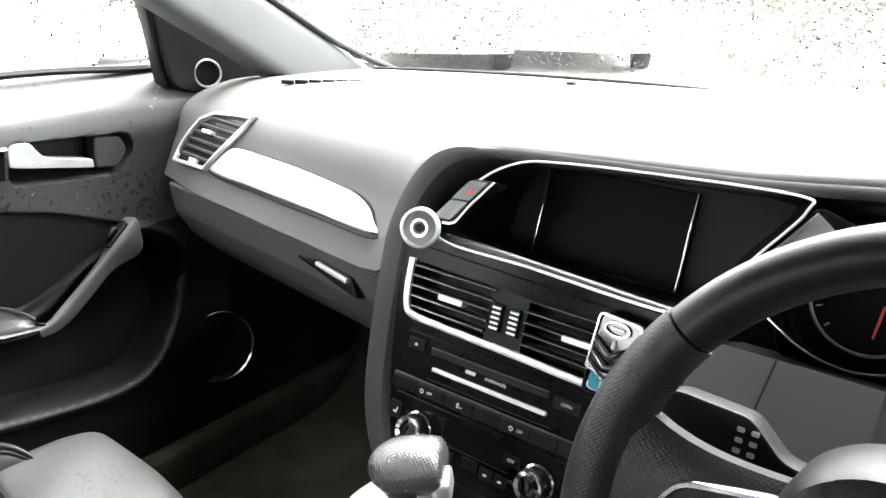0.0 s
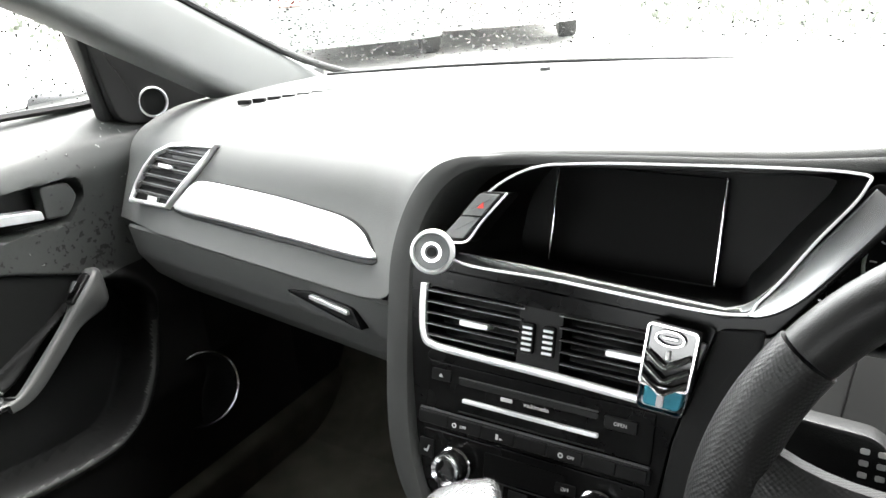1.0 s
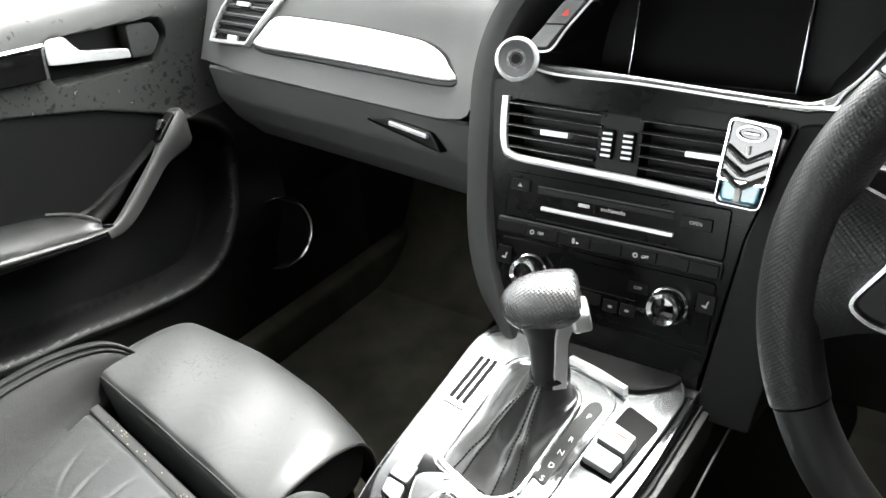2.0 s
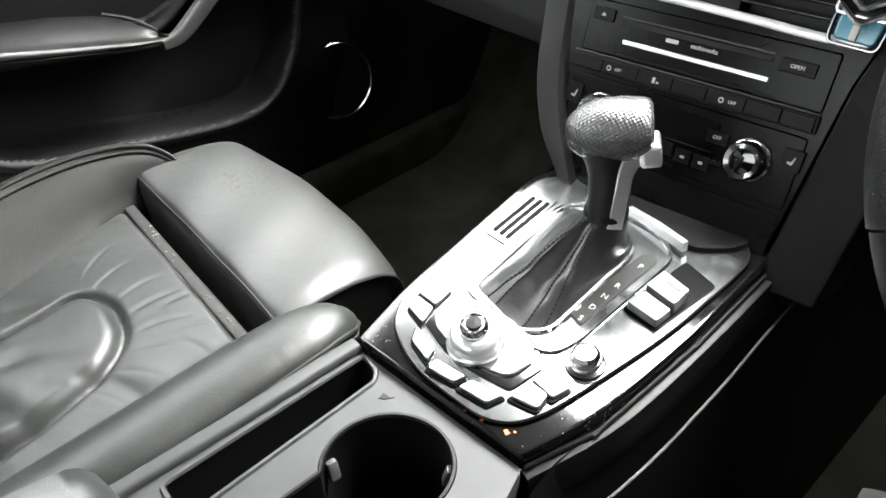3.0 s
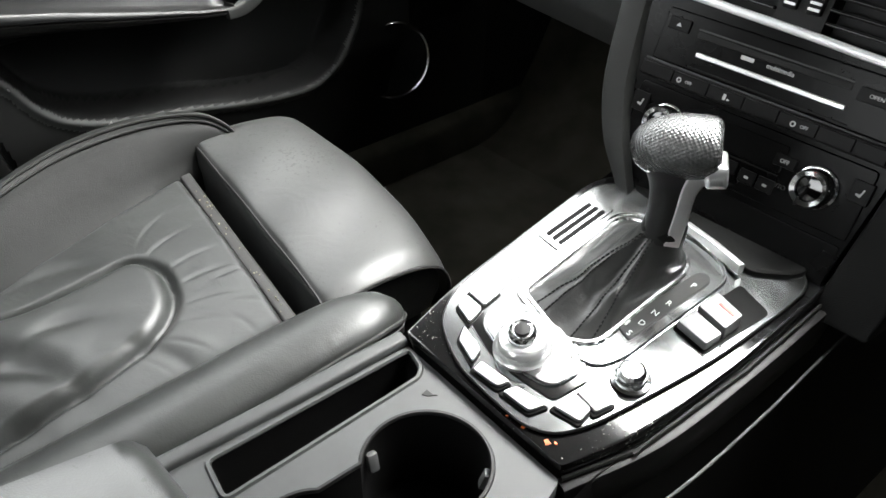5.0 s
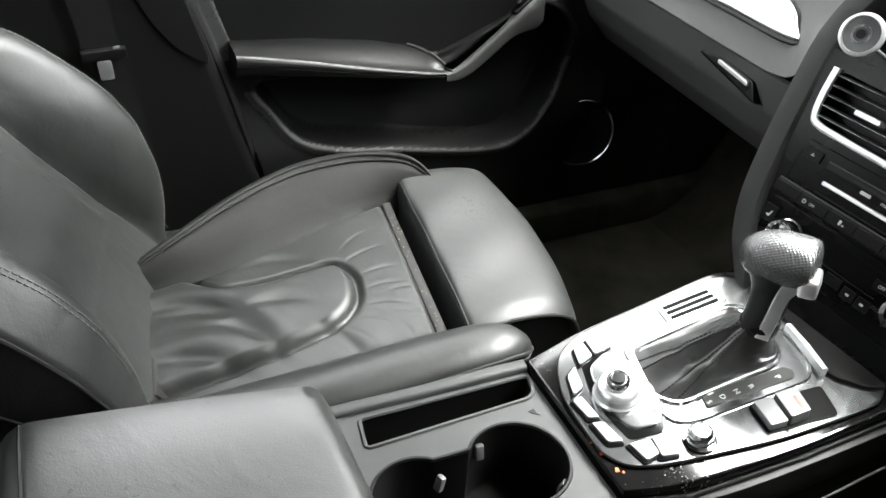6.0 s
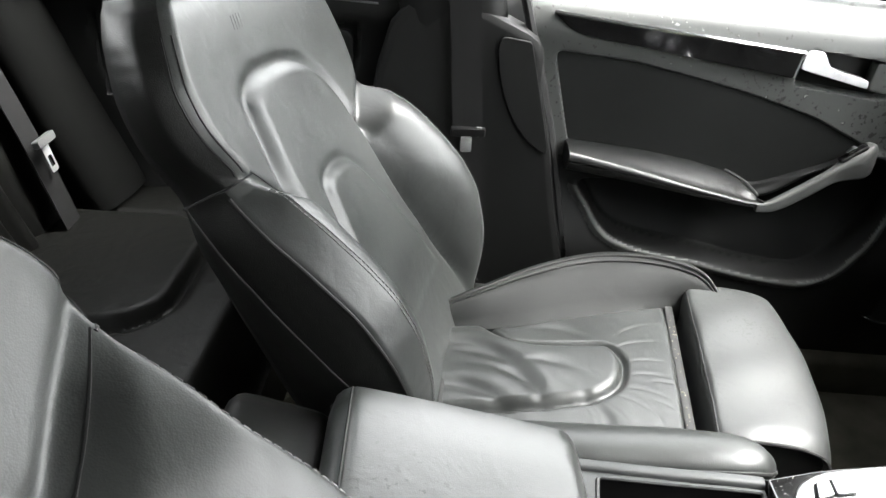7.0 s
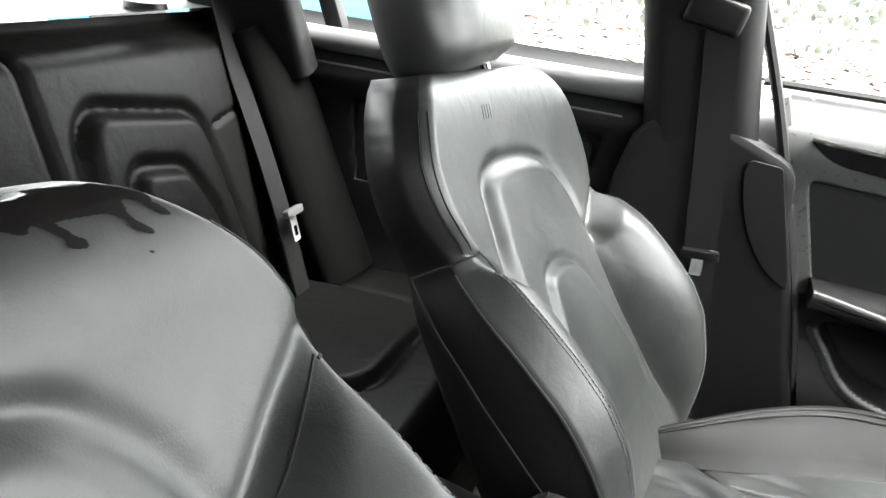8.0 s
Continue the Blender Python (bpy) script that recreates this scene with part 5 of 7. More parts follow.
def lean(style, p):
    """A backrest may stand slightly turned towards the middle of the car."""
    return Vector((p.x, p.y - style["turn"] * p.x, p.z + style["roll"] * p.x))


def back_frame(s):
    y, z = smooth_at(s, BACK_LINE, 1), smooth_at(s, BACK_LINE, 2)
    y2, z2 = smooth_at(s + 0.01, BACK_LINE, 1), smooth_at(s + 0.01, BACK_LINE, 2)
    if s > 0.985:
        y2, z2 = y - 0.0045, z + 0.0085
    t = Vector((0, y2 - y, z2 - z)).normalized()
    return Vector((0, y, z)), t, Vector((0, t.z, -t.y))


def back_cut(style, s):
    """What a cross-section of the backrest needs: frame, half width, ridge, crease, ridge height, edge height, rounding of the top."""
    top = 1.4 * (1 - math.sqrt(max(0.0, 1 - (max(0.0, s - 0.84) / 0.165) ** 2)))
    o, t, n = back_frame(s)
    o = o + Vector((style["set"] * step(s, 0.6, 0.7), 0, 0))
    low = s - style["up"]
    return o, t, n, smooth_at(s, style["half"], w=0.02), smooth_at(s, style["ridge"], w=0.02), smooth_at(low, BACK_CREASE), smooth_at(low, BACK_WING, w=0.02), smooth_at(low, BACK_EDGE, w=0.03), top


RIDGE_AT = 0.80


def back_x(cut, a):
    half, ridge = cut[3], cut[4]
    e = abs(a)
    x = ridge * e / RIDGE_AT if e < RIDGE_AT else ridge + (half - ridge) * (e - RIDGE_AT) / (1 - RIDGE_AT)
    return math.copysign(x, a)


def back_lift(style, cut, s, a):
    """Height of the padding over the backrest's plane: a hollow middle, a full side bolster and above it the shoulder."""
    half, ridge, crease, wing, edge, top = cut[3:]
    x, e = abs(back_x(cut, a)), abs(a)
    s = s - style["up"]
    wing = wing + (0.010 if a < 0 else -0.006) * step(wing, 0.01, 0.05)
    shell = 0.012 * (min(x, 0.22) / 0.2) ** 2 - 0.006 * step(s, 0.1, 0.4)
    joint = 0.555 + 0.100 * (x - 0.12) / 0.09
    low = 1 - step(s, joint - 0.045, joint + 0.008)
    q = min(1.0, max(0.0, (x - crease) / max(1e-4, ridge - crease)))
    full = 1 - (1 - q) ** 2.3
    d = shell * (1 - low * full) + wing * full * low
    if x > crease - 0.01:
        d -= 0.0045 * math.exp(-((s - joint - 0.004) / 0.009) ** 2) * step(x, crease - 0.004, crease + 0.02)
        d -= 0.0050 * math.exp(-((x - crease) / 0.0045) ** 2) * low * step(s, 0.10, 0.25)
    if e > RIDGE_AT:
        t = (e - RIDGE_AT) / (1 - RIDGE_AT)
        d += (edge - d) * (t ** 1.35 if s < 0.64 else t ** 1.9)
    return d - 0.035 * top


def back_surface(style, s, a, lift=0.0):
    """A point on the padded front of the backrest."""
    cut = back_cut(style, s)
    return lean(style, cut[0] + Vector((back_x(cut, a), 0, 0)) + cut[2] * (back_lift(style, cut, s, a) + lift))


def back_side(style, s, k, out, depth):
    """A point on the backrest's flank, depth behind its front plane."""
    cut = back_cut(style, s)
    return lean(style, cut[0] + Vector((k * cut[3] * out, 0, 0)) + cut[2] * depth)


def front_backrest(seat, style):
    up = style["up"]
    outer = [tuple(q)[:2] for q in rounded([(-0.155, 0.10), (-0.150, 0.26), (-0.134, 0.42), (-0.134, 0.55), (-0.122, 0.66), (-0.086, 0.742), (-0.03, 0.770), (0.066, 0.775), (0.116, 0.752), (0.132, 0.66), (0.142, 0.55), (0.142, 0.42), (0.150, 0.26), (0.155, 0.10)], [0.001] + [0.06] * 3 + [0.04] * 6 + [0.06] * 3 + [0.001], 5)]
    inner = [tuple(q)[:2] for q in rounded([(-0.130, 0.20), (-0.094, 0.38), (-0.062, 0.505), (-0.030, 0.555), (0.020, 0.566), (0.064, 0.553), (0.088, 0.455), (0.100, 0.36), (0.112, 0.20)], [0.001] + [0.03] * 7 + [0.001], 5)]
    # along the back, lengths are counted in metres
    long = 0.62
    outer, inner = ([(x * (1 + up), (s + up) * long) for x, s in q] for q in (outer, inner))
    S, A = lin(0, 1, 200), lin(-1, 1, 181)
    cuts = [back_cut(style, s) for s in S]
    P = np.array([(back_x(c, a), s * long) for c, s in zip(cuts, S) for a in A])
    do, di = signed(P, outer), signed(P, inner)
    ups = np.array([s for s in S for _ in A])
    keep = ramp(ups, 0.16, 0.34)
    relief = keep * (0.0072 * ramp(-do, -0.002, 0.022) - 0.0050 * np.exp(-((do - 0.003) / 0.0085) ** 2) * ramp(ups, 0.3, 0.6))
    relief += keep * (0.0045 * ramp(-di, -0.002, 0.014) - 0.0028 * np.exp(-((di - 0.002) / 0.0060) ** 2))
    rows = []
    for i, (s, cut) in enumerate(zip(S, cuts)):
        o, n, half, edge, top = cut[0], cut[2], cut[3], cut[7], cut[8]
        row = [lean(style, o + Vector((back_x(cut, a), 0, 0)) + n * (back_lift(style, cut, s, a) + relief[i * len(A) + j])) for j, a in enumerate(A)]
        thick, high = 1 - 0.42 * s, step(s - up, 0.58, 0.70)
        flank = ((1.006 - 0.03 * high, 0.2), (1.0 - 0.075 * high, 0.5), (0.94 - 0.075 * high, 0.75), (0.84 - 0.05 * high, 0.9), (0.55, 1.0), (0.2, 1.02))
        for e, dx, dn in [(1, *f) for f in flank] + [(-1, *f) for f in flank[::-1]]:
            row.append(lean(style, o + Vector((e * dx * half, 0, 0)) + n * (edge + (-0.135 * thick - edge) * dn - 0.035 * top)))
        rows.append(row)
    nf = len(A)
    ring = nf + 12
    pad = loft(rows)
    for _ in range(style["soft"]):
        bmesh.ops.smooth_vert(pad, verts=pad.verts, factor=0.5, use_axis_x=True, use_axis_y=True, use_axis_z=True)
    back = part("backrest", pad, "leather", seat, "black leather sports backrest with raised side bolsters")
    # unlit flanks and shoulder rims: their shade is put into the colour
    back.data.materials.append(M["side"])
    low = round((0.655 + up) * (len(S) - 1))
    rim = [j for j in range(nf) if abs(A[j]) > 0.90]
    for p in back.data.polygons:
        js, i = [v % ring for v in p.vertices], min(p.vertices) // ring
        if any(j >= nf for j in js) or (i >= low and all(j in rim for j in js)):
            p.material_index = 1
    # double stitching on the bolster ridges, piping on their outer edges, a seam down each flank
    for k in (1, -1):
        for off in (0.0, 0.022):
            line = [back_surface(style, s, k * (RIDGE_AT + 0.008 + off), style["thread"]) for s in lin(0.10, 0.625 + up, 60)]
            part("stitch_line", join(*(tube([line[i], line[i].lerp(line[i + 1], 0.7)], 0.0008, 5) for i in range(len(line) - 1))), "thread", back, "pale stitched seam")
        part("piping", tube([back_side(style, s, k, 1.006, smooth_at(s - up, BACK_EDGE, w=0.03) - 0.002) for s in lin(0.06, 0.64 + up, 30)], 0.0017, 6), "piping", back)
        part("piping", tube([back_side(style, s, k, 1.012, lerp_at(s - up, [(0.06, 0.018), (0.31, -0.012), (0.48, -0.035), (0.64, -0.058)])) for s in lin(0.06, 0.66 + up, 30)], 0.0011, 6), "piping", back)
        seam = [back_surface(style, 0.655 + up, k * e, -0.0002) for e in lin(0.80, 1.0, 6)] + [back_side(style, 0.657 + up, k, 1.012, d) for d in lin(-0.028, -0.060, 5)]
        part("shoulder_seam", tube(smooth_line(seam, 4), 0.0013, 6), "rubber", back)
        part("corner_seam", tube(smooth_line([back_surface(style, 0.659 + up - 0.095 * t, k * (RIDGE_AT - 0.30 * t), -0.0008) for t in lin(0, 1, 7)], 4), 0.0013, 6), "rubber", back)
        for off in (0.0, 0.05):
            part("edge_seam", tube([back_surface(style, s, k * (0.87 + off), 0.0002) for s in lin(0.665 + up, 0.90, 30)], 0.0010, 5), "rubber", back)
    # lower lip of the backrest, behind the cushion
    part("lower_lip", sweep([back_surface(style, 0.045, a, -0.004) for a in lin(-0.42, 0.55, 20)], rounded([(-0.016, -0.006), (0.016, -0.006), (0.014, 0.007), (-0.014, 0.007)], 0.005, 3), up=(0, 0.86, 0.5)), "piping", back, "pale grey leather lip under the backrest")
    # embossed mark high on the backrest
    for k in range(4):
        a0 = 0.16 + 0.03 * k
        part("embossed_mark", tube([back_surface(style, s, a0 - 0.3 * (s - 0.87), -0.0003) for s in lin(0.862, 0.892, 5)], 0.0007, 5), "leather", back)


def front_headrest(seat, style):
    o, t, n = back_frame(1.0)
    o = o + Vector((2.6 * style["set"], 0, 0))
    rings = []
    base = o + t * 0.006 - n * 0.050
    for k in lin(0, 1, 22):
        h = 0.20 * k
        f = max(0.0, 1 - (2 * k - 1) ** 6) ** 0.5
        wx = (0.135 + 0.01 * math.sin(math.pi * k)) * (0.75 + 0.25 * f) * (1 if 0 < k < 1 else 0.8)
        wd = 0.062 * (0.55 + 0.45 * f)
        c = base + t * h + n * (0.020 * k)
        ring = []
        for i in range(28):
            a = 2 * math.pi * i / 28
            ca, sa = math.cos(a), math.sin(a)
            sx = math.copysign(abs(ca) ** 0.72, ca)
            sy = math.copysign(abs(sa) ** 0.8, sa)
            ring.append(c + Vector((wx * sx, 0, 0)) + n * (wd * sy - 0.012 * (1 - sx * sx) * (1 if sa > 0 else 0)))
        rings.append(ring)
    hr = part("headrest", loft(rings), "leather", seat, "black leather headrest")
    for s in (-1, 1):
        a = o + Vector((s * 0.06, 0, 0)) - n * 0.045 - t * 0.02
        part("headrest_post", tube([a, a + t * 0.06], 0.006, 10, up=(0, 1, 0)), "chrome", hr)
        part("headrest_collar", turned([(0.016, -0.004), (0.015, 0.006), (0.008, 0.007)], o + Vector((s * 0.06, 0, 0)) - n * 0.045 - t * 0.012, t, 20), "chrome", hr, "chrome headrest collar")


def front_cushion(seat):
    tongue = np.array([tuple(q)[:2] for q in rounded([(-0.130, -0.33), (-0.097, -0.252), (-0.066, -0.224), (-0.036, -0.204), (-0.030, -0.143), (-0.036, -0.062), (0.000, -0.048), (0.050, -0.058), (0.078, -0.085), (0.094, -0.140), (0.120, -0.33)], [0.001, 0.02, 0.02, 0.02, 0.03, 0.022, 0.03, 0.03, 0.03, 0.03, 0.001], 5)])
    outer_seam = [(-0.34, -0.060), (-0.265, -0.068), (-0.195, -0.080), (-0.116, -0.104), (-0.06, -0.122), (0.0, -0.137), (0.04, -0.146), (0.10, -0.147)]
    # soft folds of the worn hide: centre, direction, length, width, depth
    FOLDS = ((0.005, -0.215, 1.05, 0.050, 0.019, 0.0062), (0.050, -0.185, 0.80, 0.040, 0.016, 0.0048), (-0.025, -0.255, 1.35, 0.050, 0.016, 0.0045), (0.075, -0.245, 1.15, 0.045, 0.018, 0.0045), (0.015, -0.150, 1.45, 0.030, 0.013, 0.0022), (0.118, -0.085, 0.30, 0.055, 0.014, 0.0024), (-0.075, -0.14, 1.35, 0.055, 0.014, 0.0016))
    CREASES = ((0.062, -0.030, 1.25, 0.022), (0.085, -0.045, 0.95, 0.024), (0.030, -0.022, 1.5, 0.020), (0.105, -0.070, 0.6, 0.028), (0.000, -0.020, 1.6, 0.020), (-0.040, -0.030, 1.9, 0.024), (-0.075, -0.030, 2.2, 0.024), (0.112, -0.100, 0.4, 0.030), (-0.085, -0.215, 0.35, 0.022), (-0.090, -0.240, 0.15, 0.02), (-0.060, -0.205, 0.7, 0.018), (0.118, -0.020, 0.15, 0.026), (0.090, -0.005, 0.9, 0.016), (0.045, -0.002, 1.4, 0.014))

    def place(u, v):
        y0 = v
        xo = np.interp(y0, [q[0] for q in outer_seam], [q[1] for q in outer_seam]) - 0.004
        x = xo + (0.172 - xo) * u
        y = y0 + (0.0195 - 0.1 * x) - 0.03 * 1.0
        z = 0.247 + 0.10 * (y + 0.25)
        z = z + 0.006 * np.sin(np.pi * np.clip(u, 0, 1)) + 0.012 * ramp(x, 0.125, 0.172)
        z = z - 0.004 * np.exp(-((x - xo) / 0.006) ** 2)
        d = signed(np.stack([x, y], 1), tongue)
        z = z + 0.0060 * ramp(-d, -0.001, 0.015) - 0.0070 * np.exp(-((d - 0.001) / 0.0050) ** 2)
        for cx, cy, ang, ln, wd, dp in FOLDS:
            ca, sa = math.cos(ang), math.sin(ang)
            a, b = (x - cx) * ca + (y - cy) * sa, -(x - cx) * sa + (y - cy) * ca
            b = b + 0.25 * a * a / ln
            z = z - dp * np.exp(-(a / ln) ** 2) * (np.exp(-(b / (0.6 * wd)) ** 2) - 0.7 * np.exp(-((b - 1.5 * wd) / wd) ** 2))
        # fine creases that fan out from the raised pad
        for cx, cy, ang, ln in CREASES:
            ca, sa = math.cos(ang), math.sin(ang)
            a, b = (x - cx) * ca + (y - cy) * sa, -(x - cx) * sa + (y - cy) * ca + 0.15 * ((x - cx) * ca + (y - cy) * sa) ** 2 / ln
            z = z - 0.0007 * np.exp(-(a / ln) ** 2) * np.exp(-(b / 0.0024) ** 2) + 0.0003 * np.exp(-(a / ln) ** 2) * np.exp(-((b - 0.006) / 0.005) ** 2)
        front = ramp(y0, 0.020, 0.046)
        z = z - 0.05 * front ** 2
        return np.stack([x, y, z], 1)
    cu = part("cushion", field(np.linspace(0, 1, 190), np.linspace(-0.35, 0.046, 210), place), "leather", seat, "creased black leather seat cushion")
    strip = [(x, 0.0195 - 0.1 * x + 0.007, 0.266 + 0.10 * (0.27 - 0.1 * x) - 0.022) for x in lin(-0.150, 0.165, 24)]
    part("front_piping", sweep(strip, rounded([(-0.0075, -0.004), (0.0075, -0.004), (0.006, 0.003), (-0.006, 0.003)], 0.002, 3)), "piping", cu, "grey woven strip with crumbs along the cushion front")
    g = random.Random(8)
    for _ in range(22):
        q = strip[g.randrange(3, 21)]
        s = g.uniform(0.0004, 0.0011)
        part("crumb", moved(block((-s, -s, -s), (s, s, s), s * 0.4, 1), Matrix.Translation((q[0] + g.uniform(-0.007, 0.007), q[1] + g.uniform(-0.004, 0.004), q[2] + 0.0035)) @ Euler((g.random(), g.random(), g.random())).to_matrix().to_4x4()), "crumb", cu)
    # inner bolster, beside the console: a flat top with a piped outer edge and a flank darkened for shade
    path = [(0.195, -0.33, 0.290, 0.032), (0.196, -0.24, 0.300, 0.036), (0.198, -0.12, 0.310, 0.037), (0.200, -0.03, 0.319, 0.037), (0.202, 0.03, 0.324, 0.034), (0.203, 0.060, 0.320, 0.026), (0.202, 0.077, 0.308, 0.014), (0.200, 0.084, 0.295, 0.004)]
    p = smooth_line([q[:3] for q in path], 8)
    hw = [lerp_at(i / (len(p) - 1), [(k / (len(path) - 1), q[3]) for k, q in enumerate(path)]) for i in range(len(p))]
    prof = ((-1.15, -0.12), (-1.12, -0.05), (-1.0, -0.026), (-0.82, -0.011), (-0.5, -0.002), (0.0, 0.002), (0.45, 0.0015), (0.75, -0.002), (0.92, -0.007), (1.0, -0.013), (1.0, -0.05), (0.98, -0.12))
    rings = [[q + Vector((a * h, 0, b * (1 if b < -0.04 else min(1.0, h / 0.02)))) for a, b in prof] for q, h in zip(p, hw)]
    inn = part("bolster", loft(rings), "leather", seat, "flat-topped inner leather bolster")
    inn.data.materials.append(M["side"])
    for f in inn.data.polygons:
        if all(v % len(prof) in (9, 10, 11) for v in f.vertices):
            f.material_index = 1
    part("piping", tube([q + Vector((h * 0.99, 0, -0.0115 * min(1.0, h / 0.02))) for q, h in zip(p, hw)], 0.0022, 6), "piping", inn, "leather piping")
    part("stitch_line", tube([q + Vector((h * 1.005, 0, -0.0185 * min(1.0, h / 0.02))) for q, h in zip(p, hw)], 0.0008, 5), "thread", inn)
    # outer bolster, beside the door: a broad flap that rises from the seam to a curved crest
    SEAM = smooth_line([(-0.060, -0.34, 0.232), (-0.068, -0.265, 0.247), (-0.080, -0.195, 0.254), (-0.104, -0.116, 0.261), (-0.122, -0.06, 0.266), (-0.137, 0.0, 0.271), (-0.146, 0.04, 0.274), (-0.148, 0.075, 0.272), (-0.146, 0.092, 0.262)], 8)
    CREST = smooth_line([(-0.075, -0.335, 0.255), (-0.112, -0.25, 0.286), (-0.168, -0.165, 0.301), (-0.205, -0.08, 0.313), (-0.209, -0.01, 0.321), (-0.196, 0.045, 0.325), (-0.174, 0.085, 0.324), (-0.154, 0.105, 0.311), (-0.146, 0.112, 0.290)], 8)
    rings = []
    for q, c in zip(SEAM, CREST):
        out = Vector((-1, 0.12, 0))
        row = [c + out * 0.042 + Vector((0, 0, -0.16)), c + out * 0.040 + Vector((0, 0, -0.06)), c + out * 0.034 + Vector((0, 0, -0.026)), c + out * 0.024 + Vector((0, 0, -0.010)), c + out * 0.012 + Vector((0, 0, -0.0015)), c, c.lerp(q, 0.06) + Vector((0, 0, 0.0005)), c.lerp(q, 0.12) + Vector((0, 0, -0.001))]
        row += [c.lerp(q, t) + Vector((0, 0, 0.008 * math.sin(math.pi * t) - 0.002)) for t in (0.22, 0.36, 0.5, 0.64, 0.78, 0.9)]
        row += [q + Vector((0.004, 0, -0.001)), q + Vector((0.008, 0, -0.02)), q + Vector((0.0, 0, -0.12))]
        rings.append(row)
    outr = part("bolster", loft(rings), "dull", seat, "broad outer leather bolster rising to a curved crest")
    for t, r in ((0.02, 0.0020), (0.115, 0.0016)):
        part("piping", tube([c.lerp(q, t) + Vector((0, 0, 0.0008)) for q, c in zip(SEAM, CREST)], r, 6), "piping", outr)
    # extending thigh support
    def thigh(u, v):
        x = 0.163 * u - 0.006 - 0.018 * max(0.0, -u) * v
        y0, y1 = 0.062 - 0.028 * (u + 1) / 2, 0.205 - 0.027 * (u + 1) / 2 + 0.020 * (1 - u * u)
        prof = [(0.0, -0.060), (0.0, -0.012), (0.03, -0.002), (0.10, 0.003), (0.35, 0.007), (0.65, 0.005), (0.85, -0.003), (0.95, -0.017), (1.0, -0.040), (0.99, -0.075), (0.93, -0.085)]
        line = smooth_line([(p, q, 0) for p, q in prof], 7)
        k = v * (len(line) - 1)
        i = min(int(k), len(line) - 2)
        a, b, _ = line[i].lerp(line[i + 1], k - i)
        return (x, y0 + (y1 - y0) * a, 0.2950 + b + 0.003 * (1 - u * u) - 0.007 * max(0, abs(u) - 0.86) ** 2 / 0.02 + 0.005 * -u + 0.0008 * math.sin(9 * u + 14 * v))
    th = part("thigh_support", sheet(thigh, lin(-1, 1, 70), lin(0, 1, 71)), "worn", seat, "padded black leather thigh extension")
    rim = [Vector(thigh(1.0, v)) + Vector((0.0006, 0, 0)) for v in lin(0.13, 0.93, 40)]
    part("piping", tube(rim, 0.0022, 6), "piping", th)
    part("piping", tube([Vector(thigh(u, 0.185)) + Vector((0, -0.0005, 0.0006)) for u in lin(-0.97, 0.97, 30)], 0.0012, 6), "side", th)
    # its dark side cheeks and the base
    for s in (-1, 1):
        pl = Plane((0.154 if s > 0 else -0.168, 0, 0), (0, 1, 0), (0, 0, 1))
        o = -0.026 * (s + 1) / 2
        part("side_cheek", slab(pl, [tuple(q)[:2] for q in rounded([(0.068 + o, 0.220), (0.180 + o, 0.225), (0.194 + o, 0.250), (0.190 + o, 0.272), (0.16 + o, 0.284), (0.068 + o, 0.282)], 0.008, 3)], -0.004 if s > 0 else -0.002, 0.001 if s > 0 else 0.004, 0.001), "side", th)
    part("thigh_base", block((-0.150, -0.02, 0.17), (0.150, 0.155, 0.222), 0.012, 3), "black", seat)
    part("seat_base", block((-0.20, -0.36, 0.05), (0.20, 0.02, 0.21), 0.02, 3), "black", seat)
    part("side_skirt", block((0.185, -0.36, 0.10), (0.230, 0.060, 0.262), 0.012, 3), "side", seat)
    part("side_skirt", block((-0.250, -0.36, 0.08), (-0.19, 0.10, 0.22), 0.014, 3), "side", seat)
    for s in (-1, 1):
        part("rail", block((s * 0.17 - 0.018, -0.36, 0.0), (s * 0.17 + 0.018, 0.10, 0.055), 0.004, 2), "black", seat)
    part("hinge_cover", block((-0.225, -0.335, 0.215), (-0.195, -0.265, 0.285), 0.012, 3), "dash", seat, "pale plastic hinge cover")
    part("hinge_cover", block((0.135, -0.31, 0.222), (0.185, -0.268, 0.272), 0.012, 3), "piping", seat, "pale plastic hinge cover")


def build_front_seats():
    made = []
    for style, label in ((PASSENGER, "black leather sports seat with bolsters and thigh extension, empty"), (DRIVER, "black leather driver's seat with dried dark stains on its backrest")):
        seat = thing("front_seat", label, "car seat", group="front seats")
        front_backrest(seat, style)
        front_headrest(seat, style)
        front_cushion(seat)
        made.append(seat)
    seat, other = made
    seat.matrix_basis = pose(-0.358, 0, 0, 0, 0, -3.5)
    other.matrix_basis = pose(0.402, -0.035, 0.020, 0, 0, -3.5)
    # dried stains high on the driver's backrest
    rng = np.random.RandomState(5)
    bl = [(rng.uniform(-0.80, -0.52), rng.uniform(0.945, 0.975), rng.uniform(0.02, 0.05), rng.uniform(0.006, 0.012)) for _ in range(16)]
    bl += [(-0.58, 0.945, 0.018, 0.022), (-0.57, 0.925, 0.020, 0.006), (-0.70, 0.935, 0.012, 0.018), (-0.69, 0.918, 0.014, 0.010), (-0.77, 0.93, 0.018, 0.012), (-0.65, 0.897, 0.008, 0.004)]

    def stain(u, v):
        return np.array([tuple(back_surface(DRIVER, s, a, 0.0012)) for a, s in zip(u, v)])

    def inside(u, v):
        return sum(np.exp(-((u - p[0]) / p[2]) ** 2 - ((v - p[1]) / p[3]) ** 2) for p in bl) + 0.15 * np.sin(90 * u) * np.sin(260 * v) > 0.55
    part("stain", field(np.linspace(-0.92, -0.45, 130), np.linspace(0.87, 0.985, 110), stain, inside), "stain", other, "dark dried stain")
    return seat, other


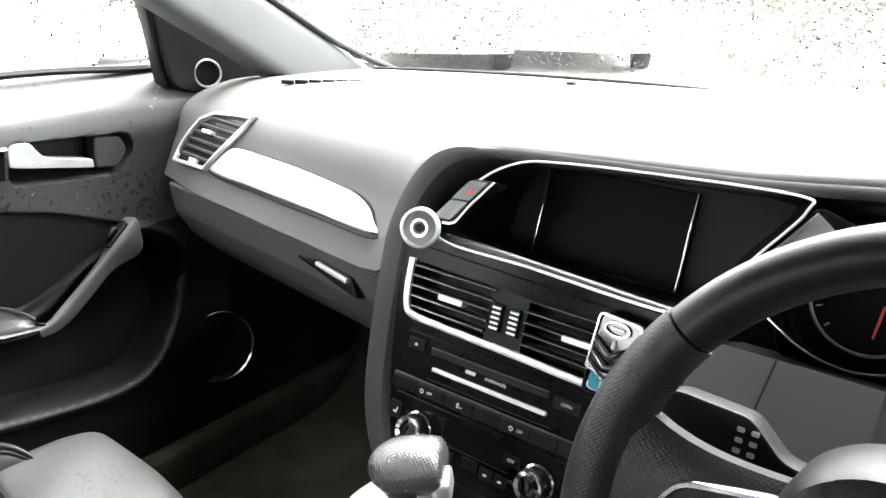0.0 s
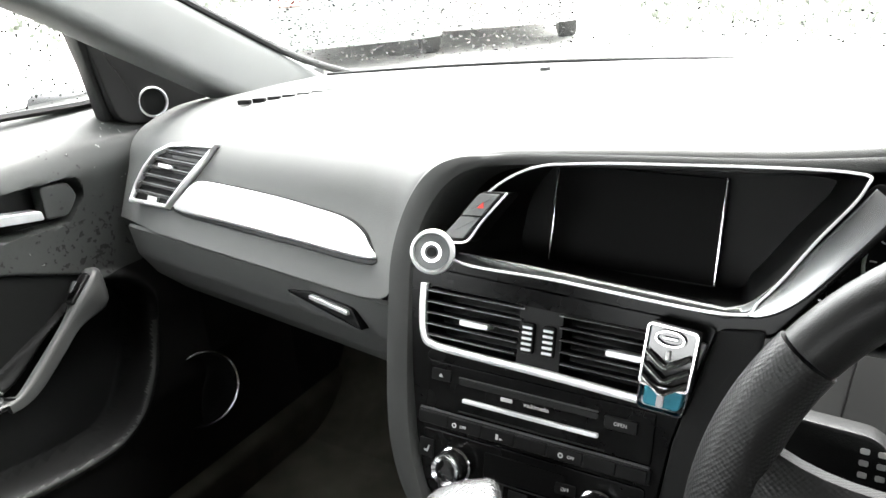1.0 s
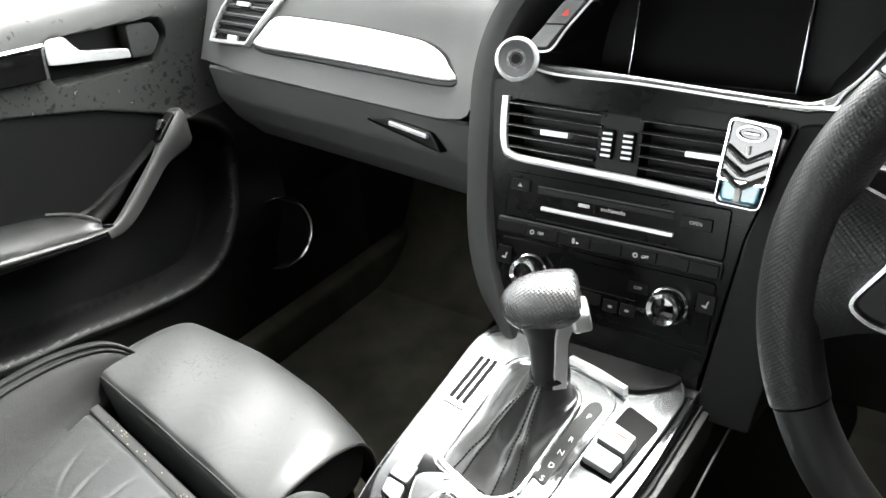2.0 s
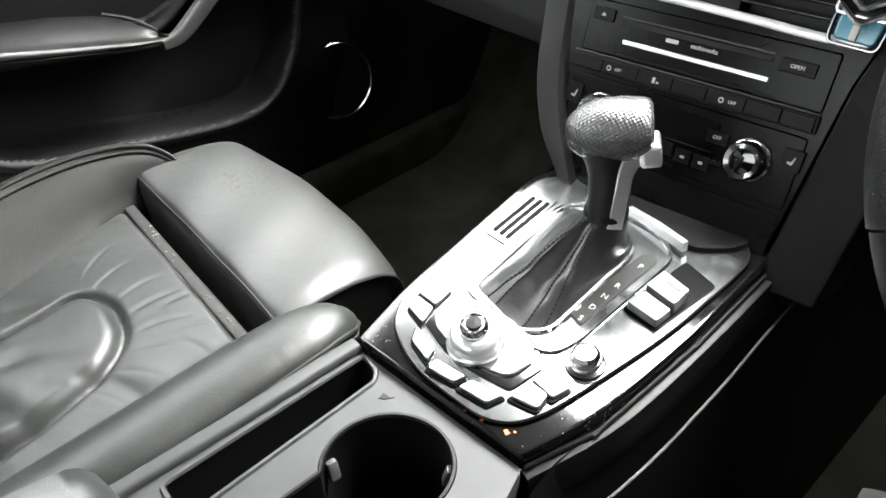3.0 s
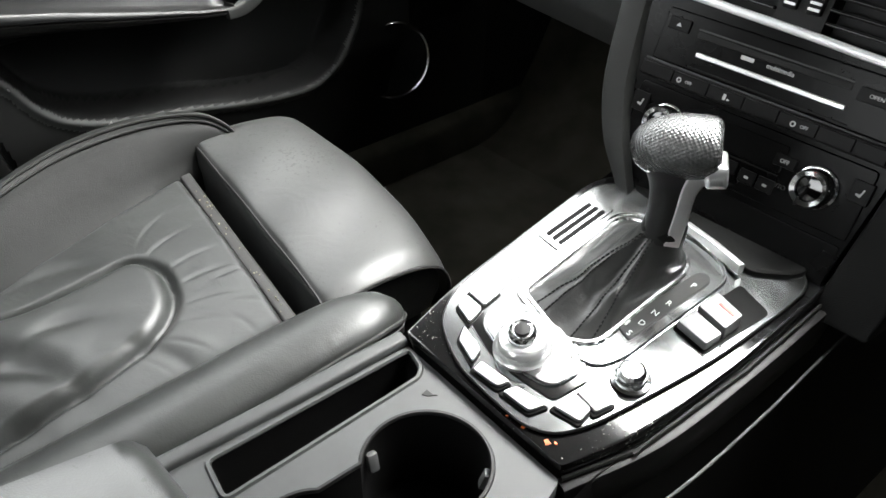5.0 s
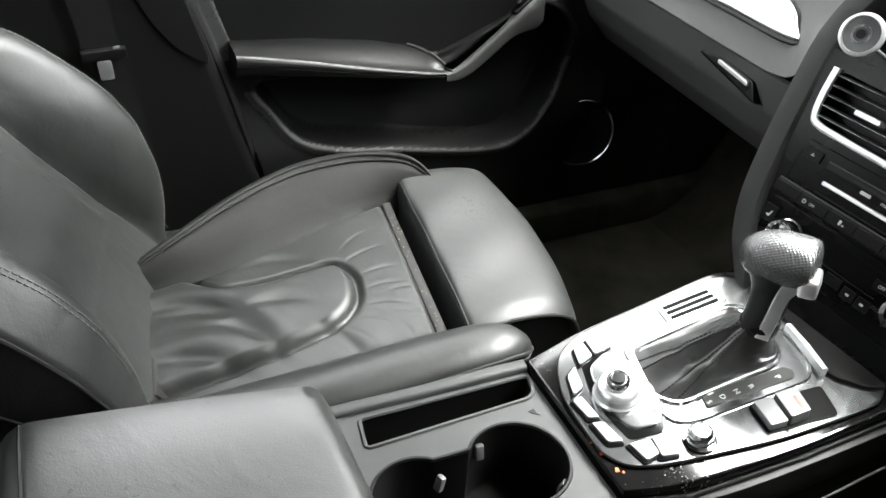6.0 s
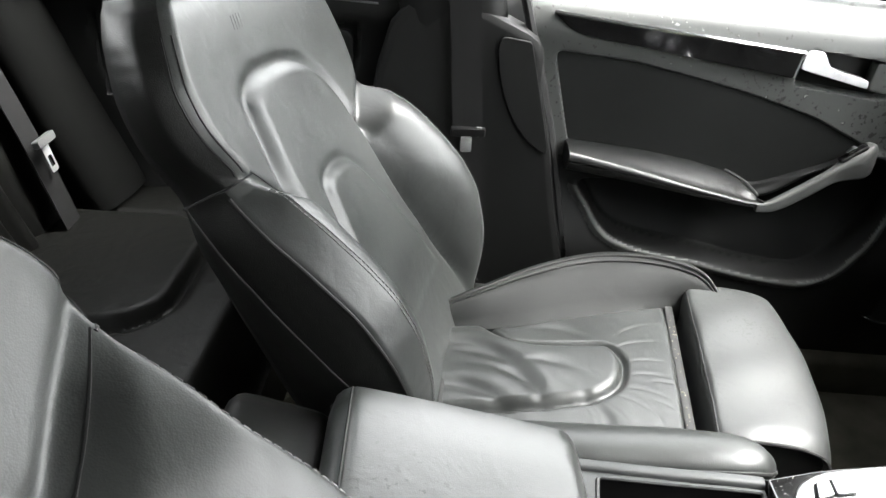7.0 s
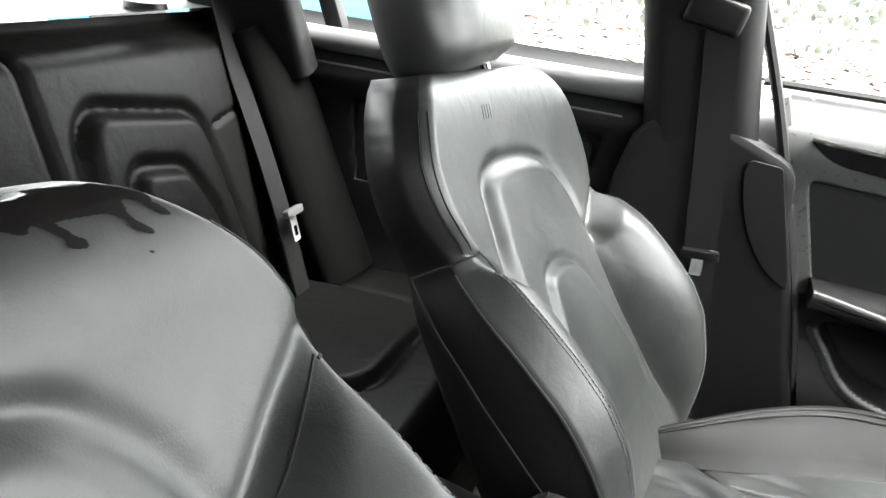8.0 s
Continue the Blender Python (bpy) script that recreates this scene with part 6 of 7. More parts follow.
def build_rear_seat():
    rs = thing("rear_bench", "grey-black leather rear bench with sculpted outer seats", "rear seat")
    o_out = np.array([tuple(q)[:2] for q in rounded([(-0.485, -0.1), (-0.464, 0.15), (-0.452, 0.25), (-0.435, 0.298), (-0.25, 0.328), (-0.222, 0.300), (-0.208, 0.2), (-0.20, -0.1)], [0.01, 0.03, 0.03, 0.04, 0.03, 0.03, 0.03, 0.01], 4)])
    o_in = np.array([tuple(q)[:2] for q in rounded([(-0.44, -0.1), (-0.412, 0.145), (-0.388, 0.205), (-0.370, 0.232), (-0.285, 0.247), (-0.264, 0.215), (-0.25, -0.1)], [0.01, 0.03, 0.02, 0.025, 0.025, 0.03, 0.01], 4)])

    def place(u, v):
        ux = np.where(u > 0, -u, u)
        p = np.stack([ux, v], 1)
        do, di = signed(p, o_out), signed(p, o_in)
        d = 0.010 * ramp(-do, 0, 0.02) - 0.010 * np.exp(-((do - 0.002) / 0.010) ** 2)
        d += 0.008 * ramp(-di, 0, 0.02) - 0.009 * np.exp(-((di - 0.002) / 0.010) ** 2)
        k = np.clip((-0.471 - ux) / 0.105, 0, 1)
        d += -0.005 * np.exp(-((v - 0.272 - 0.023 * k) / 0.004) ** 2) * (ux < -0.47) * (ux > -0.58)
        d += 0.03 * ramp(np.abs(ux), 0.58, 0.68) * ramp(0.36 - v, 0.0, 0.15) - 0.02 * ramp(np.abs(ux), 0.675, 0.70)
        d += -0.05 * ramp(v, 0.36, 0.43) ** 2
        d += -0.012 * np.exp(-((np.abs(ux) - 0.173) / 0.006) ** 2)
        y = -0.90 - 0.36 * v + d
        z = 0.30 + v * 0.93 + 0.36 * d
        return np.stack([u, y, z], 1)
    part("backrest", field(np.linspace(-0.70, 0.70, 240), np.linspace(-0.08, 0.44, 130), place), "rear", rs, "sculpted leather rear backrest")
    c_out = np.array([tuple(q)[:2] for q in rounded([(-0.60, -0.95), (-0.585, -0.70), (-0.53, -0.655), (-0.33, -0.655), (-0.28, -0.70), (-0.26, -0.95)], [0.01, 0.04, 0.04, 0.04, 0.04, 0.01], 4)])

    def cush(u, v):
        ux = np.where(u > 0, -u, u)
        d = signed(np.stack([ux, v], 1), c_out)
        z = 0.285 + 0.08 * (v + 0.88) + 0.010 * ramp(-d, 0, 0.02) - 0.010 * np.exp(-(d / 0.009) ** 2) - 0.09 * ramp(v, -0.60, -0.53) ** 1.5
        return np.stack([u, v, z], 1)
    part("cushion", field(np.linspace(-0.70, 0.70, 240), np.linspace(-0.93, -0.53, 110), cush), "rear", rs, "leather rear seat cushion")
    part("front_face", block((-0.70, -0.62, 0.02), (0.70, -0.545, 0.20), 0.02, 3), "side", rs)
    # side bolsters, their shade painted in by the near-black material
    for s in (-0.62, 0.62):
        part("side_bolster", sweep(smooth_line([(s * 1.085, -0.86, 0.28), (s * 1.085, -0.93, 0.42), (s * 1.08, -1.00, 0.58), (s * 1.06, -1.04, 0.68)], 6), circle(0.088, 18, 0.045), up=(0, 1, 0.4)), "fabric", rs, "padded dark side bolster")
    shelf = tagged(part("parcel_shelf", sheet(lambda u, v: (u, -1.06 - 0.36 * v, 0.700 + 0.006 * math.sin(3 * v)), lin(-0.66, 0.66, 20), lin(0, 1, 8)), "pillar"), "grey fabric parcel shelf behind the rear seats", "parcel shelf", kind="structure")
    # rear headrest hardware on the shelf
    for x in (-0.44, 0.44):
        hb = part("headrest_base", turned([(0.03, 0.0), (0.028, 0.008), (0.012, 0.010)], (x, -1.09, 0.704), (0, 0, 1), 24), "black", rs)
        hb.parent = rs
    rs.matrix_basis = pose(0, 0, 0, 0, 0, -2.5)


def build_belts():
    # front passenger belt down the centre pillar
    belt = thing("seat_belt", "black seat belt hanging down the centre pillar, metal tongue", "seat belt", group="seat belts")
    path = smooth_line([(-0.675, -0.315, 0.80), (-0.682, -0.30, 0.70), (-0.685, -0.283, 0.58), (-0.683, -0.268, 0.46), (-0.68, -0.245, 0.30), (-0.68, -0.235, 0.16)], 8)
    prof = [(-0.023, -0.0007), (0.023, -0.0007), (0.023, 0.0007), (-0.023, 0.0007)]
    part("webbing", sweep(path, prof, up=(1, 0, 0)), "belt", belt)
    d = part("guide", moved(block((-0.016, -0.04, -0.02), (0.012, 0.04, 0.025), 0.009, 3), Matrix.Translation((-0.682, -0.325, 0.79)) @ Euler((radians(-12), 0, 0)).to_matrix().to_4x4()), "black", belt, "black belt guide on the pillar")
    pl = Plane((-0.676, -0.262, 0.455), (0, 1, 0.05), (0, -0.05, 1))
    part("tongue_bar", slab(pl, rect(-0.032, -0.005, 0.022, 0.008, 0.003), -0.006, 0.006, 0.003), "black", belt)
    t = part("tongue", slab(pl, [tuple(q)[:2] for q in rounded([(0.006, 0.012), (0.016, 0.012), (0.016, -0.006), (0.006, -0.006)], 0.002, 2)], -0.002, 0.004, 0.001), "chrome", belt, "metal belt tongue")
    part("tongue_plate", slab(pl, rect(-0.016, -0.032, 0.002, -0.006, 0.003), -0.001, 0.002, 0.0006), "chrome", belt)
    # rear belt over the outer rear seat
    rb = thing("seat_belt", "black rear seat belt lying on the backrest, metal tongue", "seat belt", group="seat belts")
    path = smooth_line([(-0.61, -1.03, 0.72), (-0.602, -0.995, 0.62), (-0.592, -0.945, 0.52), (-0.578, -0.90, 0.43), (-0.568, -0.862, 0.34), (-0.565, -0.84, 0.28)], 8)
    part("webbing", sweep(path, prof, up=(0, 1, 0.4)), "belt", rb)
    pl = Plane((-0.572, -0.872, 0.418), (1, 0.1, 0.10), (-0.1, -0.36, 1))
    part("tongue_bar", slab(pl, rect(-0.034, 0.0, 0.030, 0.012, 0.004), -0.004, 0.006, 0.003), "pillar", rb)
    part("tongue_plate", holed(pl, rect(-0.012, -0.040, 0.014, 0.0, 0.004), [rect(-0.006, -0.032, 0.008, -0.016, 0.003)], 0.002), "satin", rb, "metal belt tongue")


build_front_seats()
build_rear_seat()
build_belts()


# ---- the centre console ----
PLATE = Plane((0, 0.03, 0.330), (1, 0, 0), (0, 1, 0.155))
DECK = Plane((0, 0.0, 0.318), (1, 0, 0), (0, 1, 0.02))


GATE = [(-0.058, 0.119), (-0.002, 0.102), (0.018, 0.116), (0.022, 0.225), (0.006, 0.241), (-0.042, 0.248), (-0.059, 0.238)]
GATE_ROUND = [0.008, 0.010, 0.010, 0.012, 0.012, 0.012, 0.012]


def on_plate(poly, r=0.004, n=4):
    """An outline given in plan (x, y), laid on the gear plate."""
    return [tuple(q)[:2] for q in rounded([(x, (y - 0.03) * 1.012) for x, y in poly], r, n)]


def build_console():
    con = thing("centre_console", "centre console with silver plate, cup holders, tray and black tunnel sides", "centre console")
    # tunnel body
    for s in (-1, 1):
        xr = [(-0.45, 0.115), (-0.16, 0.112), (0.03, 0.106 if s < 0 else 0.078), (0.29, 0.118), (0.45, 0.130), (0.75, 0.150)]
        zt = [(-0.45, 0.30), (-0.16, 0.305), (0.03, 0.318), (0.29, 0.355), (0.45, 0.36), (0.75, 0.33)]
        bm = sheet(lambda u, v: (s * (lerp_at(u, xr) + 0.045 * (1 - v) ** 1.3), u, lerp_at(u, zt) * v), lin(-0.45, 0.75, 50), lin(0, 1, 14))
        part("tunnel_side", bm, "flank", con, "black tunnel side")
    part("tunnel_core", block((-0.07, -0.45, 0.0), (0.066, 0.30, 0.24), 0.01, 2), "black", con)
    # gloss plate
    outer = on_plate([(-0.098, 0.031), (0.064, 0.024), (0.085, 0.075), (0.100, 0.18), (0.108, 0.290), (-0.100, 0.292), (-0.112, 0.262), (-0.107, 0.09)], [0.003, 0.004, 0.03, 0.03, 0.012, 0.02, 0.02, 0.02])
    part("plate", slab(PLATE, outer, -0.03, 0.0, 0.004), "gloss_dusty", con, "dusty piano black console plate with amber leaf stains")
    edge = [q for q in outer]
    part("plate_edge", tube(smooth_line([PLATE.at(q[0] + 0.001, q[1], -0.012) for q in on_plate([(0.066, 0.026), (0.087, 0.075), (0.102, 0.18), (0.110, 0.288)], 0.001, 1)], 6), 0.0018, 6), "dash_dark", con)
    side = [(0.068, 0.02), (0.092, 0.09), (0.105, 0.19), (0.113, 0.29)]
    part("side_gloss", sweep(smooth_line([PLATE.at(x, (y - 0.03) * 1.012, -0.032) for x, y in side], 6), rounded([(-0.006, -0.018), (0.006, -0.018), (0.006, 0.018), (-0.006, 0.018)], 0.003, 2)), "black", con)
    part("side_line", tube(smooth_line([(0.09, -0.03, 0.275), (0.112, 0.09, 0.285), (0.122, 0.19, 0.30), (0.132, 0.32, 0.325), (0.15, 0.50, 0.30)], 6), 0.0012, 6), "dash", con)
    # silver island with an opening for the gaiter
    isl = on_plate([(-0.085, 0.057), (-0.066, 0.045), (-0.040, 0.034), (-0.004, 0.0305), (0.027, 0.0295), (0.046, 0.038), (0.058, 0.058), (0.066, 0.084), (0.086, 0.161), (0.096, 0.235), (0.098, 0.268), (0.085, 0.284), (-0.080, 0.286), (-0.101, 0.262), (-0.102, 0.12), (-0.098, 0.08)], [0.02, 0.02, 0.02, 0.02, 0.02, 0.012, 0.02, 0.03, 0.03, 0.03, 0.01, 0.01, 0.01, 0.012, 0.03, 0.02])
    gate = on_plate(GATE, GATE_ROUND)
    bm = holed(PLATE, isl, [gate], 0.0035)
    part("silver_panel", bm, "silver", con, "bright silver shift panel")
    part("panel_edge", tube([PLATE.at(q[0], q[1], 0.0022) for q in isl], 0.0015, 6, closed=True), "black", con, "dark joint round the shift panel")
    fr = on_plate([(-0.063, 0.115), (0.006, 0.0965), (0.031, 0.0985), (0.040, 0.120), (0.0505, 0.236), (0.030, 0.252), (-0.004, 0.2585), (-0.050, 0.2535), (-0.063, 0.240)], [0.01, 0.006, 0.012, 0.012, 0.014, 0.012, 0.012, 0.010, 0.010])
    part("gate_frame", frame_on(PLATE, fr, 0.003, 0.002, 0.0060), "silver", con, "raised satin frame round the gaiter")
    part("gate_lip", tube([PLATE.at(q[0], q[1], 0.0045) for q in gate], 0.0022, 6, closed=True), "chrome", con)
    # gear scale
    sc = part("gear_scale", slab(PLATE, on_plate([(0.0165, 0.140), (0.0325, 0.134), (0.0425, 0.224), (0.036, 0.230), (0.0285, 0.226)], 0.004), 0.002, 0.0052, 0.001), "surround", con, "grey strip with gear letters")
    for tx, x, y in (("P", 0.0352, 0.2110), ("R", 0.0325, 0.1830), ("N", 0.0308, 0.1680), ("D", 0.0296, 0.1535), ("S", 0.0288, 0.1395)):
        lettering(tx, PLATE, x, (y - 0.03) * 1.012, 0.0055, 0.0072, "print", sc)
    part("shift_mark", slab(PLATE, on_plate([(0.0205, 0.1440), (0.0225, 0.1440), (0.0225, 0.1500), (0.0205, 0.1500)], 0.0003, 1), 0.005, 0.0056, 0.0001), "print", sc)
    # console air slots
    av = part("console_vent", slab(PLATE, on_plate([(-0.096, 0.176), (-0.070, 0.172), (-0.067, 0.244), (-0.092, 0.246)], 0.003), 0.002, 0.0046, 0.001), "silver", con, "small silver grille with three black slots")
    for k in range(3):
        x = -0.0905 + 0.0075 * k
        part("slot", slab(PLATE, on_plate([(x, 0.182 - 0.001 * k), (x + 0.0042, 0.181 - 0.001 * k), (x + 0.0055, 0.236), (x + 0.0012, 0.237)], 0.001, 2), 0.0042, 0.0052, 0.0002), "screen", av)
    # handbrake and hold switches
    pk = part("switch_well", slab(PLATE, on_plate([(0.047, 0.165), (0.079, 0.159), (0.092, 0.225), (0.060, 0.237)], 0.005), 0.002, 0.0046, 0.001), "screen", con, "black well with the parking brake switches")
    part("hold_switch", slab(PLATE, on_plate([(0.0495, 0.168), (0.0770, 0.1625), (0.0800, 0.1790), (0.0530, 0.1855)], 0.002), 0.003, 0.012, 0.003), "grey_button", pk)
    bk = part("parking_switch", slab(PLATE, on_plate([(0.0535, 0.1870), (0.0805, 0.1805), (0.0825, 0.2000), (0.0570, 0.2080)], 0.002), 0.003, 0.016, 0.004), "grey_button", pk, "grey parking brake switch with red mark")
    part("brake_mark", slab(PLATE, on_plate([(0.064, 0.1975), (0.078, 0.194), (0.0785, 0.1965), (0.0645, 0.200)], 0.0005, 2), 0.0155, 0.0165, 0.0002), "red", bk)
    # control dial on its island
    pad = part("dial_panel", slab(PLATE, on_plate([(-0.058, 0.072), (-0.012, 0.0575), (0.022, 0.0625), (0.028, 0.089), (0.010, 0.1045), (-0.044, 0.111), (-0.068, 0.100)], 0.010), 0.004, 0.0066, 0.0015), "silver", con, "silver panel under the control dial")
    part("dial_well", slab(PLATE, on_plate([(-0.067, 0.068), (-0.036, 0.057), (-0.006, 0.054), (0.029, 0.056), (0.036, 0.088), (0.012, 0.106), (-0.050, 0.120), (-0.076, 0.131)], 0.006), 0.002, 0.0045, 0.001), "gloss", con, "piano black field round the control dial")
    c = PLATE.at(-0.018, 0.0465, 0.004)
    dial = part("control_dial", turned([(0.0222, 0.0), (0.0222, 0.003), (0.0202, 0.0045), (0.0198, 0.0065), (0.0203, 0.0075), (0.0196, 0.0090), (0.0200, 0.0105), (0.0192, 0.0120), (0.0178, 0.0150), (0.0150, 0.0162), (0.0115, 0.0160), (0.0112, 0.0140)], c, PLATE.n, 40, (True, False)), "alu", pad, "knurled metal control dial")
    part("joystick", turned([(0.0112, 0.012), (0.0105, 0.0215), (0.0090, 0.0232), (0.0075, 0.0218), (0.001, 0.0218)], c, PLATE.n, 28), "chrome", dial)
    part("joystick_cap", turned([(0.0068, 0.0205), (0.0060, 0.0236), (0.001, 0.0240)], c, PLATE.n, 24), "black", dial)
    for a, b in ((0.5, 0.036), (2.2, 0.036), (3.9, 0.034), (5.4, 0.036)):
        q = PLATE.at(-0.018 + b * math.cos(a), 0.0465 + b * math.sin(a), 0.0064)
        part("dash_mark", moved(block((-0.0035, -0.0006, -0.0003), (0.0035, 0.0006, 0.0005), 0.0002, 1), Matrix.Translation(q) @ Euler((0, 0, a + 1.57)).to_matrix().to_4x4()), "black", pad)
    keys = [[(-0.088, 0.1030), (-0.0685, 0.1040), (-0.0678, 0.0856), (-0.0872, 0.0880)], [(-0.086, 0.0852), (-0.0674, 0.0830), (-0.0636, 0.0663), (-0.0829, 0.0722)],
            [(-0.0641, 0.0612), (-0.0395, 0.0540), (-0.0350, 0.0414), (-0.0572, 0.0489)], [(-0.0309, 0.0465), (-0.0030, 0.0472), (-0.0065, 0.0375), (-0.030, 0.0368)],
            [(0.0030, 0.0473), (0.0285, 0.0497), (0.0233, 0.0378), (-0.0013, 0.0370)], [(0.0365, 0.0700), (0.0524, 0.0680), (0.0535, 0.0544), (0.0325, 0.0518)],
            [(0.041, 0.0895), (0.061, 0.0815), (0.0562, 0.0670), (0.037, 0.0715)]]
    for kx in keys:
        # dark joint round the key, shifted to -y to paint its shadow as well
        kb = part("key_surround", slab(PLATE, on_plate([(x + (x - sum(q[0] for q in kx) / 4) * 0.16, y - 0.0012 + (y - sum(q[1] for q in kx) / 4) * 0.24) for x, y in kx], 0.003), 0.002, 0.0052, 0.001), "screen", con)
        part("key", slab(PLATE, on_plate(kx, 0.003), 0.004, 0.0078, 0.0016), "key", kb, "silver push key")
    c = PLATE.at(0.0555, 0.0775, 0.003)
    vk = part("volume_knob", turned([(0.0138, 0.0), (0.0138, 0.002), (0.0112, 0.003), (0.0108, 0.0055), (0.0112, 0.0065), (0.0107, 0.0080), (0.0110, 0.0095), (0.0102, 0.012), (0.0084, 0.0142), (0.0074, 0.0130), (0.001, 0.0134)], c, PLATE.n, 32), "chrome", con, "knurled metal volume knob")
    part("knob_well", turned([(0.0146, -0.002), (0.0146, 0.0018), (0.0112, 0.0022)], c, PLATE.n, 32), "screen", con)
    # ashtray lid ahead of the lever
    lid = Plane((0.0, 0.30, 0.372), (1, 0, 0), (0, 1, 0.12))
    al = part("ashtray_lid", slab(lid, [tuple(q)[:2] for q in rounded([(-0.092, -0.016), (-0.02, -0.030), (0.058, -0.052), (0.090, -0.030), (0.092, 0.06), (-0.09, 0.06)], [0.015, 0.01, 0.01, 0.015, 0.01, 0.01], 4)], -0.02, 0.0065, 0.003), "insert", con, "dark ashtray lid")
    part("lid_strip", sweep([(-0.007, 0.262, 0.3725), (0.024, 0.2535, 0.3735), (0.054, 0.243, 0.3735)], rounded([(-0.0028, -0.004), (0.0028, -0.004), (0.0028, 0.005), (-0.0028, 0.005)], 0.001, 2)), "satin", al, "bright strip on the ashtray lid")
    # amber leaf stains on the gloss plate
    for x, y, r in ((0.026, 0.019, 0.0018), (0.046, 0.0215, 0.0023), (0.050, 0.0245, 0.0014), (0.012, 0.018, 0.0010)):
        g = random.Random(int(x * 1e4))
        part("leaf_stain", slab(PLATE, [(x + r * g.uniform(0.6, 1.5) * math.cos(a), y - 0.02 + r * g.uniform(0.5, 1.2) * math.sin(a)) for a in lin(0, 5.5, 9)], 0.0, 0.0008, 0.0002), "amber", con)
    # deck with tray and cup holders
    tray = rounded([(-0.100, -0.141), (-0.066, -0.147), (-0.063, 0.014), (-0.070, 0.022), (-0.090, 0.028)], [0.006, 0.006, 0.006, 0.004, 0.006], 4)
    # two cup holders joined by a neck
    neck = 0.029
    a1, a2 = math.asin(neck / 0.044), math.asin(neck / 0.039)
    cups = [(-0.002 + 0.044 * math.cos(a), -0.033 + 0.044 * math.sin(a)) for a in lin(-math.pi / 2 + a1, 1.5 * math.pi - a1, 44)]
    cups += [(-0.004 + 0.039 * math.cos(a), -0.125 + 0.039 * math.sin(a)) for a in lin(math.pi / 2 + a2, 2.5 * math.pi - a2, 40)]
    dk = rounded([(-0.122, -0.20), (0.105, -0.20), (0.088, -0.06), (0.066, 0.022), (-0.100, 0.030)], 0.003, 2)
    part("deck", holed(DECK, dk, [tray, cups]), "deck", con, "satin grey cup holder deck")
    part("deck_side", loft([[DECK.at(q[0], q[1], 0) for q in dk], [DECK.at(q[0], q[1], -0.03) for q in dk]], caps=(False, False)), "deck", con)
    tr = part("tray", well(DECK, tray, 0.0, -0.055, 0.96), "black", con, "narrow black storage tray")
    part("tray_rim", tube([DECK.at(q[0], q[1], 0.0) for q in tray], 0.0022, 6, closed=True), "deck", tr)
    part("deck_ridge", sweep(smooth_line([DECK.at(-0.116, -0.165, 0.001), DECK.at(-0.108, -0.075, 0.002), DECK.at(-0.103, 0.0, 0.003), DECK.at(-0.1005, 0.030, 0.003)], 6), rounded([(-0.0075, -0.004), (0.0075, -0.004), (0.006, 0.004), (-0.006, 0.004)], 0.003, 3)), "deck", con)
    cw = part("cup_holder", well(DECK, cups, 0.0, -0.07, 0.94), "black", con, "pair of joined black cup holders with spring clips")
    part("cup_rim", tube([DECK.at(q[0], q[1], -0.0005) for q in cups], 0.0020, 6, closed=True), "black", cw)
    for x, y, a in ((-0.037, -0.052, 3.0), (0.026, -0.004, 0.8), (-0.020, -0.098, 1.9), (0.022, -0.150, -0.8)):
        q = DECK.at(x, y, -0.013)
        part("spring_clip", moved(block((-0.003, -0.004, -0.010), (0.003, 0.004, 0.005), 0.002, 2), Matrix.Translation(q) @ Euler((0, radians(16), a)).to_matrix().to_4x4()), "grey_button", cw)
    part("tool_mark", slab(DECK, [(-0.049, 0.004), (-0.045, 0.006), (-0.041, 0.012), (-0.044, 0.010), (-0.050, 0.010)], 0.0, 0.0006, 0.0001), "black", con)
    # armrest lid over the rear of the console
    ar = thing("console_armrest", "padded black leather armrest lid on the centre console", "armrest")
    rings = []
    for k in lin(0, 1, 40):
        y = -0.168 - 0.245 * k
        r = 0.022
        e = min(1.0, k * 0.245 / r, (1 - k) * 0.245 / 0.03)
        f = math.sqrt(max(0.0, 1 - (1 - e) ** 2))
        lift = 0.040 * k
        top = 0.338 + lift + 0.036 * f + 0.002 * math.sin(math.pi * k)
        half = 0.108 + 0.008 * f + 0.006 * k
        ring = []
        for a, b in ((-1, 0.300), (-1.0, 0.322), (-0.995, 0.335), (-0.965, top - 0.016), (-0.89, top - 0.004), (-0.7, top), (-0.35, top + 0.001), (0, top + 0.0015), (0.35, top + 0.001), (0.7, top), (0.89, top - 0.004), (0.965, top - 0.016), (0.995, 0.335), (1.0, 0.322), (1, 0.300)):
            ring.append(Vector((0.004 + a * half, y, min(b + (lift if b < 0.336 else 0), top))))
        rings.append(ring)
    part("lid_pad", loft(rings), "lid", ar, "worn black leather pad")
    part("lid_seam", tube([(0.004 + 0.117 * a, -0.392, 0.4135 - 0.010 * abs(a) ** 4) for a in lin(-0.9, 0.9, 20)], 0.0013, 5), "piping", ar)
    part("lid_base", block((-0.108, -0.43, 0.24), (0.114, -0.178, 0.335), 0.012, 3), "side", ar)
    part("rear_cover", moved(block((-0.112, -0.075, -0.15), (0.112, 0.03, 0.095), 0.025, 4), Matrix.Translation((0.004, -0.455, 0.29)) @ Euler((radians(-14), 0, 0)).to_matrix().to_4x4()), "side", ar)
    return con


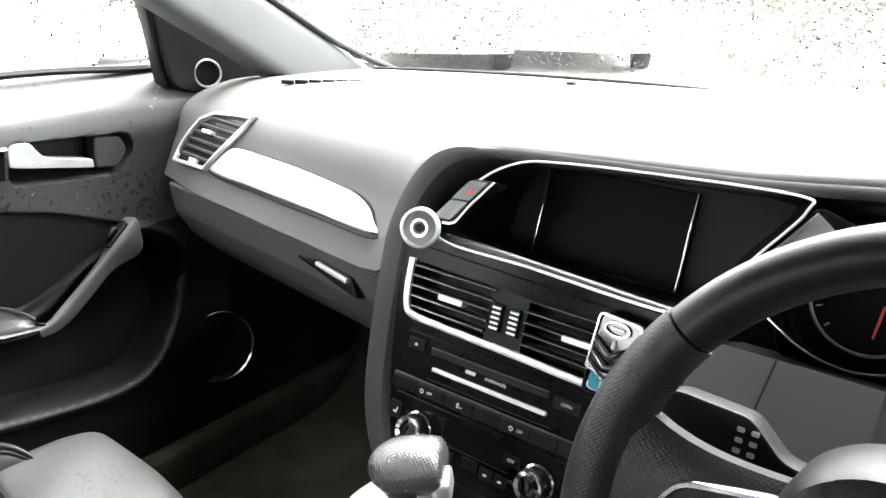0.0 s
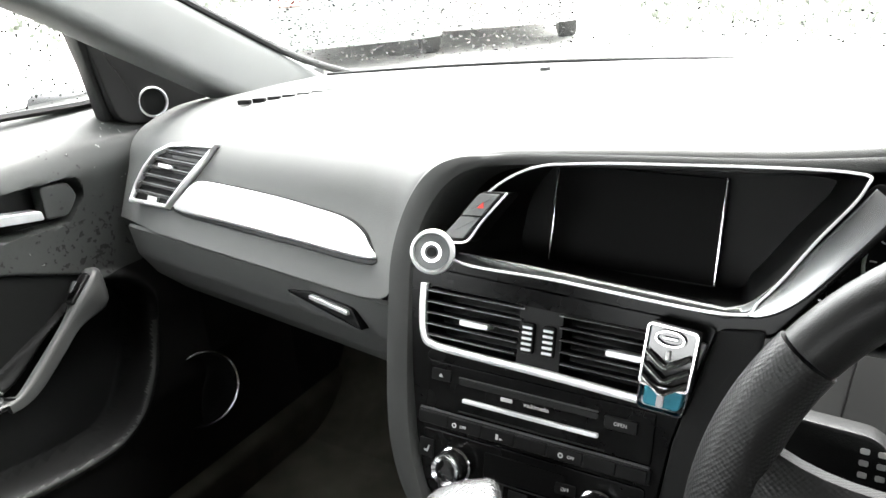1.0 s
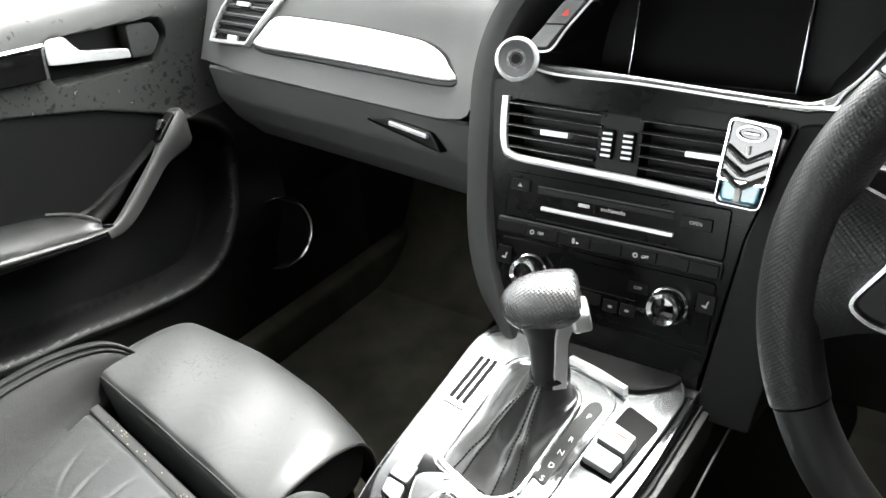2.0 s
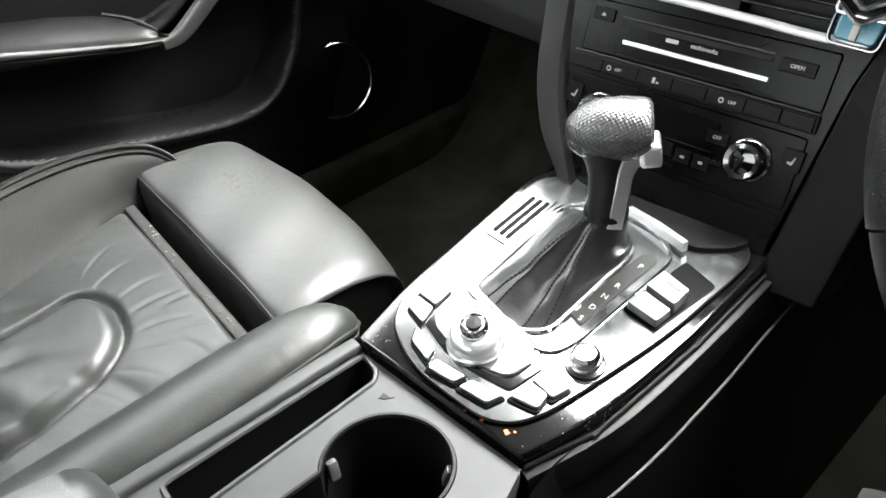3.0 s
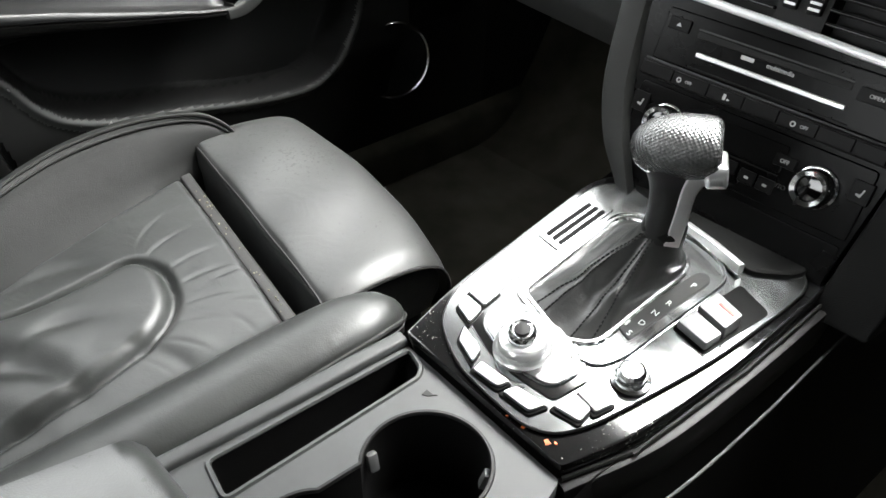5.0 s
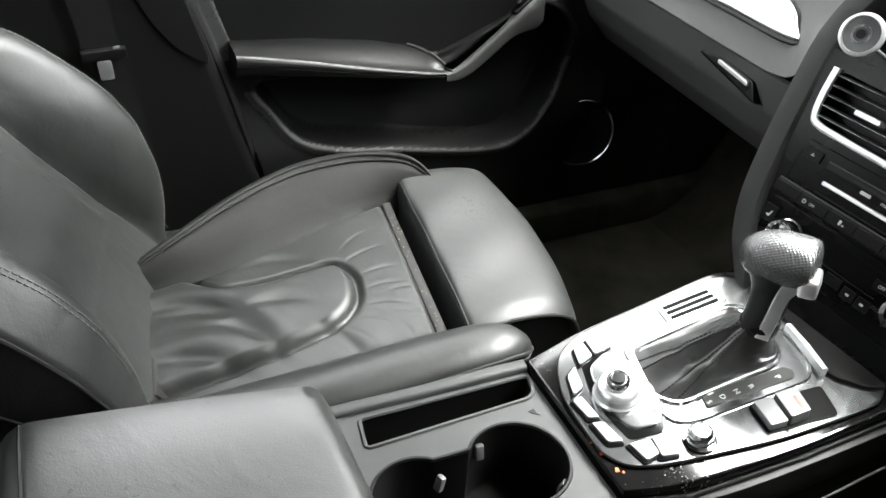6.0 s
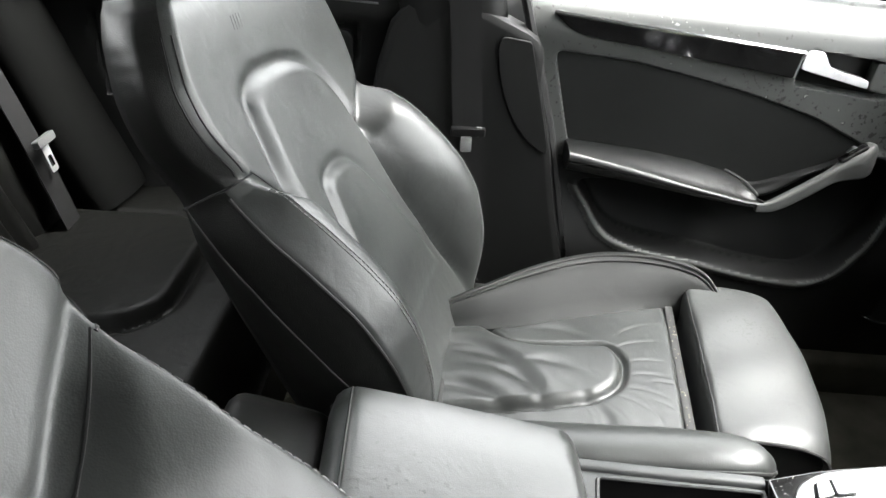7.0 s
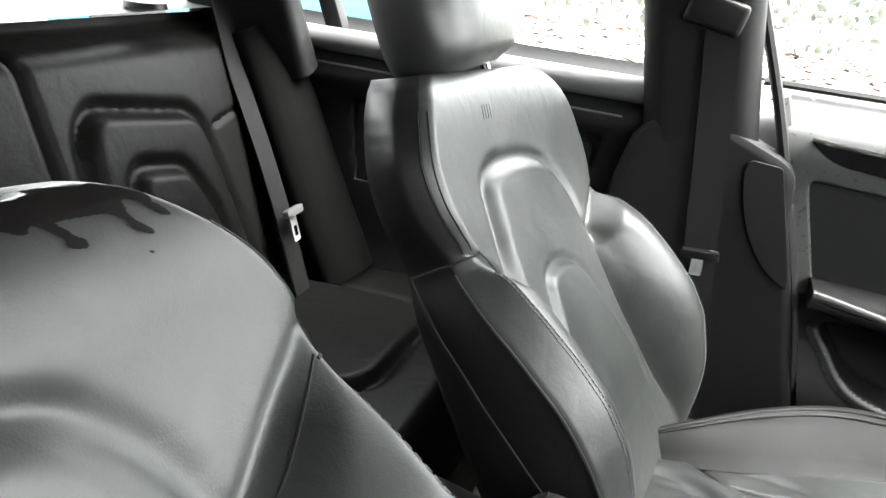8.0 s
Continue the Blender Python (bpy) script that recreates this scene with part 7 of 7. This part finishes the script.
def build_lever():
    lv = thing("gear_lever", "automatic gear lever with dimpled silver knob and black leather gaiter", "gear lever")
    # gaiter: folds between the gate and the stem
    base = on_plate(GATE, GATE_ROUND, 6)
    top = Vector((0.003, 0.204, 0.404))
    # even steps round the rim
    loop = [Vector(q) for q in base] + [Vector(base[0])]
    run = [0.0]
    for a, b in zip(loop, loop[1:]):
        run.append(run[-1] + (b - a).length)
    n = 72
    base = [(float(np.interp(run[-1] * i / n, run, [q.x for q in loop])), float(np.interp(run[-1] * i / n, run, [q.y for q in loop]))) for i in range(n)]
    rings = []
    angles = [math.atan2(PLATE.at(*q).y - top.y, PLATE.at(*q).x - top.x) for q in base]

    def bump_at(x, c, w):
        d = (x - c + math.pi) % (2 * math.pi) - math.pi
        return math.exp(-(d / w) ** 2)
    for k in lin(0, 1, 30):
        ring = []
        for i, q in enumerate(base):
            b = PLATE.at(q[0], q[1], 0.004)
            a = angles[i]
            t = top + Vector((0.0155 * math.cos(a), 0.0155 * math.sin(a), 0.0))
            h = k ** 0.62
            p = b.lerp(t, k)
            p.z = b.z + (t.z - b.z) * (k ** 1.7 * 0.85 + 0.15 * k)
            full = math.sin(math.pi * k)
            # two stitched ridges run from the stem to the rear rim, with slack hollows beside them
            p.z += full * (0.013 * bump_at(a, -1.95, 0.16) + 0.011 * bump_at(a, -1.50, 0.14) - 0.006 * bump_at(a, -2.6, 0.35) - 0.004 * bump_at(a, -0.9, 0.3))
            p.z += 0.0006 * full * math.sin(26 * k + 2.5 * a) * (0.4 + bump_at(a, -1.7, 0.6)) + 0.0010 * full * math.sin(11 * k - 3 * a)
            p += (p - Vector((top.x, top.y, p.z))).normalized() * 0.0016 * full * math.sin(13 * k + 3 * a)
            ring.append(p)
        rings.append(ring)
    part("gaiter", loft(rings, caps=(False, True)), "gaiter", lv, "creased black leather gaiter with stitching")
    for c in (-2.03, -1.91, -1.58, -1.46):
        j = min(range(n), key=lambda i: abs(angles[i] - c))
        line = [r[j] + Vector((0, 0, 0.0007)) for r in rings]
        part("gaiter_stitch", join(*(tube([line[i], line[i].lerp(line[i + 1], 0.72)], 0.0007, 5) for i in range(1, 28))), "black", lv, "row of black stitches")
    # stem: black front shaft and silver rear blade
    up = [(0.003, 0.202, 0.396), (0.002, 0.206, 0.420), (-0.003, 0.211, 0.442), (-0.008, 0.213, 0.462)]
    part("stem", sweep(smooth_line(up, 6), circle(0.0155, 20, 0.0185), up=(0, 1, 0), scale=lambda k: 0.95 + 0.10 * k + 0.42 * step(k, 0.50, 1.0)), "wheel", lv, "black leather lever stem")
    part("collar", turned([(0.0155, -0.006), (0.0175, 0.0), (0.0165, 0.008), (0.0145, 0.010)], (0.003, 0.203, 0.402), (0, 0.2, 1), 24), "dash_dark", lv, "dark collar on the stem")
    blade = smooth_line([(0.0145, 0.196, 0.398), (0.0140, 0.200, 0.420), (0.0125, 0.206, 0.440), (0.0140, 0.2110, 0.453), (0.0160, 0.2160, 0.464)], 6)
    part("blade", sweep(blade, rounded([(-0.009, -0.004), (0.009, -0.004), (0.007, 0.005), (-0.007, 0.005)], 0.002, 3), up=(1, -0.9, 0.1), scale=lambda k: 0.85 + 0.25 * step(k, 0.45, 0.75)), "alu", lv, "bright metal blade along the stem")
    # knob: an egg lying across the stem
    rings = []
    d = Vector((-0.84, -0.48, -0.16)).normalized()
    s = d.cross(Vector((0, 0, 1))).normalized()
    u = s.cross(d)
    c0 = Vector((0.0195, 0.2285, 0.4715))
    for k in lin(0.0, 1, 28):
        if k < 0.42:
            r = 0.0235 + 0.0030 * math.sin(math.pi * k)
            r *= max(0.0, 1 - (1 - k / 0.42) ** 9) ** 0.5 * 0.25 + 0.75
        else:
            r = 0.0262 * max(0.002, 1 - ((k - 0.42) / 0.58) ** 2.2) ** 0.5
        rings.append([c0 + d * (0.066 * k) + s * (r * 1.06 * math.cos(a)) + u * (r * 0.90 * math.sin(a)) for a in lin(0, 2 * math.pi * 23 / 24, 24)])
    part("knob", loft(rings), "knob", lv, "dimpled silver-grey knob")
    part("release_button", moved(block((-0.008, -0.014, -0.009), (0.008, 0.015, 0.009), 0.004, 3), Matrix.Translation((0.0230, 0.2205, 0.4575)) @ Euler((0, radians(-10), radians(32))).to_matrix().to_4x4()), "alu", lv, "chrome release button")
    return lv


def build_small_things():
    # round magnetic mount on the dashboard edge
    mt = thing("phone_mount", "round silver magnetic phone mount stuck to the dashboard", "phone mount")
    c = Vector((-0.089, 0.330, 0.6265))
    n = Vector((0.30, -0.88, 0.32)).normalized()
    part("foot", turned([(0.012, -0.016), (0.0095, -0.010), (0.0095, -0.002)], c, n, 24), "black", mt)
    part("ring", turned([(0.010, -0.008), (0.018, -0.004), (0.0196, 0.001), (0.0190, 0.0055), (0.0165, 0.0065), (0.0155, 0.004)], c, n, 36, (True, False)), "satin", mt, "satin metal outer ring")
    part("magnet_face", turned([(0.0157, 0.002), (0.0155, 0.0045), (0.0085, 0.0048), (0.001, 0.005)], c, n, 32), "grey_button", mt)
    part("inner_ring", turned([(0.0092, 0.004), (0.0088, 0.0062), (0.0062, 0.0062), (0.0058, 0.004)], c, n, 28, (False, False)), "chrome", mt)
    part("centre_stud", turned([(0.0045, 0.004), (0.0042, 0.0064), (0.001, 0.0066)], c, n, 20), "black", mt)
    # air freshener clipped to the vent
    af = thing("air_freshener", "chrome air freshener with blue liquid clipped to the vent", "air freshener")
    pl = Plane(STACK.at(0.1135, sz(0.5545), 0.014), (1, 0.0, -0.04), (0.04, 0.33, 1))
    part("body", slab(pl, [tuple(q)[:2] for q in rounded([(-0.0185, -0.012), (0.0185, -0.012), (0.0205, 0.034), (-0.0175, 0.036)], 0.003, 4)], -0.008, 0.005, 0.003), "gloss", af, "glossy dark case with chevron ribs")
    part("case_rim", frame_on(pl, [tuple(q)[:2] for q in rounded([(-0.0180, -0.012), (0.0180, -0.012), (0.0200, 0.033), (-0.0170, 0.035)], 0.004, 4)], 0.0030, 0.002, 0.0085), "chrome", af, "chrome rim of the case")
    for k in range(3):
        y = 0.008 - 0.010 * k
        part("chevron", sweep([pl.at(-0.0165, y + 0.006, 0.0065), pl.at(-0.002, y - 0.004, 0.0085), pl.at(0.001, y - 0.004, 0.0085), pl.at(0.0165, y + 0.006, 0.0065)], circle(0.0024, 8), up=pl.n), "chrome", af)
    part("emblem", frame_on(pl, [(0.0105 * math.cos(a), 0.0255 + 0.0055 * math.sin(a)) for a in lin(0, 2 * math.pi * 23 / 24, 24)], 0.0022, 0.004, 0.0085), "chrome", af, "oval metal emblem")
    part("emblem_bar", slab(pl, rect(-0.006, 0.0240, 0.006, 0.0268, 0.0010, 2), 0.004, 0.0070, 0.0006), "silver", af)
    part("stem_mark", slab(pl, rect(-0.0015, 0.009, 0.0015, 0.016, 0.0008, 2), 0.005, 0.0075, 0.0006), "print", af)
    part("bottle", slab(pl, [tuple(q)[:2] for q in rounded([(-0.0150, -0.029), (0.0130, -0.029), (0.0150, -0.012), (-0.0150, -0.012)], 0.004, 4)], -0.007, 0.003, 0.003), "blue", af, "clear bottle of blue liquid")
    part("bottle_edge", frame_on(pl, [tuple(q)[:2] for q in rounded([(-0.0182, -0.032), (0.0160, -0.032), (0.0182, -0.010), (-0.0182, -0.010)], 0.005, 4)], 0.0022, -0.003, 0.004), "dark_chrome", af, "clear plastic bottle wall")
    part("bottle_bar", slab(pl, rect(-0.004, -0.028, 0.001, -0.014, 0.001, 2), 0.003, 0.0055, 0.0006), "print", af)


build_console()
build_lever()
build_small_things()


# ---- outside ----
def build_outside():
    M["gravel"] = material("wet_gravel", (0.34, 0.335, 0.32), 0.75, vary=0.3, vary_scale=9, bump=1.0, bump_scale=60, voronoi=True, color2=(0.46, 0.45, 0.42))
    M["hedge"] = material("hedge_leaves", (0.085, 0.098, 0.075), 0.6, vary=0.4, vary_scale=5)
    M["car_grey"] = material("grey_paint", (0.10, 0.115, 0.108), 0.3, coat=0.6, vary=0.06)
    M["car_white"] = material("white_paint", (0.30, 0.30, 0.295), 0.3, coat=0.6, vary=0.04)
    M["car_blue"] = material("teal_blue_paint", (0.008, 0.055, 0.075), 0.25, coat=0.6, vary=0.08)
    M["yellow"] = material("yellow_plate", (0.80, 0.74, 0.45), 0.4, vary=0.05)
    M["lamp_red"] = material("red_lens", (0.45, 0.16, 0.14), 0.15, coat=0.5)
    M["litter"] = material("fallen_leaves", (0.04, 0.012, 0.006), 0.7, vary=0.6, vary_scale=3, color2=(0.09, 0.04, 0.015))
    bm = sheet(lambda u, v: (u, v, -0.32), [-2500, -300, -60, -20, -8, -4, -2, 0, 2, 4, 8, 20, 60, 300, 2500], [-2500, -300, -60, -20, -8, -4, -2, 0, 2, 4, 8, 20, 60, 300, 2500])
    tagged(part("ground", bm, "gravel"), "wet pale gravel yard", "gravel yard", kind="structure")

    def parked(label, mat, at, yaw, plate):
        car = thing("parked_car", label, "car", group="parked cars outside")
        prof = [(-2.1, 0.25), (-2.15, 0.55), (-2.0, 0.92), (-1.45, 1.0), (-0.95, 1.42), (0.35, 1.45), (1.05, 1.0), (1.95, 0.82), (2.12, 0.5), (2.05, 0.25)]
        line = smooth_line([(0, y, z) for y, z in prof], 4)
        rings = []
        for k in lin(-1, 1, 13):
            squeeze = 1 - 0.06 * abs(k) ** 4
            rings.append([Vector((0.86 * k * (1 - 0.18 * step(q.z, 0.95, 1.45)), q.y * squeeze, 0.25 + (q.z - 0.25) * (1 - 0.10 * abs(k) ** 6))) for q in line])
        body = part("body", loft(rings), mat, car)
        part("rear_window", block((-0.62, -1.40, 1.02), (0.62, -1.06, 1.33), 0.03, 2), "gloss", car)
        part("front_window", block((-0.62, 0.55, 1.05), (0.62, 0.80, 1.30), 0.03, 2), "gloss", car)
        for s in (-1, 1):
            part("side_window", block((s * 0.78 - 0.02, -0.95, 1.0), (s * 0.78 + 0.02, 0.5, 1.32), 0.015, 2), "gloss", car)
            part("tail_lamp", block((s * 0.62 - 0.14, -2.16, 0.68), (s * 0.62 + 0.14, -2.02, 0.84), 0.03, 2), "lamp_red", car)
            part("head_lamp", block((s * 0.62 - 0.14, 1.96, 0.60), (s * 0.62 + 0.14, 2.08, 0.74), 0.03, 2), "chrome", car)
            for y in (-1.32, 1.30):
                wh = part("wheel", turned([(0.20, -0.10), (0.31, -0.10), (0.325, -0.05), (0.325, 0.05), (0.31, 0.10), (0.20, 0.10)], (s * 0.78, y, 0.325), (1, 0, 0), 28), "rubber", car)
                part("rim", turned([(0.20, -0.08), (0.19, 0.09), (0.05, 0.10), (0.01, 0.10)], (s * 0.78, y, 0.325), (s, 0, 0), 20), "alu", wh)
        part("plate", block((-0.26, -2.19, 0.47), (0.26, -2.10, 0.58), 0.008, 1), "yellow", car, "plain yellow rear plate")
        car.matrix_world = pose(at[0], at[1], -0.32, 0, 0, yaw)
        return car
    parked("grey-green parked car with yellow rear plate on gravel", "car_grey", (-5.98, 7.8), 38, True)
    parked("pale grey parked car with yellow rear plate on gravel", "car_white", (-4.72, 9.2), 28, True)
    parked("teal blue parked car seen through the rear window", "car_blue", (-5.4, -4.0), 70, False)

    # ragged hedge round the yard: many small leaf clumps
    rng = random.Random(11)
    ms = []
    for _ in range(20000):
        side = rng.random()
        if side < 0.3:
            x, y = rng.uniform(-2.6, 7.0), rng.uniform(8.2, 9.6)
        elif side < 0.4:
            x, y = rng.uniform(-13.0, -8.6), rng.uniform(7.2, 8.8)
        elif side < 0.65:
            x, y = rng.uniform(-24, 12), rng.uniform(19.5, 22.0)
        else:
            x, y = rng.uniform(-17.5, -15.0), rng.uniform(-14, 22)
        z = -0.3 + (1.4 if y > 7 else 2.4) * rng.random() ** 0.8
        r = rng.uniform(0.02, 0.055) if 7 < y < 10 else rng.uniform(0.06, 0.15)
        m = Matrix.Translation((x, y, z)) @ Euler((rng.random() * 6, rng.random() * 6, rng.random() * 6)).to_matrix().to_4x4() @ Matrix.Diagonal((r, r * 0.7, r * 0.25, 1))
        ms.append(m)
    stuff("hedge", scatter(ms), "hedge", "ragged green hedge round the yard", "hedge")
    ms = []
    for _ in range(5000):
        x, y = rng.uniform(-16, -1.3), rng.uniform(-6.5, 3.0)
        r = rng.uniform(0.03, 0.11)
        m = Matrix.Translation((x, y, -0.305)) @ Euler((rng.uniform(-0.4, 0.4), rng.uniform(-0.4, 0.4), rng.random() * 6)).to_matrix().to_4x4() @ Matrix.Diagonal((r, r * 0.6, 0.004, 1))
        ms.append(m)
    stuff("fallen_leaves", scatter(ms), "litter", "fallen red and yellow leaves on the gravel", "fallen leaves")
    # exterior mirror beside the passenger window
    mir = thing("wing_mirror", "dark car wing mirror outside the side window", "wing mirror")
    part("shell", sweep([(-0.84, 0.605, 0.672), (-0.92, 0.600, 0.673), (-1.02, 0.585, 0.673)], circle(0.040, 16, 0.019), up=(0, 0, 1)), "black", mir)
    part("foot", sweep([(-0.80, 0.60, 0.655), (-0.87, 0.60, 0.668)], circle(0.018, 10), up=(0, 0, 1)), "black", mir)


build_outside()
